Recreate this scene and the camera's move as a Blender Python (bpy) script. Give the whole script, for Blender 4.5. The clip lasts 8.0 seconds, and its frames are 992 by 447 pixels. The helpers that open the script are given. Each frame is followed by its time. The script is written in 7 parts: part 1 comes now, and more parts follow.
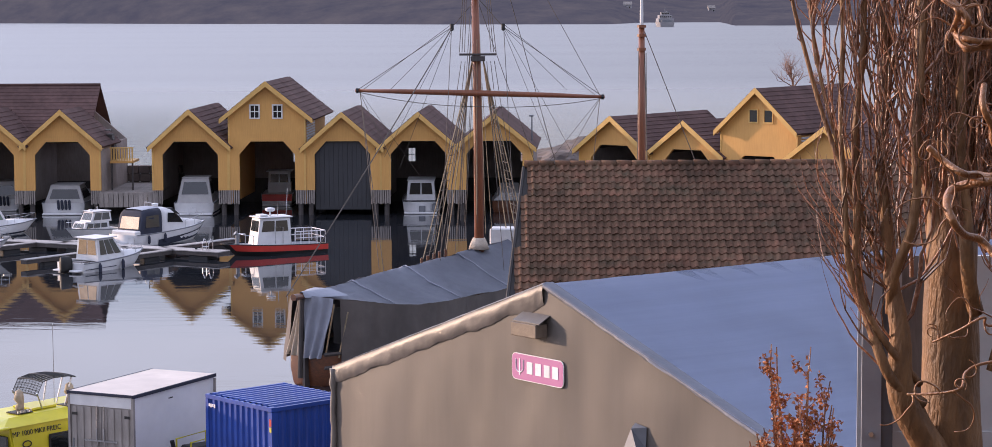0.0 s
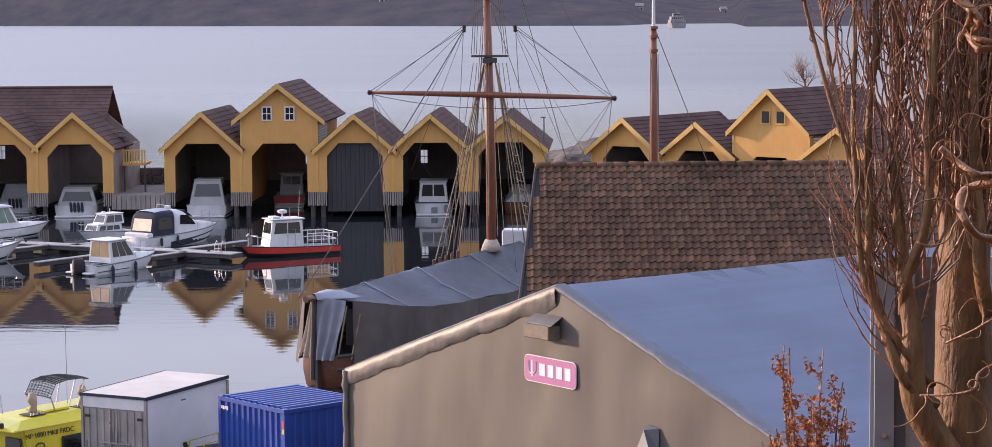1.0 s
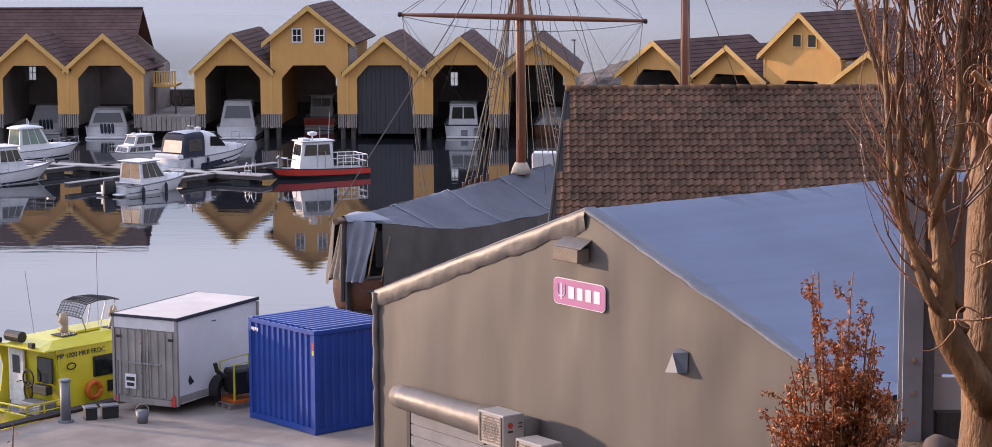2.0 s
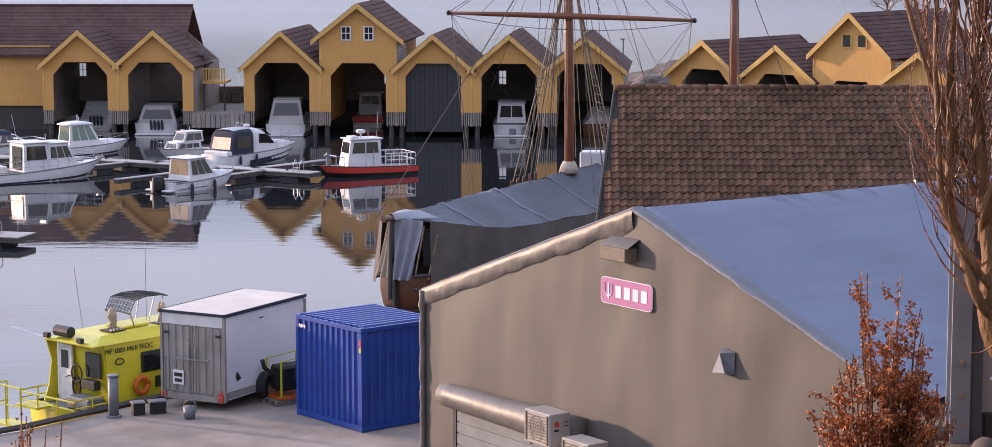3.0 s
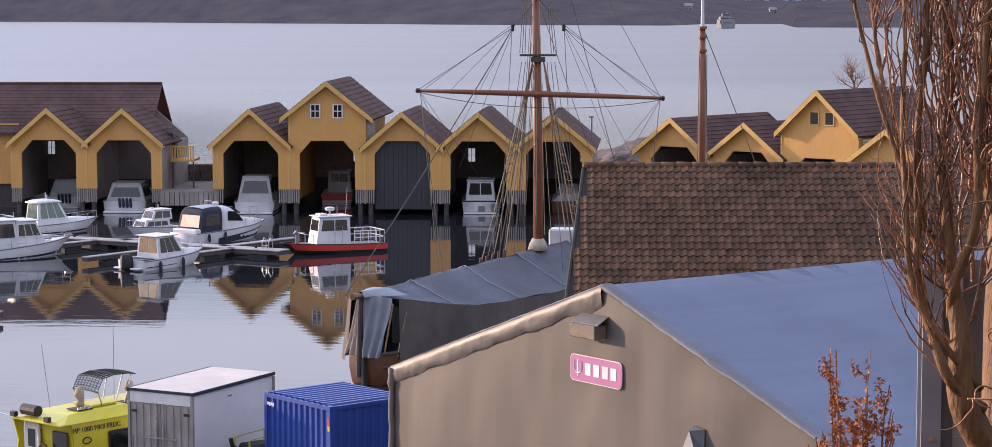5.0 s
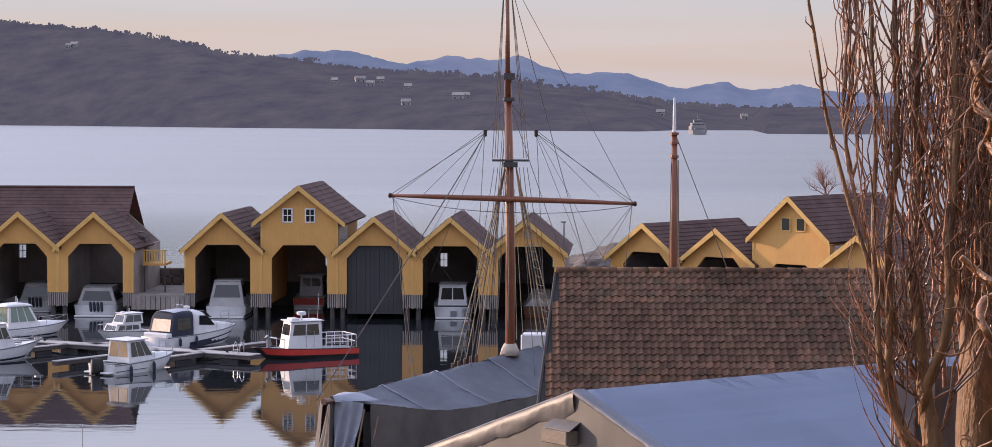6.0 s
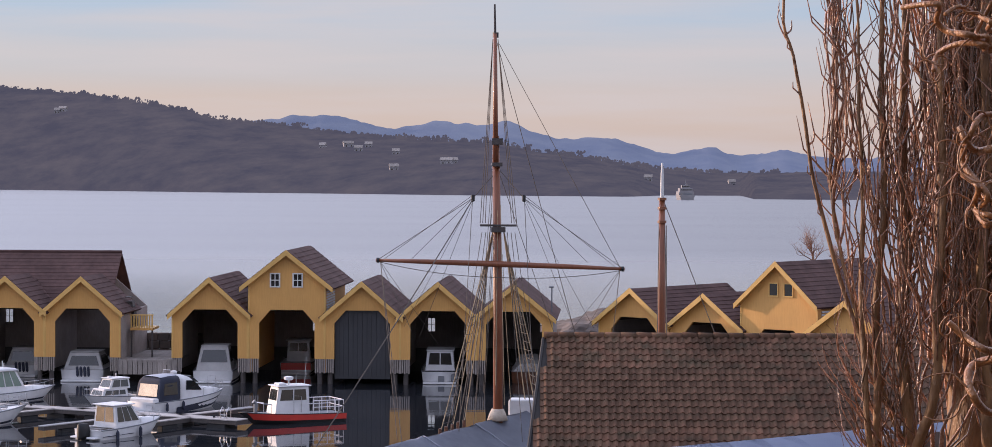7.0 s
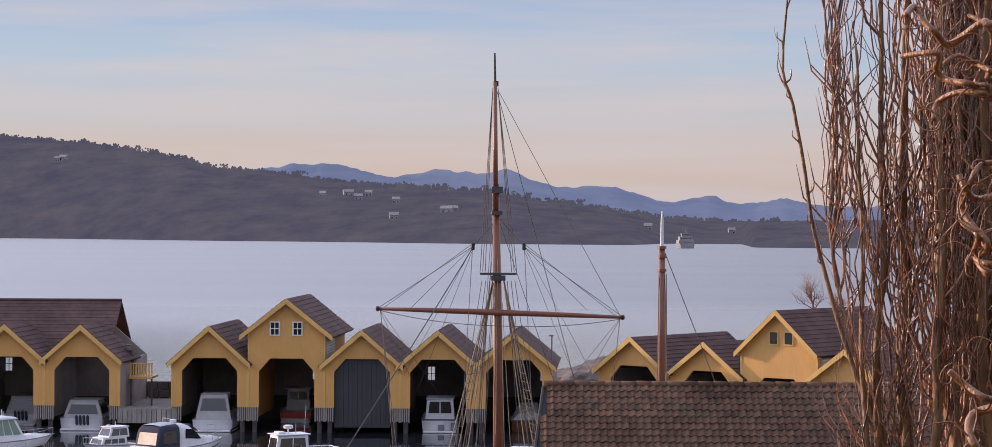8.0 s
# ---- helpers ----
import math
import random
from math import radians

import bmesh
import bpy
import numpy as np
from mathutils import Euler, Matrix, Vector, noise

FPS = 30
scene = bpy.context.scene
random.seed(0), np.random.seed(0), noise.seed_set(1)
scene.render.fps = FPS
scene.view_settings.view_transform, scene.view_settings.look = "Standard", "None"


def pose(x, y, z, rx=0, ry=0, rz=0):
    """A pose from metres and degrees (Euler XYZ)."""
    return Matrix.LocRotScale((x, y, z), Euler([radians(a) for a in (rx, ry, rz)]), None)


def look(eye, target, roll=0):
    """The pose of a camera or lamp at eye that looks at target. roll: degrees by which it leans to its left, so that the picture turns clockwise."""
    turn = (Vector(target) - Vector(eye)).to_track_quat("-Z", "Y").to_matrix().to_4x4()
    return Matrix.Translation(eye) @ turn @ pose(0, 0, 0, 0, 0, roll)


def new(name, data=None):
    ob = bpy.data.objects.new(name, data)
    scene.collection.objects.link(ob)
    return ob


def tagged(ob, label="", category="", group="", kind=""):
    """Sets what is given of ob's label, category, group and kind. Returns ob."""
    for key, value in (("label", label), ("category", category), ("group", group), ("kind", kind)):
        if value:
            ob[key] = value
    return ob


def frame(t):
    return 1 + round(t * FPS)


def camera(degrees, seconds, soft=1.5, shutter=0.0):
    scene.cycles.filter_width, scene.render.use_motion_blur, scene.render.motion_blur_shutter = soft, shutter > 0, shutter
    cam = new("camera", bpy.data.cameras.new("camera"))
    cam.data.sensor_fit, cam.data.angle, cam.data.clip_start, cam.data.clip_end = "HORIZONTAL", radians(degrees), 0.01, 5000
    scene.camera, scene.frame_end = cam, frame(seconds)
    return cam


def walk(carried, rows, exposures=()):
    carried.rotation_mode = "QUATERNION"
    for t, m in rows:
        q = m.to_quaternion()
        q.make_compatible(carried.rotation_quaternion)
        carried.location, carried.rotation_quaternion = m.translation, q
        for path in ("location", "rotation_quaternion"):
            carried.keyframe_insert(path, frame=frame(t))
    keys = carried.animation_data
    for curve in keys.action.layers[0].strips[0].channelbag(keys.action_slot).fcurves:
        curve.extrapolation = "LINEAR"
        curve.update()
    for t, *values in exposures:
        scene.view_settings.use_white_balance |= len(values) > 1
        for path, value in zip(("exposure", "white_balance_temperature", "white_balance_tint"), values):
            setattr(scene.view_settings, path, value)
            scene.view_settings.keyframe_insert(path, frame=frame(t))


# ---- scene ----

cam = camera(25.0, 8.0, soft=0.8)
EYE = 13.2
# seconds, yaw, pitch, roll: the camera turns where it is, high above the harbour
ROWS = [
    (0.0, 0.0, -5.51, -0.3), (0.5, 0.129, -5.512, -0.361), (1.0, 0.314, -5.467, -0.427), (1.5, 0.451, -5.576, -0.421),
    (2.0, 1.092, -7.438, -0.27), (2.2, 1.678, -7.659, -0.25), (3.5, 2.358, -7.303, -0.036), (4.0, 2.258, -7.107, -0.06),
    (4.5, 1.976, -6.456, -0.067), (4.7, 1.798, -6.105, -0.06), (5.8, 0.912, -3.382, 0.1), (6.0, 0.811, -2.802, 0.176),
    (6.5, 0.621, -1.811, 0.232), (7.0, 0.505, -1.137, 0.255), (7.5, 0.508, -0.516, 0.253), (8.0, 0.51, 0.102, 0.259),
]
walk(cam, [(t, pose(0, 0, EYE, 90 + pitch, 0, yaw) @ pose(0, 0, 0, 0, 0, roll)) for t, yaw, pitch, roll in ROWS],
     exposures=[(0.0, 0.07, 6230, 18), (4.5, 0.05, 6230, 18), (6.0, -0.02, 6230, 18), (8.0, -0.13, 6230, 18)])

# ---------- light ----------
SUN_EL = radians(9.0)
SUN_AZ = math.atan2(-0.90, 0.42)
SUN_DIR = Vector((math.sin(SUN_AZ) * math.cos(SUN_EL), math.cos(SUN_AZ) * math.cos(SUN_EL), math.sin(SUN_EL)))


def build_world():
    w = bpy.data.worlds.new("sky")
    scene.world = w
    w.use_nodes = True
    nt = w.node_tree
    nt.nodes.clear()
    out = nt.nodes.new("ShaderNodeOutputWorld")
    bg = nt.nodes.new("ShaderNodeBackground")
    N, L = nt.nodes, nt.links
    sky = N.new("ShaderNodeTexSky")
    sky.sky_type = 'NISHITA'
    sky.sun_disc = False
    sky.sun_elevation = SUN_EL
    sky.sun_rotation = SUN_AZ
    sky.air_density, sky.dust_density, sky.ozone_density = 1.0, 1.0, 2.0
    dim = N.new("ShaderNodeVectorMath")
    dim.operation = 'SCALE'
    dim.inputs["Scale"].default_value = 0.12
    L.new(sky.outputs[0], dim.inputs[0])
    # winter haze: peach at the horizon, pale blue above
    tc = N.new("ShaderNodeTexCoord")
    sep = N.new("ShaderNodeSeparateXYZ")
    L.new(tc.outputs["Generated"], sep.inputs[0])
    ramp = N.new("ShaderNodeValToRGB")
    cr = ramp.color_ramp
    cr.interpolation = 'EASE'
    stops = ((0.0, (0.68, 0.55, 0.48)), (0.032, (0.74, 0.61, 0.53)), (0.052, (0.655, 0.65, 0.65)), (0.075, (0.53, 0.645, 0.75)), (0.105, (0.44, 0.56, 0.74)), (0.15, (1.16, 1.18, 1.34)), (0.22, (1.30, 1.36, 1.58)), (0.45, (1.22, 1.33, 1.66)), (1.0, (0.78, 0.92, 1.22)))
    while len(cr.elements) < len(stops):
        cr.elements.new(0.5)
    for e, (p, c) in zip(cr.elements, stops):
        e.position, e.color = p, (*c, 1)
    L.new(sep.outputs["Z"], ramp.inputs["Fac"])
    # thin drawn-out cloud streaks
    mp = N.new("ShaderNodeMapping")
    mp.inputs["Scale"].default_value = (3.0, 3.0, 38.0)
    mp.inputs["Rotation"].default_value = (0.0, radians(4), 0.0)
    L.new(tc.outputs["Generated"], mp.inputs["Vector"])
    ns = N.new("ShaderNodeTexNoise")
    ns.inputs["Scale"].default_value = 1.6
    ns.inputs["Detail"].default_value = 5.0
    L.new(mp.outputs[0], ns.inputs["Vector"])
    cl = N.new("ShaderNodeMapRange")
    cl.inputs["From Min"].default_value, cl.inputs["From Max"].default_value = 0.44, 0.68
    cl.inputs["To Max"].default_value = 0.7
    L.new(ns.outputs["Fac"], cl.inputs["Value"])
    mixc = N.new("ShaderNodeMix")
    mixc.data_type = 'RGBA'
    mixc.inputs["B"].default_value = (0.74, 0.68, 0.66, 1)
    L.new(cl.outputs[0], mixc.inputs["Factor"])
    L.new(ramp.outputs[0], mixc.inputs["A"])
    # the sky behind the viewer is the brighter half
    back = N.new("ShaderNodeMapRange")
    back.inputs["From Min"].default_value, back.inputs["From Max"].default_value = 0.3, -0.9
    back.inputs["To Min"].default_value, back.inputs["To Max"].default_value = 1.0, 0.95
    L.new(sep.outputs["Y"], back.inputs["Value"])
    lit = N.new("ShaderNodeVectorMath")
    lit.operation = 'SCALE'
    L.new(mixc.outputs["Result"], lit.inputs[0])
    L.new(back.outputs[0], lit.inputs["Scale"])
    # the high haze is brighter towards the low sun
    west = N.new("ShaderNodeVectorMath")
    west.operation = 'DOT_PRODUCT'
    west.inputs[1].default_value = (math.sin(SUN_AZ), math.cos(SUN_AZ), 0.0)
    L.new(tc.outputs["Generated"], west.inputs[0])
    wr = N.new("ShaderNodeMapRange")
    wr.inputs["From Min"].default_value, wr.inputs["From Max"].default_value = 0.22, 0.75
    wr.inputs["To Max"].default_value = 1.5
    L.new(west.outputs["Value"], wr.inputs["Value"])
    high = N.new("ShaderNodeMapRange")
    high.inputs["From Min"].default_value, high.inputs["From Max"].default_value = 0.20, 0.28
    L.new(sep.outputs["Z"], high.inputs["Value"])
    gl = N.new("ShaderNodeMath")
    gl.operation = 'MULTIPLY_ADD'
    gl.inputs[2].default_value = 1.0
    L.new(wr.outputs[0], gl.inputs[0])
    L.new(high.outputs[0], gl.inputs[1])
    lit2 = N.new("ShaderNodeVectorMath")
    lit2.operation = 'SCALE'
    L.new(lit.outputs[0], lit2.inputs[0])
    L.new(gl.outputs[0], lit2.inputs["Scale"])
    mix = N.new("ShaderNodeMix")
    mix.data_type = 'RGBA'
    mix.inputs["Factor"].default_value = 0.85
    L.new(dim.outputs[0], mix.inputs["A"])
    L.new(lit2.outputs[0], mix.inputs["B"])
    bg.inputs["Strength"].default_value = 1.0
    L.new(mix.outputs["Result"], bg.inputs["Color"])
    L.new(bg.outputs[0], out.inputs["Surface"])


build_world()
sun = new("sun", bpy.data.lights.new("sun", 'SUN'))
sun.data.energy, sun.data.angle, sun.data.color = 5.0, radians(2.0), (1.0, 0.70, 0.46)
sun.matrix_world = look(SUN_DIR * 100, (0, 0, 0))


# ---------- materials ----------
def mat(name, col, col2=None, rough=0.7, metal=0.0, scale=3.0, bump=0.15, bump_scale=None, spec=0.5, rand=0.0, stretch=(1, 1, 1), detail=6.0, coat=0.0, grime=0.25, island=False):
    """A surface with colour variation at two sizes, relief and, with rand, a difference from piece to piece."""
    m = bpy.data.materials.new(name)
    m.use_nodes = True
    nt = m.node_tree
    N, L = nt.nodes, nt.links
    b = N["Principled BSDF"]
    b.inputs["Metallic"].default_value = metal
    b.inputs["Specular IOR Level"].default_value = spec
    b.inputs["Coat Weight"].default_value = coat
    tc = N.new("ShaderNodeTexCoord")
    mp = N.new("ShaderNodeMapping")
    mp.inputs["Scale"].default_value = stretch
    L.new(tc.outputs["Object"], mp.inputs["Vector"])
    n1 = N.new("ShaderNodeTexNoise")
    n1.inputs["Scale"].default_value = scale
    n1.inputs["Detail"].default_value = detail
    n1.inputs["Roughness"].default_value = 0.62
    L.new(mp.outputs[0], n1.inputs["Vector"])
    n2 = N.new("ShaderNodeTexNoise")
    n2.inputs["Scale"].default_value = scale * 0.17
    n2.inputs["Detail"].default_value = 4.0
    L.new(tc.outputs["Object"], n2.inputs["Vector"])
    r1 = N.new("ShaderNodeValToRGB")
    r1.color_ramp.elements[0].position, r1.color_ramp.elements[1].position = 0.32, 0.7
    c2 = col2 or tuple(c * 0.72 for c in col)
    r1.color_ramp.elements[0].color, r1.color_ramp.elements[1].color = (*c2, 1), (*col, 1)
    L.new(n1.outputs["Fac"], r1.inputs["Fac"])
    hsv = N.new("ShaderNodeHueSaturation")
    L.new(r1.outputs[0], hsv.inputs["Color"])
    mr = N.new("ShaderNodeMapRange")
    mr.inputs["From Min"].default_value, mr.inputs["From Max"].default_value = 0.3, 0.7
    mr.inputs["To Min"].default_value, mr.inputs["To Max"].default_value = 1 - grime, 1 + grime * 0.3
    L.new(n2.outputs["Fac"], mr.inputs["Value"])
    val = mr.outputs[0]
    if rand or island:
        if island:
            inf = N.new("ShaderNodeNewGeometry").outputs["Random Per Island"]
        else:
            inf = N.new("ShaderNodeObjectInfo").outputs["Random"]
        m2 = N.new("ShaderNodeMapRange")
        m2.inputs["To Min"].default_value, m2.inputs["To Max"].default_value = 1 - (rand or 0.3), 1 + (rand or 0.3)
        L.new(inf, m2.inputs["Value"])
        mu = N.new("ShaderNodeMath")
        mu.operation = 'MULTIPLY'
        L.new(val, mu.inputs[0])
        L.new(m2.outputs[0], mu.inputs[1])
        val = mu.outputs[0]
    L.new(val, hsv.inputs["Value"])
    L.new(hsv.outputs[0], b.inputs["Base Color"])
    rr = N.new("ShaderNodeMapRange")
    rr.inputs["To Min"].default_value, rr.inputs["To Max"].default_value = max(0.02, rough - 0.12), min(1, rough + 0.12)
    L.new(n1.outputs["Fac"], rr.inputs["Value"])
    L.new(rr.outputs[0], b.inputs["Roughness"])
    if bump:
        n3 = N.new("ShaderNodeTexNoise")
        n3.inputs["Scale"].default_value = bump_scale or scale * 4
        n3.inputs["Detail"].default_value = 5.0
        L.new(mp.outputs[0], n3.inputs["Vector"])
        bp = N.new("ShaderNodeBump")
        bp.inputs["Strength"].default_value = bump
        bp.inputs["Distance"].default_value = 0.05
        L.new(n3.outputs["Fac"], bp.inputs["Height"])
        L.new(bp.outputs[0], b.inputs["Normal"])
    return m


M_YELLOW = mat("yellow painted boards", (0.68, 0.37, 0.105), (0.60, 0.315, 0.085), 0.6, scale=2.0, stretch=(8, 8, 0.6), bump=0.25, bump_scale=1.5, grime=0.18)
M_TRIM = mat("pale yellow trim paint", (0.72, 0.44, 0.14), (0.62, 0.37, 0.10), 0.55, scale=2.0, bump=0.05)
M_ROOF = mat("brown glazed roof tiles", (0.130, 0.078, 0.070), (0.092, 0.056, 0.052), 0.85, spec=0.1, scale=3.0, bump=0.3, bump_scale=5, grime=0.35)
M_DARKWOOD = mat("dark tarred timber", (0.085, 0.072, 0.068), (0.05, 0.044, 0.042), 0.8, scale=4, stretch=(4, 4, 0.5))
M_GREYWOOD = mat("weathered grey timber", (0.36, 0.32, 0.29), (0.22, 0.19, 0.175), 0.85, scale=5, stretch=(5, 5, 0.6), rand=0.12)
M_SLATE = mat("slate grey door boards", (0.040, 0.041, 0.046), (0.030, 0.031, 0.036), 0.6, scale=2)
M_WHITE = mat("white gelcoat", (0.70, 0.70, 0.71), (0.60, 0.60, 0.61), 0.5, scale=1.5, bump=0.02, grime=0.12)
M_OFFWHITE = mat("chalky white paint", (0.66, 0.66, 0.66), (0.55, 0.55, 0.56), 0.5, scale=2.5, bump=0.05, grime=0.2)
M_WINPAINT = mat("white window paint", (0.8, 0.8, 0.78), None, 0.5, scale=4, bump=0.02, grime=0.1)
M_GLASS = mat("dark window glass", (0.015, 0.018, 0.02), None, 0.06, scale=1, bump=0.0, spec=0.8, grime=0.05)
# warm glare of the low sun is put into this mirror colour
M_GLARE = mat("window with painted sunset glare", (0.74, 0.54, 0.37), None, 0.18, metal=1.0, scale=0.7, bump=0.03, grime=0.1)
M_NAVY = mat("navy canvas", (0.03, 0.035, 0.06), None, 0.85, scale=6)
M_RED = mat("red fender paint", (0.60, 0.05, 0.03), (0.50, 0.04, 0.03), 0.45, scale=2)
M_BLACK = mat("black rubber", (0.015, 0.015, 0.016), None, 0.6, scale=5)
M_STEEL = mat("brushed steel tube", (0.62, 0.62, 0.64), None, 0.3, metal=0.9, scale=8, bump=0.02)
M_GREYSTEEL = mat("galvanised grey steel", (0.21, 0.22, 0.24), (0.16, 0.17, 0.19), 0.55, metal=0.3, scale=3, bump=0.05)
M_PONTOON = mat("pontoon planks", (0.40, 0.38, 0.37), (0.26, 0.25, 0.25), 0.85, scale=3, rand=0.1)
M_FARWALL = mat("greyed white boarding", (0.30, 0.29, 0.30), (0.24, 0.23, 0.24), 0.8, scale=1)
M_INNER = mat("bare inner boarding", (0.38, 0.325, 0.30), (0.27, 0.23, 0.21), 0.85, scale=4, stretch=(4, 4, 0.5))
M_SHEDWOOD = mat("black tarred boarding", (0.035, 0.03, 0.028), (0.018, 0.016, 0.016), 0.85, scale=4, stretch=(4, 4, 0.5))
M_FABRIC = mat("tan coated tent fabric", (0.106, 0.092, 0.080), (0.082, 0.071, 0.062), 0.55, scale=1.3, bump=0.3, bump_scale=1.2, grime=0.28, stretch=(1, 1, 0.14))
M_FABROOF = mat("pale grey coated roof fabric", (0.31, 0.36, 0.50), (0.265, 0.31, 0.44), 0.5, scale=2.2, bump=0.3, bump_scale=2.5, grime=0.12, stretch=(1, 0.05, 1))
# paler copy of the tent fabric, with the sun on it in the colour
M_FABRICLIGHT = mat("pale sunlit tent fabric", (0.170, 0.150, 0.134), (0.112, 0.099, 0.087), 0.5, scale=1.3, bump=0.35, bump_scale=3, grime=0.3)
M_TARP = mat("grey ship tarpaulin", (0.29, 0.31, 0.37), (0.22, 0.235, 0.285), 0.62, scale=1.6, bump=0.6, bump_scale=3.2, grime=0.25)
M_VARNISH = mat("varnished pine spar", (0.24, 0.075, 0.028), (0.16, 0.05, 0.02), 0.45, scale=3, stretch=(5, 5, 0.4), coat=0.15)
M_HULLWOOD = mat("varnished brown hull planks", (0.17, 0.062, 0.025), (0.09, 0.034, 0.016), 0.4, scale=3, stretch=(0.6, 5, 5), coat=0.3)
M_ROPE = mat("tarred rope", (0.13, 0.11, 0.095), None, 0.9, scale=20, bump=0.3)
M_HEMP = mat("pale hemp rope", (0.34, 0.27, 0.18), None, 0.9, scale=20, bump=0.3)
M_TILE = mat("mossy brown clay tile", (0.190, 0.094, 0.060), (0.082, 0.058, 0.036), 0.9, spec=0.15, scale=2.2, bump=0.4, bump_scale=25, rand=0.24, grime=0.4)
M_TILEREST = mat("mossy brown clay tile rest", (0.190, 0.094, 0.060), (0.082, 0.058, 0.036), 0.9, spec=0.15, scale=2.2, bump=0.4, bump_scale=25, rand=0.24, island=True, grime=0.4)
M_BLUE = mat("blue container paint", (0.012, 0.062, 0.34), (0.009, 0.048, 0.27), 0.4, scale=1.5, bump=0.05, grime=0.25)
M_BOXWHITE = mat("white trailer panel", (0.72, 0.72, 0.73), (0.64, 0.64, 0.65), 0.4, scale=1.2, bump=0.03, grime=0.2)
# peach of the low sun is put into the white roof's colour
M_ROOFSHEET = mat("roof sheet tinted by low sun", (0.66, 0.57, 0.50), (0.52, 0.44, 0.38), 0.5, scale=1.2, bump=0.05, grime=0.25)
M_DOORGREY = mat("dirty grey trailer door", (0.36, 0.33, 0.305), (0.22, 0.20, 0.185), 0.6, scale=2.5, stretch=(1, 1, 0.4), grime=0.35)
M_HIVIS = mat("fluorescent yellow boat paint", (0.63, 0.57, 0.025), (0.54, 0.48, 0.02), 0.4, scale=1.5, bump=0.03, grime=0.2)
M_CONCRETE = mat("worn quay concrete", (0.42, 0.35, 0.30), (0.25, 0.205, 0.175), 0.9, scale=0.8, bump=0.3, grime=0.4)
M_SOIL = mat("leaf-strewn soil", (0.12, 0.075, 0.04), (0.05, 0.035, 0.022), 0.95, scale=6, bump=0.8, grime=0.4)
M_ROCK = mat("bare coastal rock", (0.17, 0.125, 0.10), (0.07, 0.055, 0.05), 0.9, scale=0.6, bump=0.8, bump_scale=1.5, grime=0.4)
M_BARK = mat("poplar bark", (0.36, 0.185, 0.072), (0.15, 0.074, 0.032), 0.6, scale=7, stretch=(2, 2, 0.6), bump=0.4, grime=0.4)
M_TWIG = mat("reddish brown twig bark", (0.50, 0.225, 0.118), (0.11, 0.050, 0.030), 0.26, scale=15, bump=0.25, island=True, rand=0.5, coat=0.6, spec=0.7)
M_CURL = mat("golden brown corkscrew bark", (0.44, 0.20, 0.075), (0.26, 0.11, 0.04), 0.34, scale=14, stretch=(2, 2, 1), bump=0.3)
M_LEAF = mat("dry russet leaf", (0.62, 0.24, 0.085), (0.40, 0.135, 0.045), 0.6, scale=20, bump=0.2, island=True, rand=0.5)
M_PINK = mat("pink sign face", (0.44, 0.145, 0.32), (0.40, 0.13, 0.29), 0.5, scale=2, bump=0.0, grime=0.08)
M_LETTER = mat("white lettering", (0.85, 0.82, 0.84), None, 0.5, scale=2, bump=0.0, grime=0.05)
M_DARKTEXT = mat("black lettering", (0.02, 0.02, 0.02), None, 0.6, scale=2, bump=0.0, grime=0.05)
M_ORANGE = mat("orange lifebuoy plastic", (0.75, 0.16, 0.02), None, 0.5, scale=3)
M_BRASS = mat("beige canvas cover", (0.42, 0.33, 0.22), None, 0.7, scale=5)


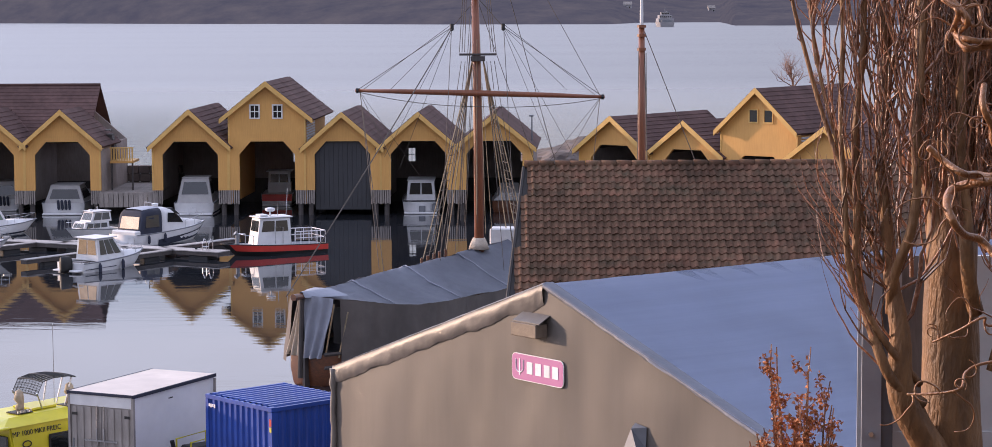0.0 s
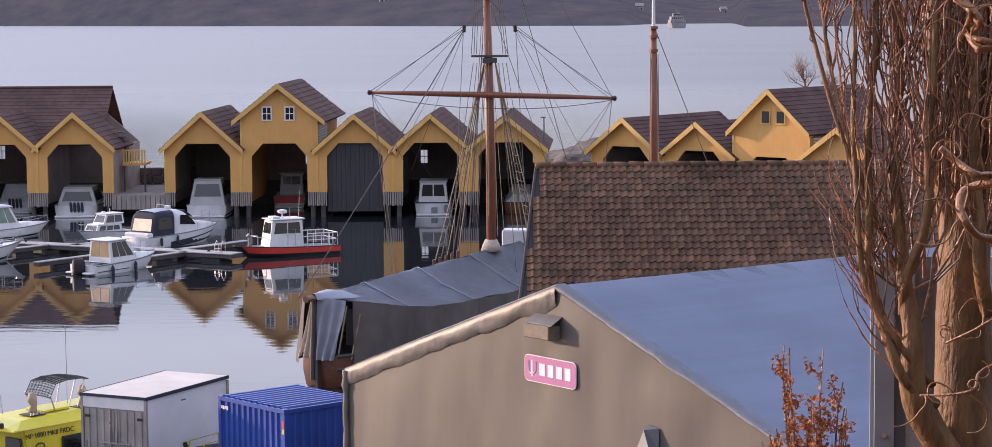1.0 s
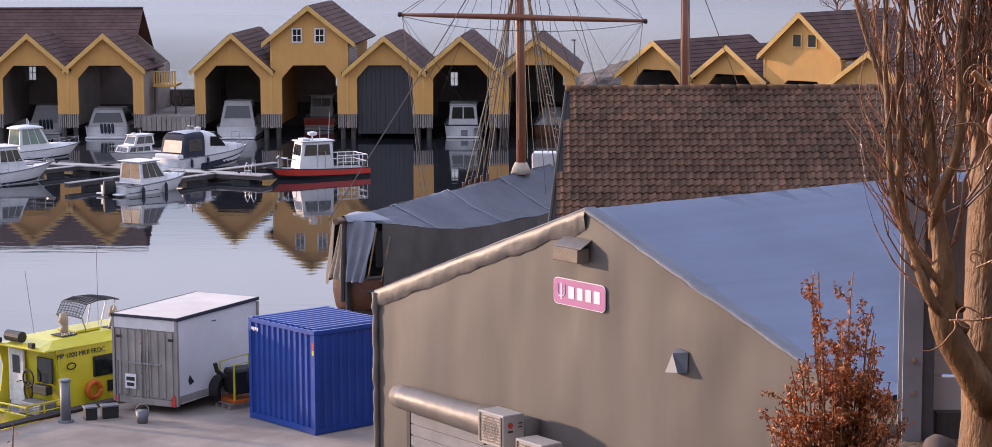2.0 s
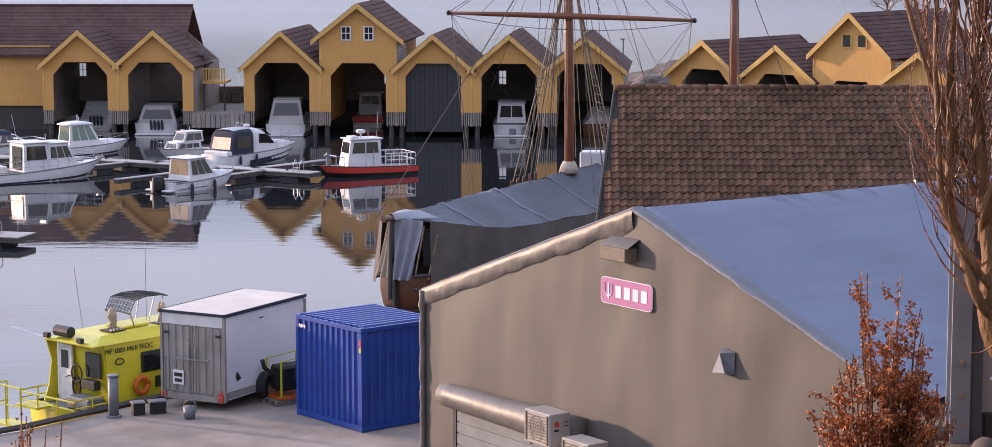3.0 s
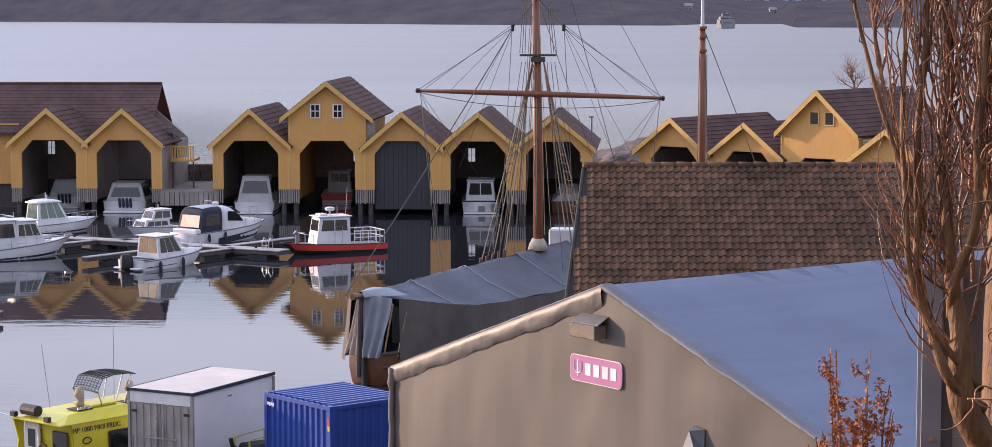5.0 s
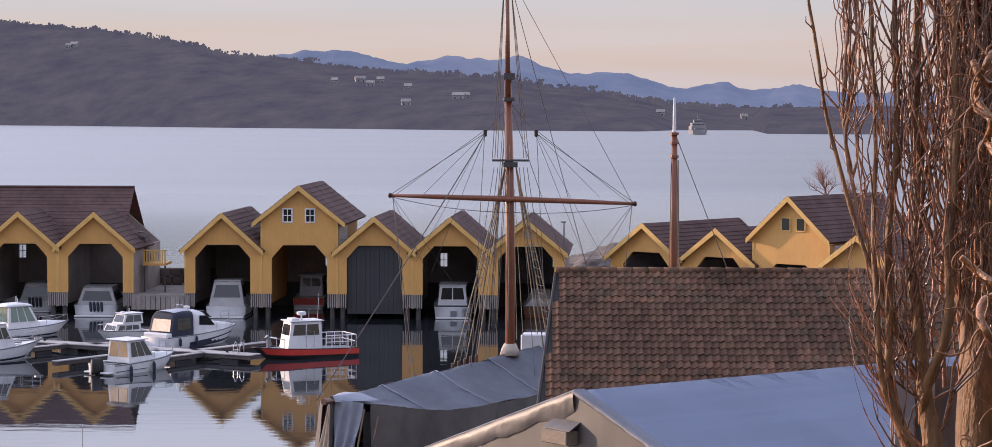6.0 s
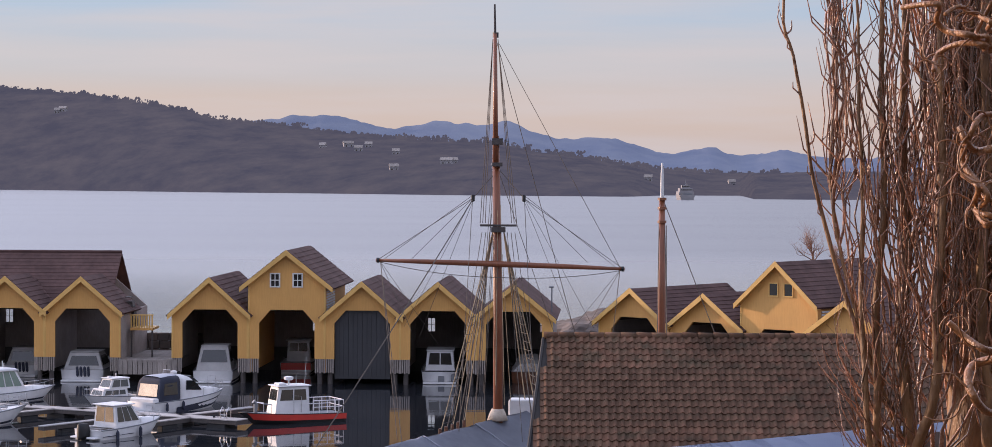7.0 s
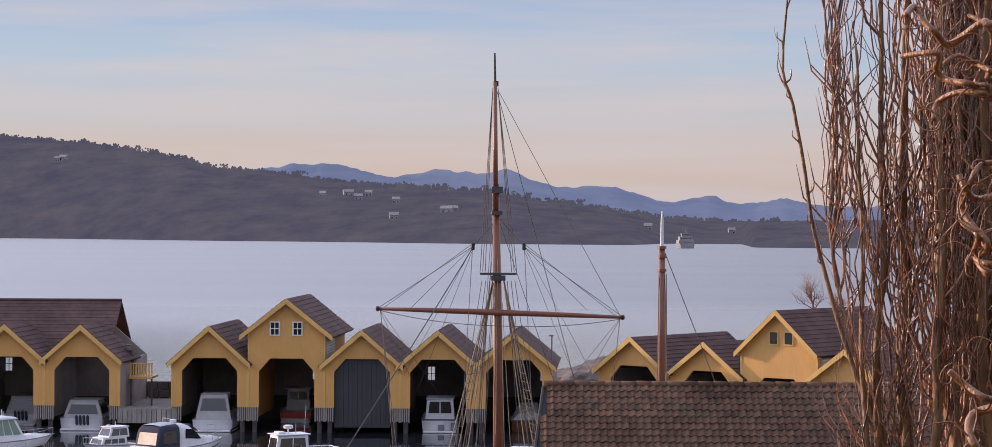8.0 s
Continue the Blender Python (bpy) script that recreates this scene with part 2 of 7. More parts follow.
def water_material():
    m = bpy.data.materials.new("harbour water")
    m.use_nodes = True
    nt = m.node_tree
    N, L = nt.nodes, nt.links
    b = N["Principled BSDF"]
    b.inputs["Base Color"].default_value = (0.020, 0.022, 0.026, 1)
    b.inputs["Roughness"].default_value = 0.03
    b.inputs["IOR"].default_value = 1.9
    tc = N.new("ShaderNodeTexCoord")
    sep = N.new("ShaderNodeSeparateXYZ")
    L.new(tc.outputs["Object"], sep.inputs[0])
    mp = N.new("ShaderNodeMapping")
    mp.inputs["Scale"].default_value = (0.25, 1.0, 1.0)
    L.new(tc.outputs["Object"], mp.inputs["Vector"])
    n1 = N.new("ShaderNodeTexNoise")
    n1.inputs["Scale"].default_value = 1.1
    n1.inputs["Detail"].default_value = 4.0
    L.new(mp.outputs[0], n1.inputs["Vector"])
    # the basin lies still, the open fjord is ruffled
    far = N.new("ShaderNodeMapRange")
    far.inputs["From Min"].default_value, far.inputs["From Max"].default_value = 150.0, 420.0
    far.inputs["To Min"].default_value, far.inputs["To Max"].default_value = 0.014, 0.7
    L.new(sep.outputs["Y"], far.inputs["Value"])
    bp = N.new("ShaderNodeBump")
    bp.inputs["Distance"].default_value = 0.35
    rf = N.new("ShaderNodeMapRange")
    rf.inputs["From Min"].default_value, rf.inputs["From Max"].default_value = 150.0, 420.0
    rf.inputs["To Min"].default_value, rf.inputs["To Max"].default_value = 0.02, 0.34
    L.new(sep.outputs["Y"], rf.inputs["Value"])
    L.new(rf.outputs[0], b.inputs["Roughness"])
    mp2 = N.new("ShaderNodeMapping")
    mp2.inputs["Scale"].default_value = (0.12, 1.0, 1.0)
    L.new(tc.outputs["Object"], mp2.inputs["Vector"])
    drift = N.new("ShaderNodeTexNoise")
    drift.inputs["Scale"].default_value = 0.012
    drift.inputs["Detail"].default_value = 4.0
    L.new(mp2.outputs[0], drift.inputs["Vector"])
    dr = N.new("ShaderNodeMapRange")
    dr.inputs["From Min"].default_value, dr.inputs["From Max"].default_value = 0.35, 0.65
    dr.inputs["To Min"].default_value, dr.inputs["To Max"].default_value = 0.45, 1.25
    L.new(drift.outputs["Fac"], dr.inputs["Value"])
    lanes = N.new("ShaderNodeMath")
    lanes.operation = 'MULTIPLY'
    L.new(far.outputs[0], lanes.inputs[0])
    L.new(dr.outputs[0], lanes.inputs[1])
    L.new(lanes.outputs[0], bp.inputs["Strength"])
    L.new(n1.outputs["Fac"], bp.inputs["Height"])
    L.new(bp.outputs[0], b.inputs["Normal"])
    return m


M_WATER = water_material()


# distance haze is put in as a mottled bluish glow of the surface
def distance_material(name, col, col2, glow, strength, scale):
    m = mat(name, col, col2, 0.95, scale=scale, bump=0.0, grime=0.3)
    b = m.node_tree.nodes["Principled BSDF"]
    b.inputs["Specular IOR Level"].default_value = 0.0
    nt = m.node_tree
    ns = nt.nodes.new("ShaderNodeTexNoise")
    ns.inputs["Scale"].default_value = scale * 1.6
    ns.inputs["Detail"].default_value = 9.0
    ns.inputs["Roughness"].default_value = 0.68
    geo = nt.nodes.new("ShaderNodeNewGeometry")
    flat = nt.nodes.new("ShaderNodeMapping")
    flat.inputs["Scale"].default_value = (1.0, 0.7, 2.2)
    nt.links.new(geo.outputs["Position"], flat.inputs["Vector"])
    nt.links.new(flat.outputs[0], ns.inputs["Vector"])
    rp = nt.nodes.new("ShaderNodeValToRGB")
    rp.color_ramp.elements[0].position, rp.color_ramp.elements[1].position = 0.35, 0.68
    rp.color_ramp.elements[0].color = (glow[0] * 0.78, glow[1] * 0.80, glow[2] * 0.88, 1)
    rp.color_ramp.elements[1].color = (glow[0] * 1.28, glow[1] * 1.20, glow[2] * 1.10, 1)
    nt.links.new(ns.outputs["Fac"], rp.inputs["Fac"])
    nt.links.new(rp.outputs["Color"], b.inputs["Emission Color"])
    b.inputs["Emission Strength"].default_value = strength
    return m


M_HILL = distance_material("wooded far shore with glowing haze", (0.012, 0.009, 0.007), (0.003, 0.003, 0.003), (0.168, 0.166, 0.220), 0.56, 0.016)
M_MOUNTAIN = distance_material("blue far mountains with glowing haze", (0.08, 0.09, 0.12), (0.06, 0.07, 0.10), (0.22, 0.27, 0.41), 0.52, 0.004)


# ---------- mesh helpers ----------
def part(name, bm, material, parent=None, label="", smooth=False):
    bmesh.ops.recalc_face_normals(bm, faces=bm.faces)
    me = bpy.data.meshes.new(name)
    bm.to_mesh(me)
    bm.free()
    if smooth:
        for p in me.polygons:
            p.use_smooth = True
    me.materials.append(material)
    ob = new(name, me)
    ob.parent = parent
    if label:
        ob["label"] = label
    return ob


def thing(name, m, label, category, group="", kind=""):
    ob = new(name)
    ob.matrix_basis = m
    ob.empty_display_size = 0.3
    return tagged(ob, label, category, group, kind)


def box(bm, x0, x1, y0, y1, z0, z1, m=None, bevel=0.0):
    """An upright box between the limits, turned by m."""
    c = bmesh.ops.create_cube(bm, size=1.0, matrix=Matrix.Translation(((x0 + x1) / 2, (y0 + y1) / 2, (z0 + z1) / 2)) @ Matrix.Diagonal((x1 - x0, y1 - y0, z1 - z0, 1)))
    vs = c["verts"]
    if bevel:
        es = list({e for v in vs for e in v.link_edges})
        r = bmesh.ops.bevel(bm, geom=es, offset=bevel, segments=1, affect='EDGES')
        vs = list({v for v in r["verts"]} | {v for v in vs if v.is_valid})
    if m is not None:
        bmesh.ops.transform(bm, matrix=m, verts=[v for v in vs if v.is_valid])
    return bm


def boxed(*a, **k):
    return box(bmesh.new(), *a, **k)


def tube(bm, pts, r, sides=6, cap=True):
    """A round bar along pts; r is one radius or one a point."""
    pts = [Vector(p) for p in pts]
    n = len(pts)
    rs = r if isinstance(r, (list, tuple)) else [r] * n
    rings, up = [], None
    for i, p in enumerate(pts):
        d = (pts[min(i + 1, n - 1)] - pts[max(i - 1, 0)]).normalized()
        if up is None:
            up = Vector((0, 0, 1)) if abs(d.z) < 0.9 else Vector((1, 0, 0))
        a = d.cross(up)
        a = a.normalized() if a.length > 1e-6 else d.orthogonal().normalized()
        b = a.cross(d).normalized()
        up = b
        rings.append([bm.verts.new(p + (a * math.cos(2 * math.pi * k / sides) + b * math.sin(2 * math.pi * k / sides)) * rs[i]) for k in range(sides)])
    for i in range(n - 1):
        for k in range(sides):
            bm.faces.new((rings[i][k], rings[i][(k + 1) % sides], rings[i + 1][(k + 1) % sides], rings[i + 1][k]))
    if cap and sides > 2:
        bm.faces.new(rings[0])
        bm.faces.new(rings[-1][::-1])
    return bm


def tubed(pts, r, sides=6):
    return tube(bmesh.new(), pts, r, sides)


def slab(bm, outline, push):
    """A flat outline given thickness by the vector push."""
    push = Vector(push)
    a = [bm.verts.new(Vector(p)) for p in outline]
    b = [bm.verts.new(Vector(p) + push) for p in outline]
    bm.faces.new(a)
    bm.faces.new(b[::-1])
    for i in range(len(a)):
        j = (i + 1) % len(a)
        bm.faces.new((a[j], a[i], b[i], b[j]))
    return bm


def slabbed(outline, push):
    return slab(bmesh.new(), outline, push)


def loft(bm, sections, closed=False, ends=False):
    """Skin over sections that have the same number of points."""
    rows = [[bm.verts.new(Vector(p)) for p in s] for s in sections]
    for a, b in zip(rows, rows[1:]):
        n = len(a)
        for k in range(n if closed else n - 1):
            bm.faces.new((a[k], a[(k + 1) % n], b[(k + 1) % n], b[k]))
    if ends:
        bm.faces.new(rows[0])
        bm.faces.new(rows[-1][::-1])
    return bm


def grid_mesh(xs, ys, fz):
    bm = bmesh.new()
    rows = [[bm.verts.new((x, y, fz(x, y))) for x in xs] for y in ys]
    for a, b in zip(rows, rows[1:]):
        for k in range(len(xs) - 1):
            bm.faces.new((a[k], a[k + 1], b[k + 1], b[k]))
    return bm


def lerp_table(table, x):
    if x <= table[0][0]:
        return table[0][1]
    for (x0, v0), (x1, v1) in zip(table, table[1:]):
        if x <= x1:
            k = (x - x0) / (x1 - x0)
            k = k * k * (3 - 2 * k) * 0.5 + k * 0.5
            return v0 + (v1 - v0) * k
    return table[-1][1]


def steps(a, b, n):
    return [a + (b - a) * i / (n - 1) for i in range(n)]


# ---------- the setting ----------
def setting(name, bm, material, label, category, smooth=False):
    return tagged(part(name, bm, material, smooth=smooth), label, category, kind="structure")


RIDGE = [(-1400, 160), (-900, 128), (-560, 106), (-430, 96), (-340, 83), (-290, 71), (-230, 66), (-184, 60), (-108, 52.5), (-58, 50.5), (-22, 49), (30, 40), (68, 35.5), (105, 28.5), (140, 25.5), (190, 21), (240, 21), (300, 22), (420, 24), (600, 22), (1500, 30)]
SHORE = [(-1400, 2500), (-510, 2300), (-260, 2000), (-22, 1790), (110, 1740), (150, 1900), (220, 1900), (235, 1560), (300, 1540), (1500, 1500)]


def far_ground(u, k):
    """A point of the far shore: u is the place along it as seen at 2200 m, k goes from the water's edge to the ridge."""
    s = lerp_table(SHORE, u)
    y = s + k * 480
    x = u * y / 2200
    top = EYE + (lerp_table(RIDGE, u) - EYE) * (s + 480) / 2200
    kk = max(0.0, min(1.0, k))
    prof = kk ** 0.8
    n = noise.fractal(Vector((x / 80, y / 120, 3.1)), 0.8, 2.1, 5) * 1.4 * min(1, kk * 5) * min(1, (1.08 - kk) * 4)
    trees = abs(noise.fractal(Vector((x / 7, y / 20, 7.7)), 0.9, 2.0, 4)) * 2.6 * min(1, kk * 25) * (0.35 + 0.65 * max(0, noise.noise(Vector((x / 60, y / 60, 2))) + 0.5))
    z = -1.5 if k < 0 else 1.0 + (top - 2) * prof + n + trees
    if k > 1.0:
        z -= (k - 1) * 120
    return (x, y, z)


def garden_height(x, y):
    base = lerp_table([(-30, 11.0), (6, 11.0), (9, 10.6), (12, 10.45), (13.2, 10.4), (15, 9.3), (22, 6.2), (34, 2.2), (40, 0.9), (48, 0.9)], y)
    left = max(0.0, min(1.0, (1.75 - x) / 1.3))
    return base - left * 1.5 * max(0.0, min(1.0, (base - 1) / 9)) * (1 if y > 5 else 0.3) + noise.fractal(Vector((x / 1.2, y / 1.2, 0)), 0.9, 2.0, 4) * 0.05


def build_setting():
    xs = [-5000, -1500, -400, -100, 0, 100, 400, 1500, 5000]
    ys = [-300, 30, 100, 200, 500, 1500, 5600]
    setting("water", grid_mesh(xs, ys, lambda x, y: 0.0), M_WATER, "still dark harbour water mirroring sky and boathouses", "water")
    hill_bm = bmesh.new()
    ks = [i / 60 for i in range(61)]
    rows = [[hill_bm.verts.new(far_ground(u, k)) for u in steps(-820, 900, 560)] for k in [-0.02] + ks + [1.1, 1.3]]
    for a, b in zip(rows, rows[1:]):
        for i in range(559):
            hill_bm.faces.new((a[i], a[i + 1], b[i + 1], b[i]))
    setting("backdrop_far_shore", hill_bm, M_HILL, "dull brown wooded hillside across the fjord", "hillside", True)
    # tree clumps standing on the ridge and in hedges
    rnd = random.Random(31)
    wood = bmesh.new()
    crowns = []
    for i in range(64):
        u, k = rnd.uniform(-540, 120), rnd.uniform(0.96, 0.99)
        c, w = Vector(far_ground(u, k)), rnd.uniform(2.0, 4.4)
        for j in range(16):
            crowns.append((c + Vector((rnd.gauss(0, 0.5) * w, rnd.gauss(0, 0.5) * w, w * (0.55 + rnd.uniform(-0.5, 0.75)))), w * rnd.uniform(0.18, 0.36)))
    for i in range(1500 + len(crowns)):
        u = rnd.uniform(-560, 260)
        stand = noise.noise(Vector((u / 22, 4.2, 0))) + 0.5 * noise.noise(Vector((u / 7, 1.2, 3)))
        if i >= 1500:
            stand = 0.0
        if stand < -0.25 and rnd.random() < 0.85:
            continue
        c = Vector(far_ground(u, rnd.uniform(0.965, 1.0)))
        r = rnd.uniform(0.7, 1.7) * (1 + 0.9 * max(0, stand))
        c.z += rnd.uniform(-0.5, 1.6) * (1 + max(0, stand)) - 0.6
        if i >= 1500:
            c, r = crowns[i - 1500]
        ico = bmesh.ops.create_icosphere(wood, subdivisions=1, radius=1.0)
        for v in ico["verts"]:
            d = 1 + 0.45 * noise.noise(v.co * 2.3 + Vector((i * 1.7, 0, 0)))
            v.co = c + Vector((v.co.x * r * d, v.co.y * r * d, (v.co.z * 1.05 + 0.7) * r * d))
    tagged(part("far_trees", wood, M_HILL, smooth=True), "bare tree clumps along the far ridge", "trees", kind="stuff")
    mts = [(-1500, 90), (-504, 131), (-447, 141), (-358, 139), (-249, 117), (-160, 129), (-60, 124), (-20, 131), (82, 98), (183, 98), (311, 67), (387, 83), (450, 63), (539, 77), (616, 60), (1500, 70)]

    def mountain(x, y):
        k = 1 - abs(y - 4500) / 500
        return lerp_table(mts, x * 4500 / y) * max(0, k) ** 0.7 + noise.fractal(Vector((x / 45, y / 60, 1)), 0.8, 2.1, 6) * 6 * k - 2
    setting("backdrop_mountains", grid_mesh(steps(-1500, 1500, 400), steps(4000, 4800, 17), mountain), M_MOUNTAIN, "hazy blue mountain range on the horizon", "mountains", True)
    # quay: a concrete apron whose edge runs back to the right
    edge = [(-40, 29.0), (-13.8, 53.4), (-11.25, 57.0), (-1.5, 67.5), (0.0, 72.0), (30, 74), (60, 74), (60, 20), (-40, 20)]
    setting("pavement_quay", slabbed([(x, y, -2.5) for x, y in edge], (0, 0, 3.5)), M_CONCRETE, "worn grey concrete quay beside the water", "quay")

    # unseen dark walls and eave, added to hold sky light off the near trees
    setting("wall_sky_block", boxed(-15, 15, -4.0, -1.6, 6.0, 18.0), M_SHEDWOOD, "unseen dark wall added to block the sky behind", "wall")
    setting("eave_sky_block", boxed(-15.5, 15.5, -4.2, -0.4, 18.004, 18.25), M_SHEDWOOD, "unseen dark eave added to block the sky overhead", "eave")
    setting("wall_sky_block_side", boxed(6.5, 9.0, -1.55, 9.0, 6.0, 18.0), M_SHEDWOOD, "unseen dark side wall added to block the sky at right", "wall")

    # the garden slope under the camera
    setting("ground", grid_mesh(steps(-45, 45, 120), steps(-30, 48, 130), garden_height), M_SOIL, "leaf-strewn brown soil of a garden slope", "soil", True)


build_setting()


# ---------- boathouses ----------
def courses(a, push, step=0.36):
    """A roof slope laid in overlapping courses; a is ridge, eave, eave, ridge."""
    n = max(2, int((a[1] - a[0]).length / step))
    rim = []
    for i in range(n):
        k0, k1 = i / n, (i + 1) / n
        rim.append(a[0].lerp(a[1], k0) + push * 0.84)
        rim.append(a[0].lerp(a[1], k1) + push * 1.05)
    return slabbed(rim + [a[1], a[0]], a[3] - a[0])


def boathouse(m, label, apex=6.45, eave=4.3, half=2.48, depth=10.5, lintel=4.75, foot=1.62, door=False, window=None, upper=False, green=False, roof_depth=None, over=0.2, pane=(2.75, 3.65)):
    t = thing("boathouse", m, label, "boathouse", "boathouses along the water")
    o, ch_x, ch_z = 1.79, 0.74, 0.84
    back = roof_depth or depth + 0.3
    wall = [(-half, foot), (-o, foot), (-o, lintel - ch_z), (-o + ch_x, lintel), (o - ch_x, lintel), (o, lintel - ch_z), (o, foot), (half, foot), (half, eave), (0, apex), (-half, eave)]
    part("front_wall", slabbed([(x, 0, z) for x, z in wall], (0, 0.18, 0)), M_YELLOW, t, "yellow boarded gable wall")
    sl = (apex - eave) / half
    ln = math.hypot(1, sl)
    for s in (-1, 1):
        xe, ze = s * (half + over), eave - over * sl
        n = Vector((s * sl / ln, 0, 1 / ln))
        a = [Vector((0, -0.45, apex + 0.06)), Vector((xe, -0.45, ze + 0.06)), Vector((xe, back, ze + 0.06)), Vector((0, back, apex + 0.06))]
        part("roof_slope", courses(a, n * 0.14), M_ROOF, t, "brown tiled roof slope")
        b = [Vector((0, -0.5, apex + 0.20)), Vector((xe, -0.5, ze + 0.20)), Vector((xe, -0.5, ze - 0.12)), Vector((0, -0.5, apex - 0.16))]
        part("barge_board", slabbed(b, (0, 0.05, 0)), M_TRIM, t, "pale yellow barge board")
        part("soffit", slabbed([Vector((0, -0.45, apex - 0.02)), Vector((xe, -0.45, ze - 0.02)), Vector((xe, 0.0, ze - 0.02)), Vector((0, 0.0, apex - 0.02))], n * 0.06), M_TRIM, t)
        side = M_YELLOW
        part("side_wall", boxed(min(s * half, s * (half - 0.15)), max(s * half, s * (half - 0.15)), 0.185, depth, foot - 0.9, eave), M_INNER if not upper else side, t)
        x0, x1 = sorted((s * o, s * half))
        k = 5
        for i in range(k):
            w = (x1 - x0) / k
            part("skirt_board", boxed(x0 + i * w + 0.028, x0 + (i + 1) * w - 0.028, -0.03, 0.03, 0.72 + 0.05 * (i % 2), foot), M_GREYWOOD, t)
        part("support_post", tubed([(s * (o + 0.3), 0.35, -1.5), (s * (o + 0.3), 0.35, foot)], 0.16, 8), M_DARKWOOD, t)
        part("corner_board", boxed(x1 - 0.10 if s > 0 else x0, x1 if s > 0 else x0 + 0.10, -0.03, 0.0, foot, eave - 0.1), M_TRIM, t)
    if upper:
        for i in range(9):
            part("louvre_board", boxed(half + 0.004, half + 0.05, 0.4, 4.6, eave - 1.75 + i * 0.17, eave - 1.75 + i * 0.17 + 0.11), M_WINPAINT, t, "pale horizontal louvre board")
    part("sill_beam", boxed(-half, half, depth - 0.2, depth, -0.5, foot), M_DARKWOOD, t)
    # back wall with its window opening
    bm = bmesh.new()
    wx = window if window is not None else 0.0
    if window is None:
        slab(bm, [(-half, depth, foot), (half, depth, foot), (half, depth, eave), (0, depth, apex), (-half, depth, eave)], (0, -0.15, 0))
        part("back_wall", bm, M_INNER, t)
    else:
        a, b, c, d = wx - 0.28, wx + 0.28, *pane
        slab(bm, [(-half, depth, foot), (a, depth, foot), (a, depth, eave), (-half, depth, eave)], (0, -0.15, 0))
        slab(bm, [(b, depth, foot), (half, depth, foot), (half, depth, eave), (b, depth, eave)], (0, -0.15, 0))
        slab(bm, [(a, depth, foot), (b, depth, foot), (b, depth, c), (a, depth, c)], (0, -0.15, 0))
        slab(bm, [(a, depth, d), (b, depth, d), (b, depth, eave + 0.3), (a, depth, eave + 0.3)], (0, -0.15, 0))
        slab(bm, [(-half, depth, eave + 0.31), (half, depth, eave + 0.31), (0, depth, apex)], (0, -0.15, 0))
        slab(bm, [(-half, depth, eave), (a, depth, eave), (a, depth, eave + 0.3), (-half, depth, eave + 0.3)], (0, -0.15, 0))
        slab(bm, [(b, depth, eave), (half, depth, eave), (half, depth, eave + 0.3), (b, depth, eave + 0.3)], (0, -0.15, 0))
        part("back_wall", bm, M_INNER, t)
        bm = bmesh.new()
        box(bm, wx - 0.02, wx + 0.02, depth - 0.12, depth - 0.06, c, d)
        box(bm, a, b, depth - 0.12, depth - 0.06, (c + d) / 2 - 0.02, (c + d) / 2 + 0.02)
        box(bm, a, a + 0.05, depth - 0.12, depth - 0.06, c, d)
        box(bm, b - 0.05, b, depth - 0.12, depth - 0.06, c, d)
        part("window_bars", bm, M_WINPAINT, t)
    if door:
        d = part("door", boxed(-o, o, 0.30, 0.33, 0.35, lintel - 0.02), M_SLATE, t, "closed slate grey boarded boat door")
        for i in range(12):
            w = 2 * o / 12
            x0 = -o + i * w
            part("door_board", boxed(x0 + 0.008, x0 + w - 0.008, 0.25, 0.296, 0.35, lintel - 0.02), M_SLATE, d)
    else:
        for y in (3.0, 6.0):
            part("tie_beam", boxed(-half + 0.15, half - 0.15, y, y + 0.2, lintel - 0.25, lintel - 0.05), M_DARKWOOD, t)
    if upper:
        for x in ((-0.36, 0.70) if green else (-0.76, 0.70)):
            w = part("window", boxed(x - 0.25 - 0.02 * green, x + 0.25 + 0.02 * green, -0.03, 0.0, 6.28 - 0.09 * green, 7.05 - 0.15 * green), M_GLASS, t)
            bm = bmesh.new()
            if green:
                for a, b in ((-0.35, -0.275), (0.275, 0.35)):
                    box(bm, x + a, x + b, -0.06, -0.031, 6.10, 6.98)
                for a, b in ((6.10, 6.18), (6.90, 6.98)):
                    box(bm, x - 0.274, x + 0.274, -0.055, -0.032, a, b)
                part("window_frame", bm, M_TRIM, w, "pale yellow window frame")
                continue
            for a, b in ((-0.34, -0.25), (-0.025, 0.025), (0.25, 0.34)):
                box(bm, x + a, x + b, -0.06, -0.031, 6.2, 7.13)
            for a, b in ((6.2, 6.28), (6.64, 6.69), (7.05, 7.13)):
                box(bm, x - 0.249, x + 0.249, -0.055, -0.032, a, b)
            part("window_frame", bm, M_WINPAINT, w, "white window frame with glazing bars")
    return t


Y0 = 143.1
boathouse(pose(-32.80, 143.82, 0, 0, 0, -2.4), "yellow boarded boathouse with a motorboat inside", apex=6.65, eave=4.5, window=-2.05, pane=(3.3, 4.25), depth=8.4, roof_depth=5.2)
boathouse(pose(-27.87, 143.62, 0, 0, 0, -2.4), "yellow boarded boathouse with a white cruiser moored inside", apex=6.65, eave=4.5, depth=8.4, roof_depth=5.2)
boathouse(pose(-19.60, 143.30, 0, 0, 0, -2.4), "yellow boathouse beside the gap with a cruiser inside", apex=6.65, eave=4.4, window=0.75)
boathouse(pose(-14.64, 143.10, 0, 0, 0, -2.4), "tall yellow boathouse with two white upper windows", apex=8.42, eave=6.42, half=2.5, upper=True, window=0.55, over=0.5)
boathouse(pose(-9.80, 142.91, 0, 0, 0, -2.4), "yellow boathouse with its dark boat door closed", door=True)
boathouse(pose(-4.92, 142.70, 0, 0, 0, -2.4), "yellow boathouse with a white boat inside", window=-1.25)
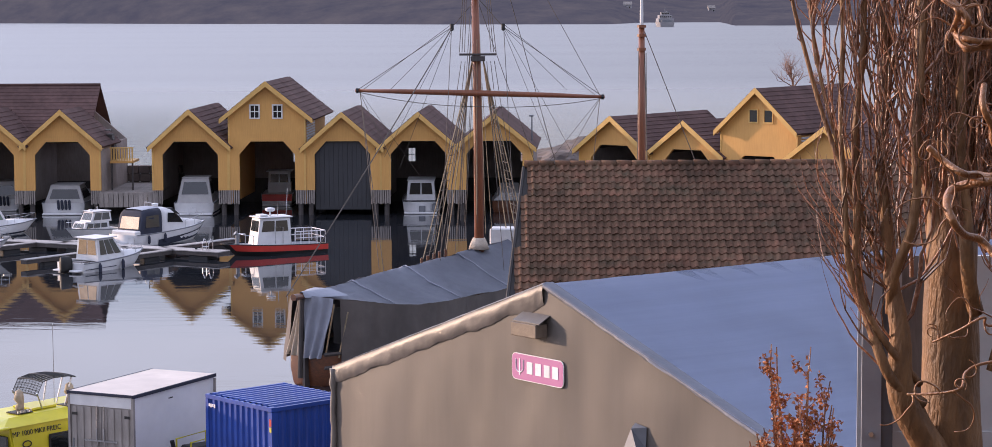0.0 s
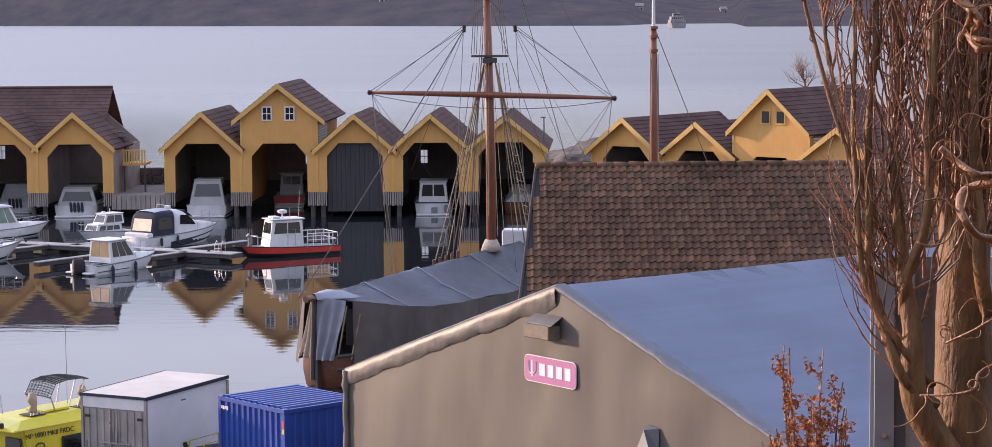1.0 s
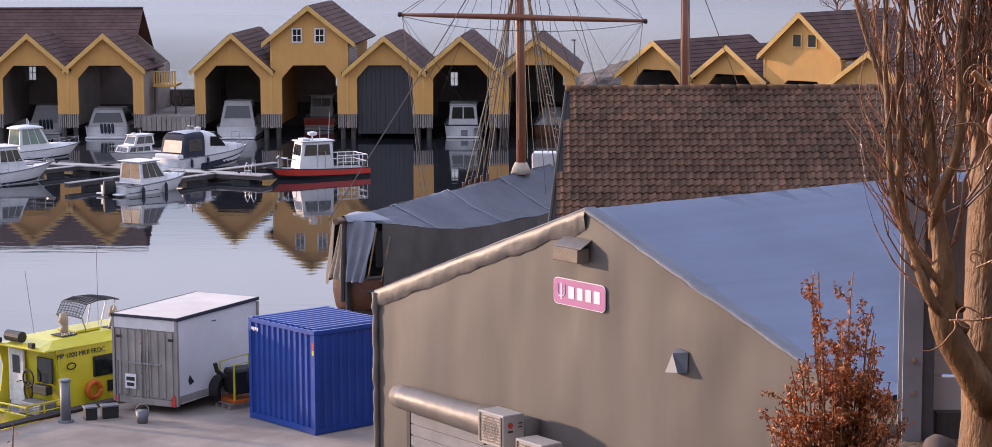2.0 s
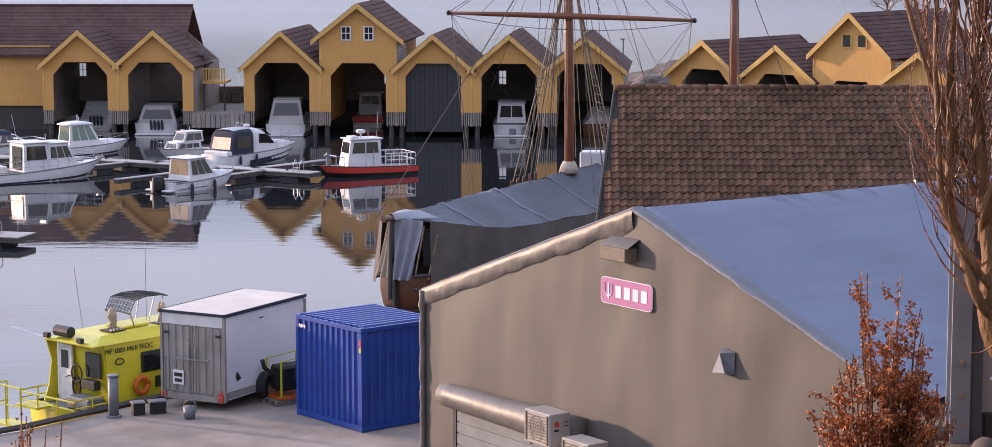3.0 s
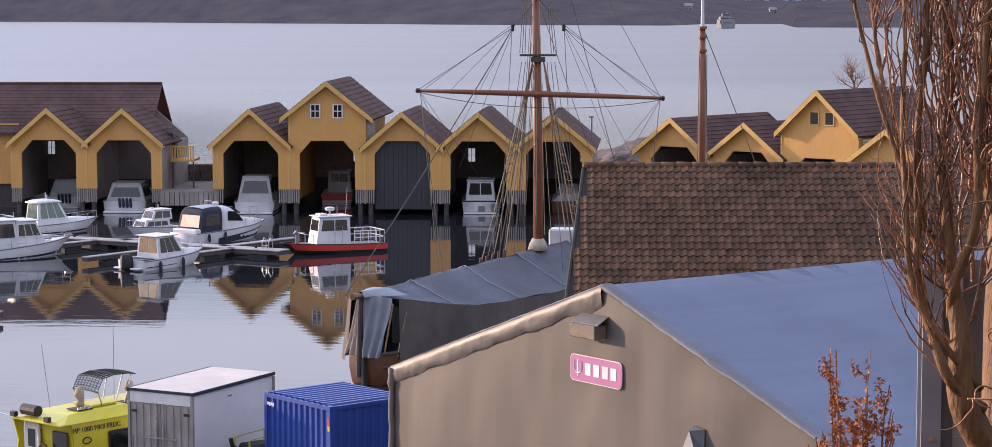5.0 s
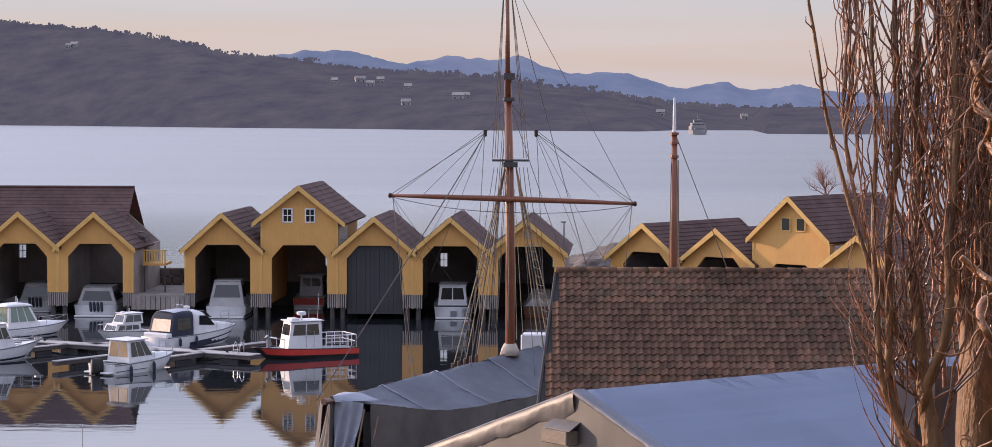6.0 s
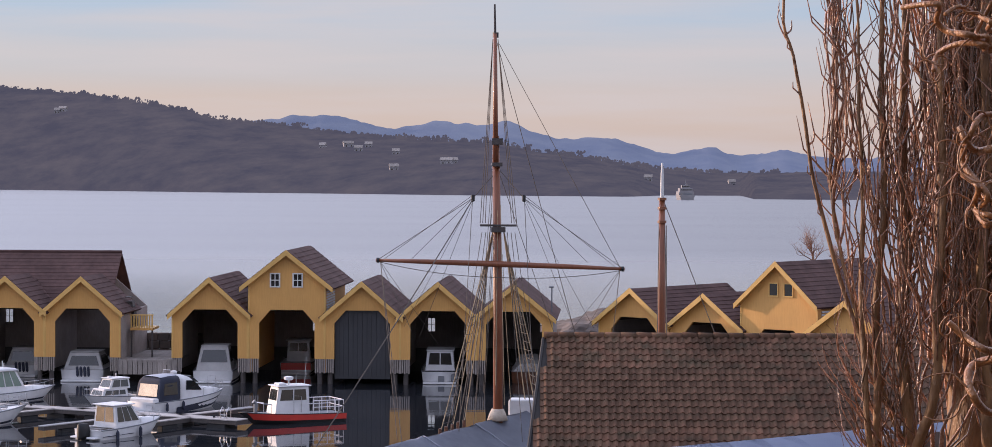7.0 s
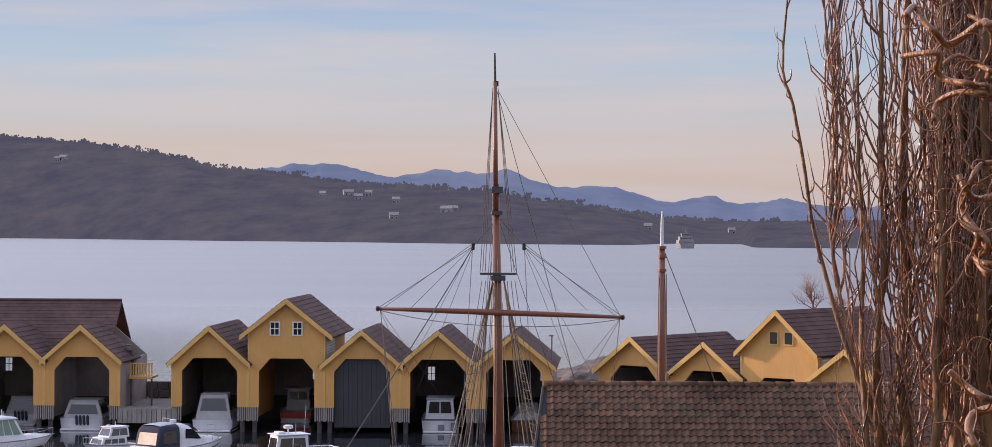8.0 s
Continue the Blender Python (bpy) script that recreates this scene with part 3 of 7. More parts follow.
boathouse(pose(-0.08, 142.51, 0, 0, 0, -2.4), "yellow boathouse behind the ship's mast", apex=6.35, window=1.6)
RA = math.degrees(math.atan2(-0.62, 0.785))
boathouse(pose(7.56, 143.0, 0, 0, 0, RA), "yellow boathouse turned towards the basin", apex=6.1, eave=4.0, half=2.75, lintel=4.4)
boathouse(pose(11.95, 139.6, 0, 0, 0, RA), "yellow boathouse turned towards the basin", apex=5.95, eave=3.9, half=2.75, lintel=4.3)
boathouse(pose(16.03, 136.2, 0, 0, 0, RA), "tall yellow boathouse with two dark upper windows", apex=8.1, eave=5.6, half=2.75, lintel=4.1, upper=True, green=True)
boathouse(pose(19.7, 132.7, 0, 0, 0, RA), "yellow boathouse with a dark green boat door", apex=5.9, eave=3.9, half=2.75, lintel=4.0, door=True)


def big_house():
    t = thing("harbour_house", pose(-34.5, 151.5, 0), "long yellow harbour house with a brown tiled roof", "house")
    x1 = 7.05
    part("wall", slabbed([(-12, -3.6, 1.6), (-1.2, -3.6, 1.6), (-1.2, -3.6, 5.6), (-12, -3.6, 5.6)], (0, 7.2, 0)), M_YELLOW, t, "yellow boarded wall")
    part("foundation", boxed(-12, -1.2, -3.4, 3.6, -0.6, 1.598), M_DARKWOOD, t)
    part("upper_wall", slabbed([(-1.19, -2.4, 5.0), (x1, -2.4, 5.0), (x1, -2.4, 5.9), (-1.19, -2.4, 5.9)], (0, 6.0, 0)), M_YELLOW, t)
    for s in (-1, 1):
        a = [Vector((-12.4, 0, 8.0)), Vector((x1 + 0.75, 0, 8.0)), Vector((x1 + (1.5 if s < 0 else 0.75), s * 4.2, 4.9)), Vector((-12.4, s * 4.2, 4.9))]
        a = [a[0], a[3], a[2], a[1]]
        part("roof_slope", courses(a, Vector((0, 0, 0.15))), M_ROOF, t, "brown tiled roof slope")
    part("ridge_cap", tubed([(-12.4, 0, 8.16), (x1 + 0.75, 0, 8.16)], 0.1, 8), M_ROOF, t)
    part("gable", slabbed([(x1 - 0.05, -3.2, 5.55), (x1 - 0.05, 3.2, 5.55), (x1 - 0.05, 0, 7.9)], (0.06, 0, 0)), M_YELLOW, t)


big_house()

# ---------- hall ----------
TENT = Matrix(((0.606, 0.795, 0, -3.71), (-0.795, 0.606, 0, 50.85), (0, 0, 1, 1.0), (0, 0, 0, 1)))


# the shadow on the right hem is put into this colour
M_HEM = mat("grey-blue shaded hem", (0.15, 0.16, 0.195), (0.115, 0.12, 0.145), 0.55, scale=2, bump=0.2, grime=0.3)
M_VENT = mat("brown stained vent box", (0.20, 0.155, 0.11), (0.12, 0.09, 0.065), 0.6, scale=4, bump=0.2, grime=0.4)


def fabric_hall():
    t = thing("fabric_hall", TENT, "tan fabric storage hall with pale blue-grey roof and pink sign", "storage hall")
    W, EV, AP, LEN = 15.45, 3.97, 6.62, 22.0
    # gable cloth, drawn tight between its edges with slight bellies
    bm = bmesh.new()
    cols, lev = 56, 18
    rows = []
    for j in range(lev + 1):
        r = []
        for i in range(cols + 1):
            x = W * i / cols
            top = EV + (AP - EV) * (1 - abs(x - W / 2) / (W / 2))
            z = -0.3 + (top + 0.3) * j / lev
            rim = min(1, x / 0.5, (W - x) / 0.5, (top - z) / 0.5)
            dy = 0.035 * noise.fractal(Vector((x * 0.9, z * 0.35, 4.2)), 0.8, 2.0, 3) * rim + 0.05 * max(0, noise.noise(Vector((x * 3.0, z * 2.0, 9)))) * (1 if top - z < 0.5 and top - z > 0.02 else 0)
            r.append(bm.verts.new((x, dy, z)))
        rows.append(r)
    for a, b in zip(rows, rows[1:]):
        for i in range(cols):
            bm.faces.new((a[i], a[i + 1], b[i + 1], b[i]))
    part("front_wall", bm, M_FABRIC, t, "tan coated fabric gable wall", smooth=True)
    for s in (0, 1):
        xe = -0.05 if s == 0 else W + 0.05
        bm = bmesh.new()
        rows = []
        for j in range(45):
            r = []
            for i in range(13):
                k = i / 12
                y = -0.06 + (LEN + 0.06) * j / 44
                x = W / 2 + (xe - W / 2) * k
                z = AP + 0.03 + (EV + 0.03 - AP) * k - 0.05 * math.sin(math.pi * k) * abs(math.sin(math.pi * y / 4.4)) + 0.012 * noise.noise(Vector((x * 0.6, y * 2.2, 2)))
                r.append(bm.verts.new((x, y, z)))
            rows.append(r)
        for a, b in zip(rows, rows[1:]):
            for i in range(12):
                bm.faces.new((a[i], a[i + 1], b[i + 1], b[i]))
        bmesh.ops.solidify(bm, geom=bm.faces[:], thickness=0.04)
        part("roof_slope", bm, M_FABROOF, t, "pale blue-grey fabric roof", smooth=True)
        part("side_wall", boxed(min(xe, xe + 0.1 - 0.2 * s), max(xe, xe + 0.1 - 0.2 * s), 0.13, LEN, -0.3, EV - 0.06), M_FABRIC, t)
        # folded hem along the gable edge: cloth wrapped over the rim with creases
        rows = []
        for i in range(180):
            k = i / 179
            x = W / 2 + (xe - W / 2) * k
            z = AP + (EV - AP) * k

            def cr(q, amp):
                return amp * noise.fractal(Vector((i * 0.07 + q * 0.35, s * 7.0, q * 0.5)), 0.7, 2.2, 3)
            low = (0.05 + 0.05 * max(0, noise.noise(Vector((k * 14, 3, 0))))) if s else 0.36 + 0.10 * noise.noise(Vector((k * 9, 1, 0)))
            rows.append([(x, 0.22, z + 0.065), (x, 0.02, z + 0.075 + cr(2, 0.006)), (x, -0.05 + cr(3, 0.01), z + 0.045), (x, -0.07 + cr(4, 0.016), z - low * 0.3), (x, -0.06 + cr(5, 0.03), z - low * 0.6), (x, -0.045 + cr(6, 0.03), z - low * 0.85), (x, -0.012, z - low + cr(7, 0.04))])
        # left hem coloured as in sun, right hem as in shadow
        part("gable_hem", loft(bmesh.new(), rows), M_HEM if s else M_FABRICLIGHT, t, "creased fabric hem along the gable edge", smooth=True)
        pts = [(xe + (0.03 if s else 0.03), -0.05 + 0.03 * noise.noise(Vector((0, z * 2.2, s))), z) for z in steps(-0.3, EV, 26)]
        part("corner_hem", tubed(pts, [0.075 + 0.05 * noise.noise(Vector((z * 5, 1, s))) for z in steps(0, 4, 26)], 8), M_FABRICLIGHT if s == 0 else M_FABRIC, t, "pleated fabric corner hem", smooth=True)
    part("back_wall", slabbed([(0, LEN - 0.1, -0.3), (W, LEN - 0.1, -0.3), (W, LEN - 0.1, EV), (W / 2, LEN - 0.1, AP - 0.05), (0, LEN - 0.1, EV)], (0, 0.08, 0)), M_FABRIC, t)
    # ventilation box
    v = part("vent_box", boxed(7.04, 7.86, -0.34, -0.03, 5.58, 5.86, bevel=0.015), M_VENT, t, "boxy brown ventilation outlet")
    part("vent_cover", slabbed([(7.05, -0.30, 5.865), (7.92, -0.30, 5.865), (7.92, -0.02, 6.02), (7.05, -0.02, 6.02)], (0, 0, 0.022)), M_FABRICLIGHT, v, "pale sheet metal cover")
    # triangular hood
    bm = bmesh.new()
    a = [bm.verts.new(p) for p in ((10.48, -0.03, 3.74), (10.86, -0.03, 3.78), (10.88, -0.03, 4.2), (10.54, -0.03, 4.24), (10.50, -0.28, 3.78), (10.84, -0.26, 3.82), (10.62, -0.2, 4.16))]
    for q in ((0, 1, 5, 4), (0, 4, 6, 3), (4, 5, 6), (1, 2, 6, 5), (2, 3, 6)):
        bm.faces.new([a[i] for i in q])
    part("cable_hood", bm, M_GREYSTEEL, t, "grey triangular hood on the wall")
    # roller door with its drum housing
    part("door_drum", tubed([(x, -0.22 + 0.02 * noise.noise(Vector((x * 2, 0, 0))), 1.76) for x in steps(1.15, 6.2, 16)], [0.27 + 0.10 * (x - 1.15) / 5.05 + 0.015 * noise.noise(Vector((x * 2, 5, 0))) for x in steps(1.15, 6.2, 16)], 18), M_FABRICLIGHT, t, "bulging fabric sleeve over the door", smooth=True)
    d = part("roller_door", boxed(1.5, 5.9, -0.10, -0.04, -0.3, 1.55), M_GREYSTEEL, t, "grey roller door")
    for i in range(7):
        part("door_slat", boxed(1.5, 5.9, -0.125, -0.101, 1.45 - i * 0.26, 1.66 - i * 0.26 + 0.02), M_GREYSTEEL, d)
    part("door_jamb", boxed(1.36, 1.49, -0.14, -0.03, -0.3, 1.55), M_BLACK, t)
    # sign
    bm = bmesh.new()
    pts = []
    for cx, cz, a0 in ((8.26, 5.04, 0), (6.82, 5.04, 90), (6.82, 4.74, 180), (8.26, 4.74, 270)):
        for a in (0, 30, 60, 90):
            pts.append((cx + 0.11 * math.cos(radians(a0 + a)), -0.050, cz + 0.11 * math.sin(radians(a0 + a))))
    slab(bm, pts, (0, 0.03, 0))
    sg = part("sign", bm, M_PINK, t, "pink company sign with rounded corners")
    bm = bmesh.new()
    pts2 = [(7.54 + (x - 7.54) * 1.012, -0.046, 4.89 + (z - 4.89) * 1.06) for x, _, z in pts]
    slab(bm, pts2, (0, 0.02, 0))
    part("sign_border", bm, M_LETTER, sg)
    # plain shapes in place of the mark and the word
    part("mark_stem", boxed(6.945, 6.985, -0.058, -0.051, 4.72, 5.06), M_LETTER, sg)
    part("mark_bowl", tubed([(6.845, -0.054, 5.04)] + [(6.965 + 0.12 * math.cos(radians(a)), -0.054, 4.88 + 0.10 * math.sin(radians(a))) for a in range(180, 361, 20)] + [(7.085, -0.054, 5.04)], 0.014, 5), M_LETTER, sg)
    for x in (7.19, 7.47, 7.75, 8.02):
        part("word_block", boxed(x + 0.01, x + 0.20, -0.058, -0.051, 4.77, 5.02, bevel=0.003), M_LETTER, sg)
    return t


fabric_hall()


M_COVER3 = mat("yellowed white sheet metal", (0.42, 0.38, 0.34), (0.33, 0.30, 0.27), 0.5, scale=2, bump=0.05, grime=0.3)


def heat_pump(x, z):
    """An outdoor unit on brackets at the hall's front."""
    t = thing("heat_pump", TENT @ pose(x, -0.55, z), "white outdoor heat pump unit beside the hall door", "heat pump", "heat pumps at the hall")
    part("casing", boxed(0, 0.9, -0.54, 0, 0, 0.70, bevel=0.02), M_COVER3, t)
    bm = bmesh.new()
    for i in range(9):
        box(bm, 0.07, 0.83, -0.556, -0.548, 0.08 + i * 0.065, 0.10 + i * 0.065)
    for x in (0.06, 0.80):
        box(bm, x, x + 0.04, -0.562, -0.546, 0.05, 0.66)
    for k in range(1, 6):
        tube(bm, [(0.45 + 0.052 * k * math.cos(radians(a)), -0.553, 0.35 + 0.052 * k * math.sin(radians(a))) for a in range(0, 361, 24)], 0.006, 4, False)
    part("fan_grille", bm, M_VENT, t)
    part("badge", tubed([(0.902, -0.36, 0.48), (0.915, -0.36, 0.48)], 0.06, 12), M_RED, t, "round red badge")
    part("badge_bar", boxed(0.902, 0.91, -0.43, -0.30, 0.33, 0.37), M_DARKTEXT, t)
    part("vent_slot", boxed(0.902, 0.91, -0.16, -0.06, 0.50, 0.52), M_BLACK, t)
    part("vent_slot", boxed(0.902, 0.91, -0.16, -0.06, 0.42, 0.44), M_BLACK, t)
    for xx in (0.1, 0.7):
        part("bracket", boxed(xx, xx + 0.05, -0.5, 0.5, -0.05, -0.004), M_GREYSTEEL, t)
    part("pipe", tubed([(0.86, -0.1, 0.2), (0.95, -0.1, 0.15), (0.97, 0.1, 0.05), (0.97, 0.5, 0.0)], 0.02, 6), M_BLACK, t)


heat_pump(5.45, 1.60)
heat_pump(6.75, 1.22)


# ---------- tiled shed ----------
SHED_V = Vector((0, -5.5, -3.35)).normalized()
SHED_N = Vector((0, -3.35, 5.5)).normalized()


def tile_mesh():
    """One curved clay pantile: x across, y down the slope, z out."""
    bm = bmesh.new()
    prof = [(0.0, 0.016), (0.04, 0.002), (0.085, 0.003), (0.13, 0.032), (0.17, 0.056), (0.205, 0.046), (0.225, 0.022)]
    rows = []
    for y, lift in ((0.0, 0.0), (0.36, 0.035)):
        rows.append([bm.verts.new((x, y, z + lift)) for x, z in prof])
    rows.append([bm.verts.new((x, 0.36, z + 0.035 - 0.03)) for x, z in prof])
    for a, b in zip(rows, rows[1:]):
        for i in range(len(prof) - 1):
            bm.faces.new((a[i], b[i], b[i + 1], a[i + 1]))
    me = bpy.data.meshes.new("tile")
    bm.to_mesh(me)
    bm.free()
    me.materials.append(M_TILE)
    return me


def tiled_shed():
    t = thing("tiled_shed", pose(0, 0, 0), "quayside shed with an old mossy clay tile roof", "shed")
    part("wall", slabbed([(1.1, 61.7, 0.9), (15.5, 61.7, 0.9), (15.5, 61.7, 5.5), (1.1, 61.7, 5.5)], (0, 8.6, 0)), M_SHEDWOOD, t, "dark timber wall")
    part("gable", slabbed([(1.13, 61.7, 5.5), (1.13, 70.3, 5.5), (1.13, 66, 8.2)], (0.06, 0, 0)), M_SHEDWOOD, t)
    a = [Vector((0.86, 66, 8.53)), Vector((15.8, 66, 8.53)), Vector((15.8, 60.2, 5.0)), Vector((0.29, 60.2, 5.0))]
    roof = part("front_roof", slabbed(a, (0, 0, -0.12)), M_SHEDWOOD, t, "old brown clay tile roof with moss")
    b = [Vector((0.92, 66, 8.53)), Vector((15.8, 66, 8.53)), Vector((15.8, 71.5, 5.2)), Vector((0.72, 71.5, 5.2))]
    part("rear_roof", slabbed(b, (0, 0, -0.1)), M_TILEREST, t)
    part("verge_board", tubed([Vector((0.84, 66, 8.50)), Vector((0.26, 60.2, 4.97))], 0.06, 6), M_SHEDWOOD, t)
    bm = bmesh.new()
    me = tile_mesh()
    vs = [v.co.copy() for v in me.vertices]
    fs = [tuple(p.vertices) for p in me.polygons]
    rnd = random.Random(4)
    count, rest_v, rest_f = 0, [], []
    for r in range(22):
        v = r * 0.31
        left = 0.82 - v / 6.8 * 0.56
        for c in range(72):
            x = 0.28 + c * 0.213 + 0.012 * (r % 2)
            if x < left or x > 15.6:
                continue
            o = Vector((x + rnd.uniform(-0.006, 0.006), 66, 8.56)) + SHED_V * (v + rnd.uniform(-0.012, 0.012)) + SHED_N * rnd.uniform(0.0, 0.014)
            rot = Matrix((Vector((1, 0, 0)), SHED_V, SHED_N)).transposed()
            m = Matrix.Translation(o) @ rot.to_4x4() @ Matrix.Rotation(rnd.uniform(-0.02, 0.02), 4, 'Z')
            if 5 <= r < 15 and count < 300 and x < 7.4:
                ob = new("tile", me)
                ob.parent = roof
                ob.matrix_basis = m
                count += 1
            else:
                k = len(rest_v)
                rest_v += [tuple(m @ q) for q in vs]
                rest_f += [tuple(i + k for i in f) for f in fs]
    mr = bpy.data.meshes.new("roof_tiles")
    mr.from_pydata(rest_v, [], rest_f)
    mr.materials.append(M_TILEREST)
    ob = new("roof_tiles", mr)
    ob.parent = roof
    ob["kind"] = "stuff"
    # ridge tiles
    for i in range(34):
        x = 0.84 + i * 0.455
        part("ridge_tile", tubed([(x, 66, 8.58 + rnd.uniform(-0.01, 0.01)), (x + 0.44, 66, 8.585)], [0.12, 0.105], 8), M_TILE, t, smooth=True)


# ---------- container, trailer and quay things ----------
def container():
    t = thing("shipping_container", pose(-5.45, 53.44, 1.0, 0, 0, math.degrees(math.atan2(2.1, -1.87))), "blue corrugated steel container standing on the quay", "container")
    Lx, Wy, Hz = 2.82, 2.44, 2.59
    # local x runs along the long side towards the trailer, -y is the depth behind it
    def corrug(n, length, z0, z1, deep):
        prof = []
        p = length / n
        for i in range(n):
            for a, d in ((0.0, 0), (0.36, 0), (0.5, deep), (0.86, deep)):
                prof.append(((i + a) * p, d))
        prof.append((length, 0))
        return prof
    for side in (0, 1):
        bm = bmesh.new()
        y0, s = (0.0, -1) if side == 0 else (-Wy, 1)
        pr = corrug(11, Lx - 0.24, 0, 0, 0.045)
        loft(bm, [[(0.12 + x, y0 + s * (0.03 + d), z) for x, d in pr] for z in (0.14, Hz - 0.1)])
        part("side_panel", bm, M_BLUE, t)
        part("top_rail", boxed(0.1, Lx - 0.1, min(y0, y0 + s * 0.08), max(y0, y0 + s * 0.08), Hz - 0.11, Hz - 0.01), M_BLUE, t)
        part("bottom_rail", boxed(0.1, Lx - 0.1, min(y0, y0 + s * 0.1), max(y0, y0 + s * 0.1), 0.02, 0.16), M_BLUE, t)
    for e in (0, 1):
        bm = bmesh.new()
        x0, s = (0.0, 1) if e == 0 else (Lx, -1)
        pr = corrug(9, Wy - 0.24, 0, 0, 0.03)
        loft(bm, [[(x0 + s * (0.03 + d), -0.12 - y, z) for y, d in pr] for z in (0.14, Hz - 0.1)])
        part("end_panel", bm, M_BLUE, t)
        part("end_rail", boxed(min(x0, x0 + s * 0.08), max(x0, x0 + s * 0.08), -Wy + 0.1, -0.1, Hz - 0.11, Hz - 0.01), M_BLUE, t)
        part("end_sill", boxed(min(x0, x0 + s * 0.1), max(x0, x0 + s * 0.1), -Wy + 0.1, -0.1, 0.02, 0.16), M_BLUE, t)
        for y in (0, -Wy + 0.14):
            part("corner_post", boxed(min(x0, x0 + s * 0.12), max(x0, x0 + s * 0.12), y - 0.14, y, 0.12, Hz - 0.12), M_BLUE, t)
            for z in (0, Hz - 0.118):
                part("corner_casting", boxed(min(x0 - s * 0.004, x0 + s * 0.17), max(x0 - s * 0.004, x0 + s * 0.17), y - 0.158, y + 0.004, z, z + 0.118, bevel=0.012), M_BLUE, t)
    bm = bmesh.new()
    pr = corrug(11, Lx - 0.16, 0, 0, -0.055)
    loft(bm, [[(0.08 + x, y, Hz - 0.045 - d * 1.2) for x, d in pr] for y in (-0.07, -Wy + 0.07)])
    part("roof_panel", bm, M_BLUE, t)
    part("floor_panel", boxed(0.1, Lx - 0.1, -Wy + 0.1, -0.1, 0.08, 0.13), M_DARKWOOD, t)
    for i in range(4):
        part("mark_bar", boxed(Lx - 0.42 + i * 0.075, Lx - 0.37 + i * 0.075, -0.012, 0.004, 2.27 + 0.02 * (i % 2), 2.36), M_LETTER, t, "white plain mark")
    part("label_plate", boxed(0.02, 0.1, -0.001, 0.006, 2.12, 2.3), M_RED, t, "small red sticker")
    part("label_plate", boxed(0.02, 0.1, -0.001, 0.006, 1.98, 2.1), M_HIVIS, t, "small green-yellow sticker")


container()


def trailer():
    a = math.degrees(math.atan2(0.88, -1.82))
    t = thing("box_trailer", pose(-9.14, 55.6, 1.0, 0, 0, a), "white box trailer with dirty grey rear doors parked on the quay", "trailer")
    # local x: from the near corner along the rear face; -y: along the side to the front
    Wd, Ln, z0, z1 = 2.02, 3.75, 0.36, 2.5
    part("box", boxed(0.03, Wd - 0.03, -Ln, -0.06, z0, z1 - 0.02, bevel=0.02), M_BOXWHITE, t, "white panelled box")
    part("roof_sheet", boxed(-0.01, Wd + 0.01, -Ln - 0.02, 0.01, z1 - 0.016, z1 + 0.03, bevel=0.015), M_ROOFSHEET, t, "white roof with a warm sunlit tint")
    fr = M_DOORGREY
    for x in (0, Wd - 0.07):
        part("rear_post", boxed(x, x + 0.07, -0.055, 0.02, z0 - 0.1, z1 - 0.02), fr, t)
    part("rear_header", boxed(0.075, Wd - 0.075, -0.055, 0.015, z1 - 0.32, z1 - 0.02), M_OFFWHITE, t)
    part("rear_sill", boxed(0.075, Wd - 0.075, -0.055, 0.03, z0 - 0.12, z0 + 0.04), fr, t)
    for k in (0, 1):
        x0 = 0.08 + k * 0.935
        d = part("door", boxed(x0, x0 + 0.92, -0.05, -0.012, z0 + 0.05, z1 - 0.33), fr, t, "dirty grey ribbed door")
        for i in range(4):
            part("rib", boxed(x0 + 0.07 + i * 0.225, x0 + 0.19 + i * 0.225, -0.0118, 0.012, z0 + 0.08, z1 - 0.36, bevel=0.01), fr, d)
        xr = x0 + (0.82 if k == 0 else 0.10)
        part("lock_rod", tubed([(xr, 0.025, z0 + 0.02), (xr, 0.025, z1 - 0.3)], 0.013, 6), M_STEEL, d)
        part("handle", boxed(xr - 0.02, xr + 0.02, 0.035, 0.06, 1.3, 1.62), M_STEEL, d)
        part("hinge_plate", boxed(x0 + (0.04 if k == 0 else 0.72), x0 + (0.2 if k == 0 else 0.88), 0.013, 0.02, 1.92, 1.99), M_BLACK, d)
    part("cross_bar", boxed(0.5, 1.5, 0.03, 0.05, 1.28, 1.32), M_STEEL, t)
    part("number_plate", boxed(1.28, 1.62, 0.03, 0.04, 0.62, 1.0), M_LETTER, t, "white plate")
    part("plate_bar", boxed(1.32, 1.58, 0.041, 0.044, 0.82, 0.92), M_DARKTEXT, t)
    part("plate_bar", boxed(1.34, 1.56, 0.041, 0.044, 0.68, 0.77), M_DARKTEXT, t)
    for x in (0.06, Wd - 0.2):
        part("tail_light", boxed(x, x + 0.14, 0.021, 0.06, z0 - 0.1, z0 + 0.05, bevel=0.01), M_RED, t, "red tail light")
    part("reflector", slabbed([(0.04, 0.035, 0.42), (0.2, 0.035, 0.42), (0.12, 0.035, 0.58)], (0, 0.01, 0)), M_RED, t)
    for x in (-0.02, Wd - 0.02):
        part("roof_trim", boxed(x, x + 0.04, -Ln - 0.03, 0.03, z1 - 0.05, z1 + 0.036), M_NAVY, t, "dark edge strip")
    part("roof_trim", boxed(0.022, Wd - 0.022, 0.012, 0.04, z1 - 0.035, z1 + 0.036), M_NAVY, t)
    part("side_trim", boxed(-0.012, 0.028, -Ln, -0.06, z0 - 0.03, z0 + 0.14), fr, t)
    part("front_post", boxed(-0.015, 0.03, -Ln - 0.02, -Ln + 0.05, z0, z1 - 0.08), fr, t)
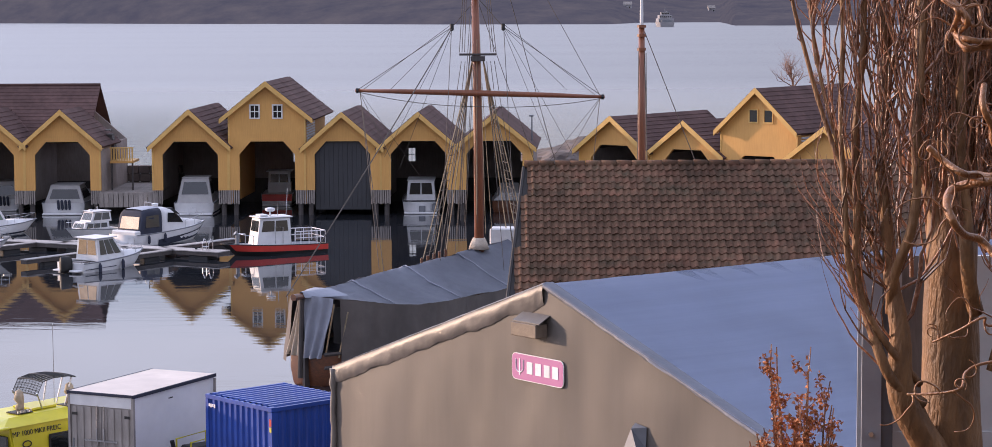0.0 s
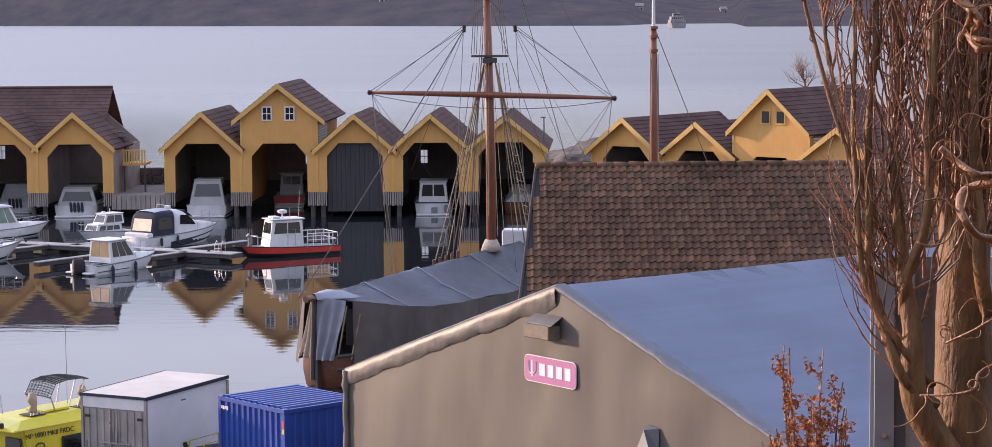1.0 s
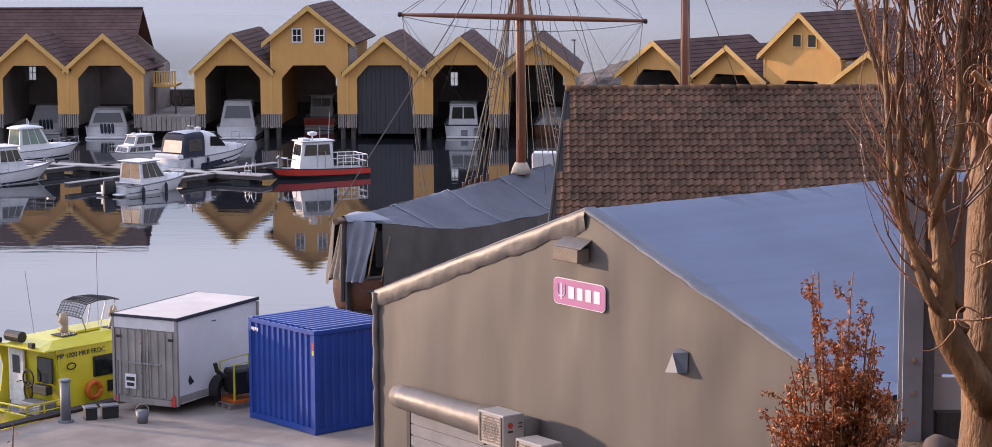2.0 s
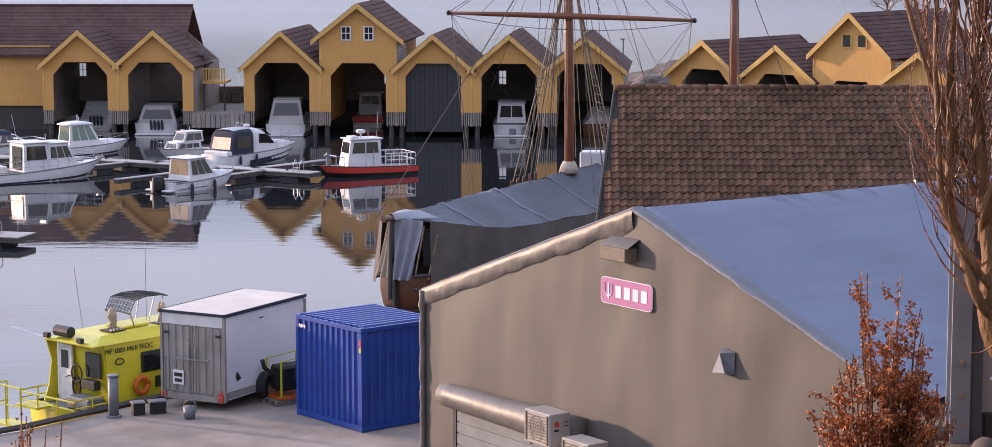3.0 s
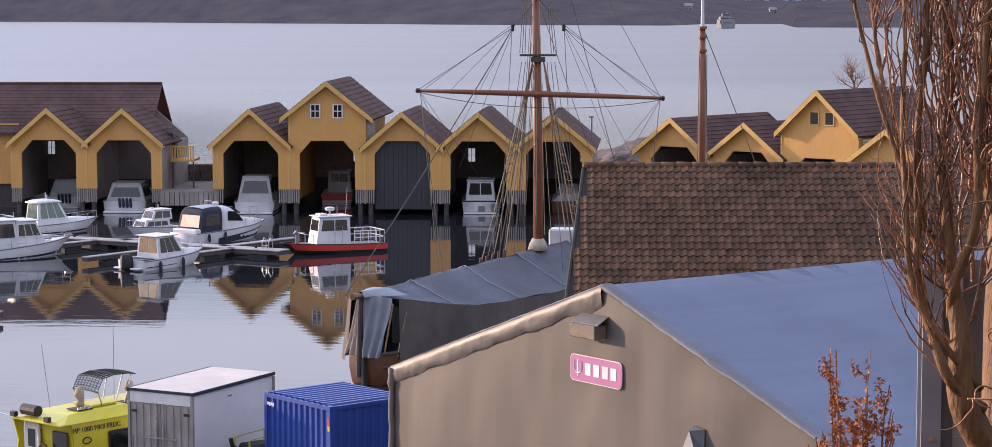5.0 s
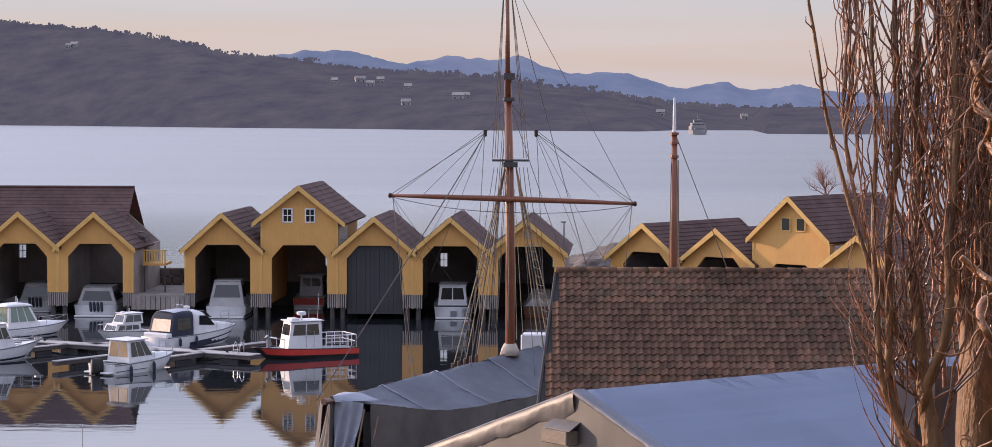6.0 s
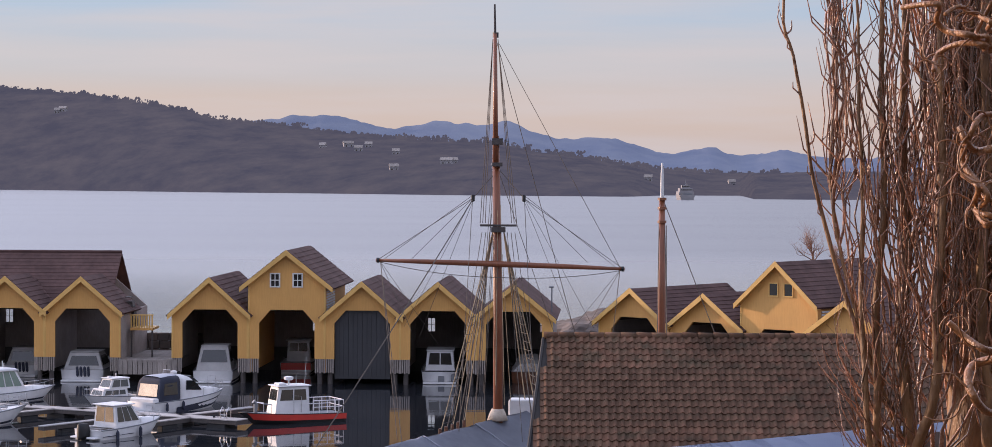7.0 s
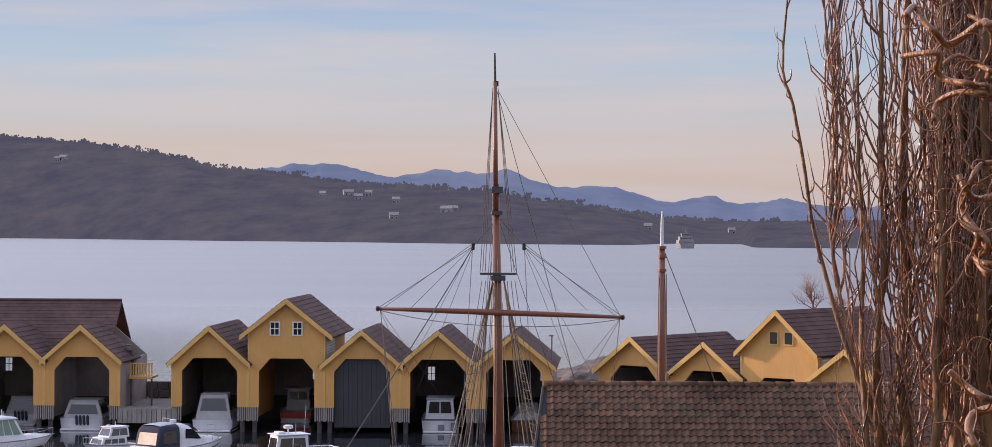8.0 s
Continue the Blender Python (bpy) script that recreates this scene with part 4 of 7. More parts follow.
    part("side_skirt", boxed(0.0, 0.05, -1.35, -0.1, 0.3, z0 + 0.02), M_BOXWHITE, t)
    part("side_hatch", slabbed([(0.018, -0.55, 0.98), (0.018, -0.73, 0.78), (0.018, -0.55, 0.72), (0.018, -0.48, 0.85)], (0.01, 0, 0)), M_BLACK, t)
    for i in range(4):
        part("top_mark", boxed(0.018, 0.028, -1.62 - 0.05 * i, -1.59 - 0.05 * i, 2.2, 2.23), M_BLACK, t)
    part("chassis", boxed(0.25, Wd - 0.25, -Ln - 0.1, -0.1, 0.24, z0 - 0.002), M_BLACK, t)
    for y in (-1.75,):
        for x in (-0.13, Wd + 0.13):
            ty = part("tyre", tubed([(x - 0.1, y, 0.33), (x - 0.07, y, 0.33), (x + 0.07, y, 0.33), (x + 0.1, y, 0.33)], [0.30, 0.35, 0.35, 0.30], 20), M_BLACK, t, smooth=True)
            part("axle_stub", tubed([(x, y, 0.33), (Wd / 2, y, 0.33)], 0.05, 8), M_BLACK, t)
            part("rim", tubed([(x - 0.115, y, 0.33), (x + 0.115, y, 0.33)], 0.19, 16), M_STEEL, ty)
            part("mudguard", loft(bmesh.new(), [[(x - 0.14, y + 0.43 * math.cos(radians(q)), 0.36 + 0.43 * math.sin(radians(q))), (x + 0.14, y + 0.43 * math.cos(radians(q)), 0.36 + 0.43 * math.sin(radians(q)))] for q in range(-5, 186, 19)]), M_BLACK, t, "black plastic mudguard", smooth=True)
    part("drawbar", tubed([(Wd / 2, -Ln + 0.2, 0.42), (Wd / 2, -Ln - 1.3, 0.42)], 0.06, 8), M_GREYSTEEL, t)
    part("jockey_wheel", tubed([(Wd / 2, -Ln - 1.1, 0.0), (Wd / 2, -Ln - 1.1, 0.6)], 0.04, 8), M_GREYSTEEL, t)
    part("prop_stand", tubed([(1.0 + 0.75, 0.2, 0.0), (1.0 + 0.75, 0.16, 1.35)], 0.022, 6), M_GREYSTEEL, t)


trailer()


def quay_things():
    m = thing("machine", pose(-7.72, 57.05, 1.0, 0, 0, 40), "black and yellow engine unit standing on a pallet", "machine")
    part("block", boxed(-0.4, 0.4, -0.3, 0.3, 0.35, 1.0, bevel=0.06), M_BLACK, m)
    part("guard_frame", tubed([(-0.45, -0.35, 0.16), (-0.45, -0.35, 1.15), (0.45, -0.35, 1.25), (0.45, -0.35, 0.16)], 0.03, 6), M_HIVIS, m)
    part("guard_frame", tubed([(-0.45, 0.35, 0.16), (-0.45, 0.35, 1.15), (0.45, 0.35, 1.25), (0.45, 0.35, 0.16)], 0.03, 6), M_HIVIS, m)
    part("base_frame", boxed(-0.5, 0.5, -0.4, 0.4, 0.155, 0.23), M_ORANGE, m)
    part("hose", tubed([(0.2 + 0.28 * math.cos(a), -0.4, 0.8 + 0.28 * math.sin(a)) for a in steps(0, 5.5, 14)], 0.035, 6), M_BLACK, m)
    part("exhaust", tubed([(-0.5, 0, 0.8), (-0.75, 0, 1.0), (-0.8, 0, 1.2)], 0.06, 8), M_BLACK, m)
    p = thing("pallet", pose(-7.72, 57.05, 1.0, 0, 0, 40), "wooden pallet under the engine unit", "pallet")
    for i in range(5):
        part("deck_board", boxed(-0.6, 0.6, -0.4 + i * 0.17, -0.28 + i * 0.17, 0.12, 0.145), M_GREYWOOD, p)
    for y in (-0.35, -0.05, 0.25):
        part("bearer", boxed(-0.6, 0.6, y, y + 0.1, 0.0, 0.118), M_GREYWOOD, p)
    b = thing("bollard", pose(-11.9, 55.0, 1.0), "grey steel bollard on the quay edge", "bollard")
    part("post", tubed([(0, 0, 0), (0, 0, 1.05)], 0.13, 14), M_GREYSTEEL, b, smooth=True)
    part("cap", tubed([(0, 0, 1.052), (0, 0, 1.09), (0, 0, 1.11)], [0.15, 0.15, 0.08], 14), M_GREYSTEEL, b)
    part("collar", tubed([(0, 0, 0.0), (0, 0, 0.06)], 0.2, 14), M_GREYSTEEL, b)
    for x, y, w in ((-11.35, 55.35, 0.3), (-10.9, 55.55, 0.4)):
        c = thing("crate", pose(x, y, 1.0, 0, 0, 25), "small dark crate on the quay", "crate", "crates on the quay")
        part("box", boxed(-w / 2, w / 2, -0.15, 0.15, 0, 0.3, bevel=0.02), M_BLACK, c)
        part("lid", boxed(-w / 2 - 0.02, w / 2 + 0.02, -0.17, 0.17, 0.302, 0.34), M_GREYSTEEL, c)
    k = thing("quay_kerb", pose(0, 0, 0), "dark timber kerb along the quay edge", "kerb")
    part("beam", tubed([(-16.1, 51.2, 1.06), (-13.8, 53.4, 1.1), (-11.25, 57.0, 1.1), (-1.5, 67.5, 1.1)], 0.075, 4), M_DARKWOOD, k)
    w = thing("water_bucket", pose(-9.95, 54.9, 1.0), "grey metal bucket by the trailer", "bucket")
    part("pail", tubed([(0, 0, 0), (0, 0, 0.32)], [0.13, 0.17], 14), M_GREYSTEEL, w, smooth=True)
    part("bail", tubed([(0.17 * math.cos(a), 0, 0.32 + 0.16 * math.sin(a)) for a in steps(0, math.pi, 9)], 0.008, 5), M_STEEL, w)


quay_things()


# ---------- boats ----------
def hull_sections(L, B, fs, fb, rake=0.17, n=17, draft=0.35):
    out = []
    for i in range(n):
        s = i / (n - 1)
        k = max(0.0, (s - 0.42) / 0.58)
        w = B / 2 * (1 - k ** 2.9) * (0.93 + 0.07 * min(1, s * 4)) + 0.015
        top = fs + (fb - fs) * s ** 1.8
        wl = w * (1 - 0.6 * k)
        keel = -draft * (1 - k ** 3) - 0.05
        xt, xw = L * s, L * s * (1 - rake * k * k)
        out.append([(xt, w, top), (xt * 0.5 + xw * 0.5, w * 0.97 - 0.04 * k * B / 2, top * 0.55), (xw, wl * 0.9, 0.05), (xw * 0.97, wl * 0.5, keel * 0.7), (xw * 0.96, 0, keel),
                    (xw * 0.97, -wl * 0.5, keel * 0.7), (xw, -wl * 0.9, 0.05), (xt * 0.5 + xw * 0.5, -w * 0.97 + 0.04 * k * B / 2, top * 0.55), (xt, -w, top)])
    return out


def make_hull(t, L, B, fs, fb, material, stripe=None, deck=None, rub=None, cockpit=False, boot=None):
    sec = hull_sections(L, B, fs, fb)
    bm = loft(bmesh.new(), sec)
    bm.faces.new([v for v in bm.verts[:9]])
    part("hull", bm, material, t, smooth=True)
    cut = 7 if cockpit else 0
    dk = [[(s[0][0], s[0][1] - 0.03, s[0][2] - 0.05), (s[-1][0], s[-1][1] + 0.03, s[-1][2] - 0.05)] for s in sec[cut:]]
    part("deck", loft(bmesh.new(), dk), deck or material, t)
    if cockpit:
        so = [[(s[0][0], s[0][1] * 0.86, 0.25), (s[-1][0], s[-1][1] * 0.86, 0.25)] for s in sec[:cut + 1]]
        part("cockpit_sole", loft(bmesh.new(), so), M_GREYWOOD, t)
        for k in (0, -1):
            part("coaming", loft(bmesh.new(), [[(s[k][0], s[k][1] * 0.86, 0.25), (s[k][0], s[k][1] * 0.86, s[k][2] + 0.02), (s[k][0], s[k][1], s[k][2] + 0.01)] for s in sec[:cut + 1]]), material, t)
        part("transom", slabbed([(0.02, sec[0][0][1] * 0.86, 0.25), (0.02, -sec[0][0][1] * 0.86, 0.25), (0.02, -sec[0][0][1] * 0.86, sec[0][0][2]), (0.02, sec[0][0][1] * 0.86, sec[0][0][2])], (0.12, 0, 0)), material, t)
    for k in (0, -1):
        part("gunwale", tubed([s[k] for s in sec], 0.04, 6), rub or M_GREYSTEEL, t, smooth=True)
    for k, q in ((1, 2), (7, 6)):
        sg = 1 if k == 1 else -1
        wlp = [[Vector(s[q]).lerp(Vector(s[k]), f) + Vector((0, 0.012 * sg, 0)) for f in (0.45, 0.7)] for s in sec[:-1]]
        part("boot_stripe", loft(bmesh.new(), wlp), boot or M_NAVY, t, smooth=True)
    if stripe:
        for k, q in ((0, 1), (8, 7)):
            sg = 1 if k == 0 else -1
            a = [[Vector(s[k]).lerp(Vector(s[q]), 0.35) + Vector((0, 0.03 * sg, 0)), Vector(s[q]).lerp(Vector(s[q + sg]), 0.15) + Vector((0, 0.035 * sg, 0))] for s in sec[:-1]]
            part("stripe", loft(bmesh.new(), a), stripe, t, smooth=True)
    return sec


def cabin(t, x0, x1, w0, z0, z1, rf=0.4, rb=0.1, inset=0.12, material=M_WHITE, front=2, side=2, back=0, glass=M_GLASS, backglass=None, roof=0.12, roof_mat=None, v=(0.3, 0.9), name="cabin"):
    """A wheelhouse: x0 aft, x1 fore, with raked faces, panes and a roof sheet."""
    lo = [Vector(p) for p in ((x0, -w0, z0), (x1, -w0 * 0.94, z0), (x1, w0 * 0.94, z0), (x0, w0, z0))]
    hi = [Vector(p) for p in ((x0 + rb, -w0 + inset, z1), (x1 - rf, -w0 * 0.94 + inset, z1), (x1 - rf, w0 * 0.94 - inset, z1), (x0 + rb, w0 - inset, z1))]
    bm = loft(bmesh.new(), [lo, hi], closed=True, ends=True)
    bmesh.ops.bevel(bm, geom=bm.edges[:], offset=0.03, segments=2, affect='EDGES')
    c = part(name, bm, material, t)
    mid = sum(lo + hi, Vector()) / 8

    def panes(i, n, gl):
        j = (i + 1) % 4
        for k in range(n):
            u0, u1 = 0.07 + k * 0.86 / n + 0.02, 0.07 + (k + 1) * 0.86 / n - 0.02
            q = []
            for u, vv in ((u0, v[0]), (u1, v[0]), (u1 - (0.02 if k == n - 1 else 0), v[1]), (u0 + (0.02 if k == 0 else 0), v[1])):
                q.append(lo[i].lerp(lo[j], u).lerp(hi[i].lerp(hi[j], u), vv))
            nrm = (q[1] - q[0]).cross(q[3] - q[0]).normalized()
            if nrm.dot(q[0] - mid) < 0:
                nrm = -nrm
            part("window", slabbed([p + nrm * 0.006 for p in q], nrm * 0.015), gl, c)
    panes(0, side, glass)
    panes(2, side, glass)
    if front:
        panes(1, front, glass)
    if back:
        panes(3, back, backglass or glass)
    if roof:
        bm = boxed(x0 + rb - roof, x1 - rf + roof, -w0 + inset - roof * 0.6, w0 - inset + roof * 0.6, z1 + 0.002, z1 + 0.07, bevel=0.03)
        part("roof", bm, roof_mat or material, t)
    return c


def rail(t, pts, h, posts=True, material=M_STEEL, r=0.018, mid=False, name="rail"):
    top = [Vector(p) + Vector((0, 0, h)) for p in pts]
    part(name, tubed(top, r, 5), material, t)
    if mid:
        part(name, tubed([Vector(p) + Vector((0, 0, h * 0.5)) for p in pts], r * 0.8, 5), material, t)
    if posts:
        for p, q in zip(pts, top):
            part("stanchion", tubed([p, q], r * 0.85, 5), material, t)


def outboard(t, y=0.0, x=-0.25, z=0.45, s=1.0):
    o = part("outboard", loft(bmesh.new(), [[(x + dx * s, y + dy * s * k, z + zz * s) for dx, dy in ((-0.3, -0.12), (-0.34, 0.0), (-0.3, 0.12), (0.1, 0.16), (0.14, 0), (0.1, -0.16))] for zz, k in ((0.0, 0.7), (0.12, 1.0), (0.4, 1.05), (0.55, 0.75), (0.6, 0.3))], closed=True, ends=True), M_BLACK, t, "black outboard engine", smooth=True)
    part("engine_leg", tubed([(x - 0.1 * s, y, z), (x - 0.12 * s, y, z - 0.9 * s)], [0.1 * s, 0.06 * s], 8), M_BLACK, o)


def new_boat(name, x, y, head, label, cat="motorboat", size=1.0):
    return thing(name, pose(x, y, -0.24 * size, 0, 0, head) @ Matrix.Diagonal((size, size, size, 1)), label, cat)


def fenders(t, sec, idx, side):
    for i in idx:
        p = Vector(sec[i][0 if side > 0 else 8])
        part("fender", tubed([p + Vector((0, 0.12 * side, -0.05)), p + Vector((0, 0.14 * side, -0.2)), p + Vector((0, 0.14 * side, -0.6)), p + Vector((0, 0.12 * side, -0.68))], [0.03, 0.1, 0.1, 0.03], 8), M_NAVY, t)


def dome(t, name, stations, material, label="", power=0.5):
    """A rounded superstructure skinned over stations of place, half width, foot and top."""
    rows = []
    for x, w, z0, z1, *lean in stations:
        r = []
        for i in range(15):
            a = math.pi * i / 14
            c, q = math.cos(a), abs(math.sin(a))
            r.append((x + (lean[0] if lean else 0.0) * q ** power, w * math.copysign(abs(c) ** power, c), z0 + (z1 - z0) * q ** power))
        rows.append(r)
    return part(name, loft(bmesh.new(), rows, ends=True), material, t, label, smooth=True)


def outboard_cuddy():
    t = new_boat("motorboat", -21.5, 112.3, 55, "small white cuddy boat with a black outboard engine", "motorboat", 0.86)
    sec = make_hull(t, 6.0, 2.35, 0.80, 1.16, M_WHITE, cockpit=True, boot=M_WHITE)
    part("foredeck", loft(bmesh.new(), [[(x, -w, z), (x, -w * 0.7, z + h), (x, w * 0.7, z + h), (x, w, z)] for x, w, z, h in ((3.2, 1.0, 0.85, 0.34), (4.4, 0.82, 0.92, 0.3), (5.3, 0.45, 1.0, 0.14), (5.8, 0.1, 1.07, 0.02))], ends=True), M_WHITE, t, smooth=True)
    cabin(t, 1.35, 3.75, 0.95, 0.8, 2.12, rf=0.95, rb=0.05, inset=0.14, front=2, side=3, back=2, glass=M_GLASS, backglass=M_GLARE, v=(0.28, 0.93), roof=0.18)
    rail(t, [(x, s, z) for x, s, z in ((3.4, -0.95, 1.0), (4.6, -0.8, 1.05), (5.5, -0.4, 1.1), (5.95, 0, 1.12), (5.5, 0.4, 1.1), (4.6, 0.8, 1.05), (3.4, 0.95, 1.0))], 0.32)
    part("swim_platform", boxed(-0.5, 0.0, -1.0, -0.35, 0.32, 0.42, bevel=0.03), M_WHITE, t)
    part("swim_platform", boxed(-0.5, 0.0, 0.35, 1.0, 0.32, 0.42, bevel=0.03), M_WHITE, t)
    outboard(t, 0.0, -0.25, 0.28, 1.55)
    rail(t, [(0.1, -0.9, 0.75), (0.1, -0.9, 0.75), (0.1, 0.9, 0.75)], 0.3)
    part("stripe_line", tubed([(0.1, -1.13, 0.42), (2.5, -1.16, 0.46), (4.6, -0.8, 0.6)], 0.02, 4), M_NAVY, t)
    fenders(t, sec, (3, 8), -1)


def canopy_cruiser():
    t = new_boat("cabin_cruiser", -20.9, 124.7, 54, "white cabin cruiser with a navy canvas camper canopy", "cabin cruiser", 0.8)
    sec = make_hull(t, 8.3, 2.85, 1.05, 1.5, M_WHITE, boot=M_WHITE)
    flash = [[Vector(q[7]).lerp(Vector(q[8]), 0.6 * (i / 11)) + Vector((0, -0.025, 0)), Vector(q[7]).lerp(Vector(q[6]), 0.75 - 0.45 * (i / 11)) + Vector((0, -0.04, 0))] for i, q in enumerate(sec[4:16])]
    part("hull_patch", loft(bmesh.new(), flash), M_NAVY, t, "navy blue hull flash", smooth=True)
    part("swim_platform", boxed(-0.75, 0.0, -1.2, 1.2, 0.3, 0.42, bevel=0.04), M_WHITE, t)
    house = dome(t, "superstructure", ((2.6, 1.22, 1.05, 2.76), (3.4, 1.22, 1.08, 2.80), (4.0, 1.18, 1.1, 2.62), (4.8, 1.08, 1.15, 2.05), (5.5, 0.95, 1.2, 1.82), (6.7, 0.66, 1.32, 1.68), (7.7, 0.25, 1.45, 1.5)), M_WHITE, "rounded white hardtop and coachroof")
    for s in (-1, 1):
        part("side_window", slabbed([(3.2, s * 1.225, 1.75), (4.9, s * 1.09, 1.62), (4.45, s * 1.10, 2.08), (3.95, s * 1.15, 2.36), (3.25, s * 1.20, 2.42)], (0, s * 0.02, 0)), M_GLASS, house)
    for y0, y1 in ((-0.85, -0.03), (0.03, 0.85)):
        part("windscreen", slabbed([(4.06, y0, 2.66), (4.06, y1, 2.66), (4.84, y1, 2.13), (4.84, y0, 2.13)], (0.02, 0, 0.03)), M_GLASS, house)
    can = dome(t, "camper_canopy", ((0.52, 1.10, 1.0, 2.42, 0.34), (0.60, 1.18, 1.0, 2.62, 0.34), (0.95, 1.22, 1.0, 2.76, 0.2), (1.8, 1.24, 1.0, 2.82), (2.62, 1.24, 1.0, 2.80)), M_NAVY, "navy canvas camper canopy", 0.30)
    part("canopy_window", slabbed([(0.602, -0.92, 1.42), (0.602, 0.92, 1.42), (0.804, 0.86, 2.26), (0.804, -0.86, 2.26)], (-0.012, 0, 0)), M_GLARE, can, "clear canopy window with sunset glare in its colour")
    for s in (-1, 1):
        part("canopy_window", slabbed([(1.0, s * 1.235, 1.5), (2.35, s * 1.255, 1.5), (2.3, s * 1.22, 2.35), (1.1, s * 1.19, 2.30)], (0, s * 0.014, 0)), M_GLASS, can)
    part("canopy_top", loft(bmesh.new(), [[(x, y, z - 0.10 * abs(y) ** 2) for y in steps(-0.9, 0.9, 7)] for x, z in ((1.0, 2.80), (1.7, 2.87), (2.7, 2.88))]), M_COVER_BLUE, can, "pale blue canvas top panel", smooth=True)
    part("aft_seat", boxed(0.05, 0.6, -1.2, 1.2, 0.9, 1.32, bevel=0.08), M_WHITE, t)
    part("radar_mast", tubed([(2.6, -0.5, 2.8), (2.5, -0.3, 3.15), (2.5, 0.3, 3.15), (2.6, 0.5, 2.8)], 0.03, 6), M_STEEL, t)
    part("radar_dome", tubed([(3.2, 0, 2.8), (3.2, 0, 2.86), (3.2, 0, 3.0), (3.2, 0, 3.05)], [0.15, 0.24, 0.24, 0.1], 12), M_WHITE, t)
    part("lantern", tubed([(2.5, 0, 3.15), (2.5, 0, 3.5)], 0.03, 6), M_BLACK, t)
    rail(t, [(x, s, z) for x, s, z in ((5.0, -1.2, 1.25), (6.2, -0.98, 1.36), (7.3, -0.55, 1.46), (8.2, 0, 1.55), (7.3, 0.55, 1.46), (6.2, 0.98, 1.36), (5.0, 1.2, 1.25))], 0.5)
    rail(t, [(-0.6, -1.1, 0.42), (-0.1, -1.2, 0.42)], 0.5)
    fenders(t, sec, (2, 5), -1)


def red_workboat():
    t = new_boat("work_boat", -9.64, 122.2, 208, "red and black workboat with a small white wheelhouse", "workboat", 0.87)
    sec = make_hull(t, 6.7, 2.5, 0.78, 0.98, M_BLACK, deck=M_GREYSTEEL, rub=M_BLACK, boot=M_BLACK)
    for k, sg in ((0, 1), (8, -1)):
        q = 1 if k == 0 else 7
        a = [[Vector(s[k]) + Vector((0, 0.05 * sg, -0.02)), Vector(s[k]).lerp(Vector(s[q]), 1.0) + Vector((0, 0.06 * sg, 0.0))] for s in sec[:16]]
        part("red_side", loft(bmesh.new(), a), M_RED, t, "red painted topside", smooth=True)
    cabin(t, 2.3, 4.6, 0.82, 0.75, 2.5, rf=0.28, rb=0.05, inset=0.1, front=3, side=2, back=1, v=(0.52, 0.9), roof=0.16)
    part("radar_post", tubed([(3.4, 0, 2.55), (3.4, 0, 2.85)], 0.05, 6), M_WHITE, t)
    part("radar_dome", tubed([(3.4, 0, 2.85), (3.4, 0, 2.9), (3.4, 0, 3.05), (3.4, 0, 3.1)], [0.2, 0.3, 0.3, 0.1], 12), M_WHITE, t)
    part("roof_box", boxed(3.7, 4.2, -0.4, 0.4, 2.58, 2.7, bevel=0.02), M_WHITE, t)
    part("whip_aerial", tubed([(2.5, 0.4, 2.55), (2.4, 0.45, 4.3)], 0.014, 4), M_LETTER, t)
    part("lantern", tubed([(2.9, 0.0, 2.55), (2.9, 0, 3.3)], 0.025, 5), M_STEEL, t)
    for s in (-1, 1):
        rail(t, [(x, s * 1.08, 0.8) for x in (0.15, 0.7, 1.25, 1.8, 2.2)], 0.8, mid=True, material=M_LETTER, r=0.03)
    rail(t, [(0.15, y, 0.8) for y in (-1.08, -0.36, 0.36, 1.08)], 0.8, mid=True, material=M_LETTER, r=0.03)
    part("towing_post", tubed([(5.6, 0, 0.8), (5.6, 0, 1.5), (5.75, 0, 1.62)], 0.14, 8), M_GREYSTEEL, t)
    rail(t, [(4.8, -0.7, 0.85), (5.3, -0.6, 0.9), (5.3, 0.6, 0.9), (4.8, 0.7, 0.85)], 0.6, r=0.025)
    part("door_rail", tubed([(2.9, 0.86, 0.9), (2.9, 0.88, 1.9), (3.4, 0.88, 1.95), (3.4, 0.86, 0.9)], 0.02, 5), M_STEEL, t)
    part("seat_back", boxed(3.0, 3.6, -0.3, 0.3, 1.4, 1.75), M_WHITE, t)


def small_fisher():
    t = new_boat("fishing_boat", -22.4, 131.9, 228, "small white cabin boat with a forward wheelhouse", "fishing boat", 0.68)
    make_hull(t, 5.6, 2.3, 0.8, 1.1, M_WHITE, cockpit=True)
    cabin(t, 1.6, 4.4, 0.95, 0.8, 1.55, rf=0.35, rb=0.02, inset=0.1, front=3, side=3, v=(0.3, 0.8), roof=0.0, name="trunk_cabin")
    cabin(t, 1.3, 3.5, 0.85, 1.5, 2.35, rf=0.4, rb=0.05, inset=0.12, front=3, side=2, v=(0.2, 0.88), roof=0.1)
    rail(t, [(x, s, z) for x, s, z in ((3.2, -0.95, 0.95), (4.4, -0.75, 1.02), (5.4, -0.2, 1.1), (5.4, 0.2, 1.1), (4.4, 0.75, 1.02), (3.2, 0.95, 0.95))], 0.5)
    part("lantern", tubed([(2.2, 0, 2.4), (2.2, 0, 2.8)], 0.03, 5), M_WHITE, t)
    part("horn", boxed(2.6, 2.9, -0.3, -0.1, 2.42, 2.55), M_WHITE, t)


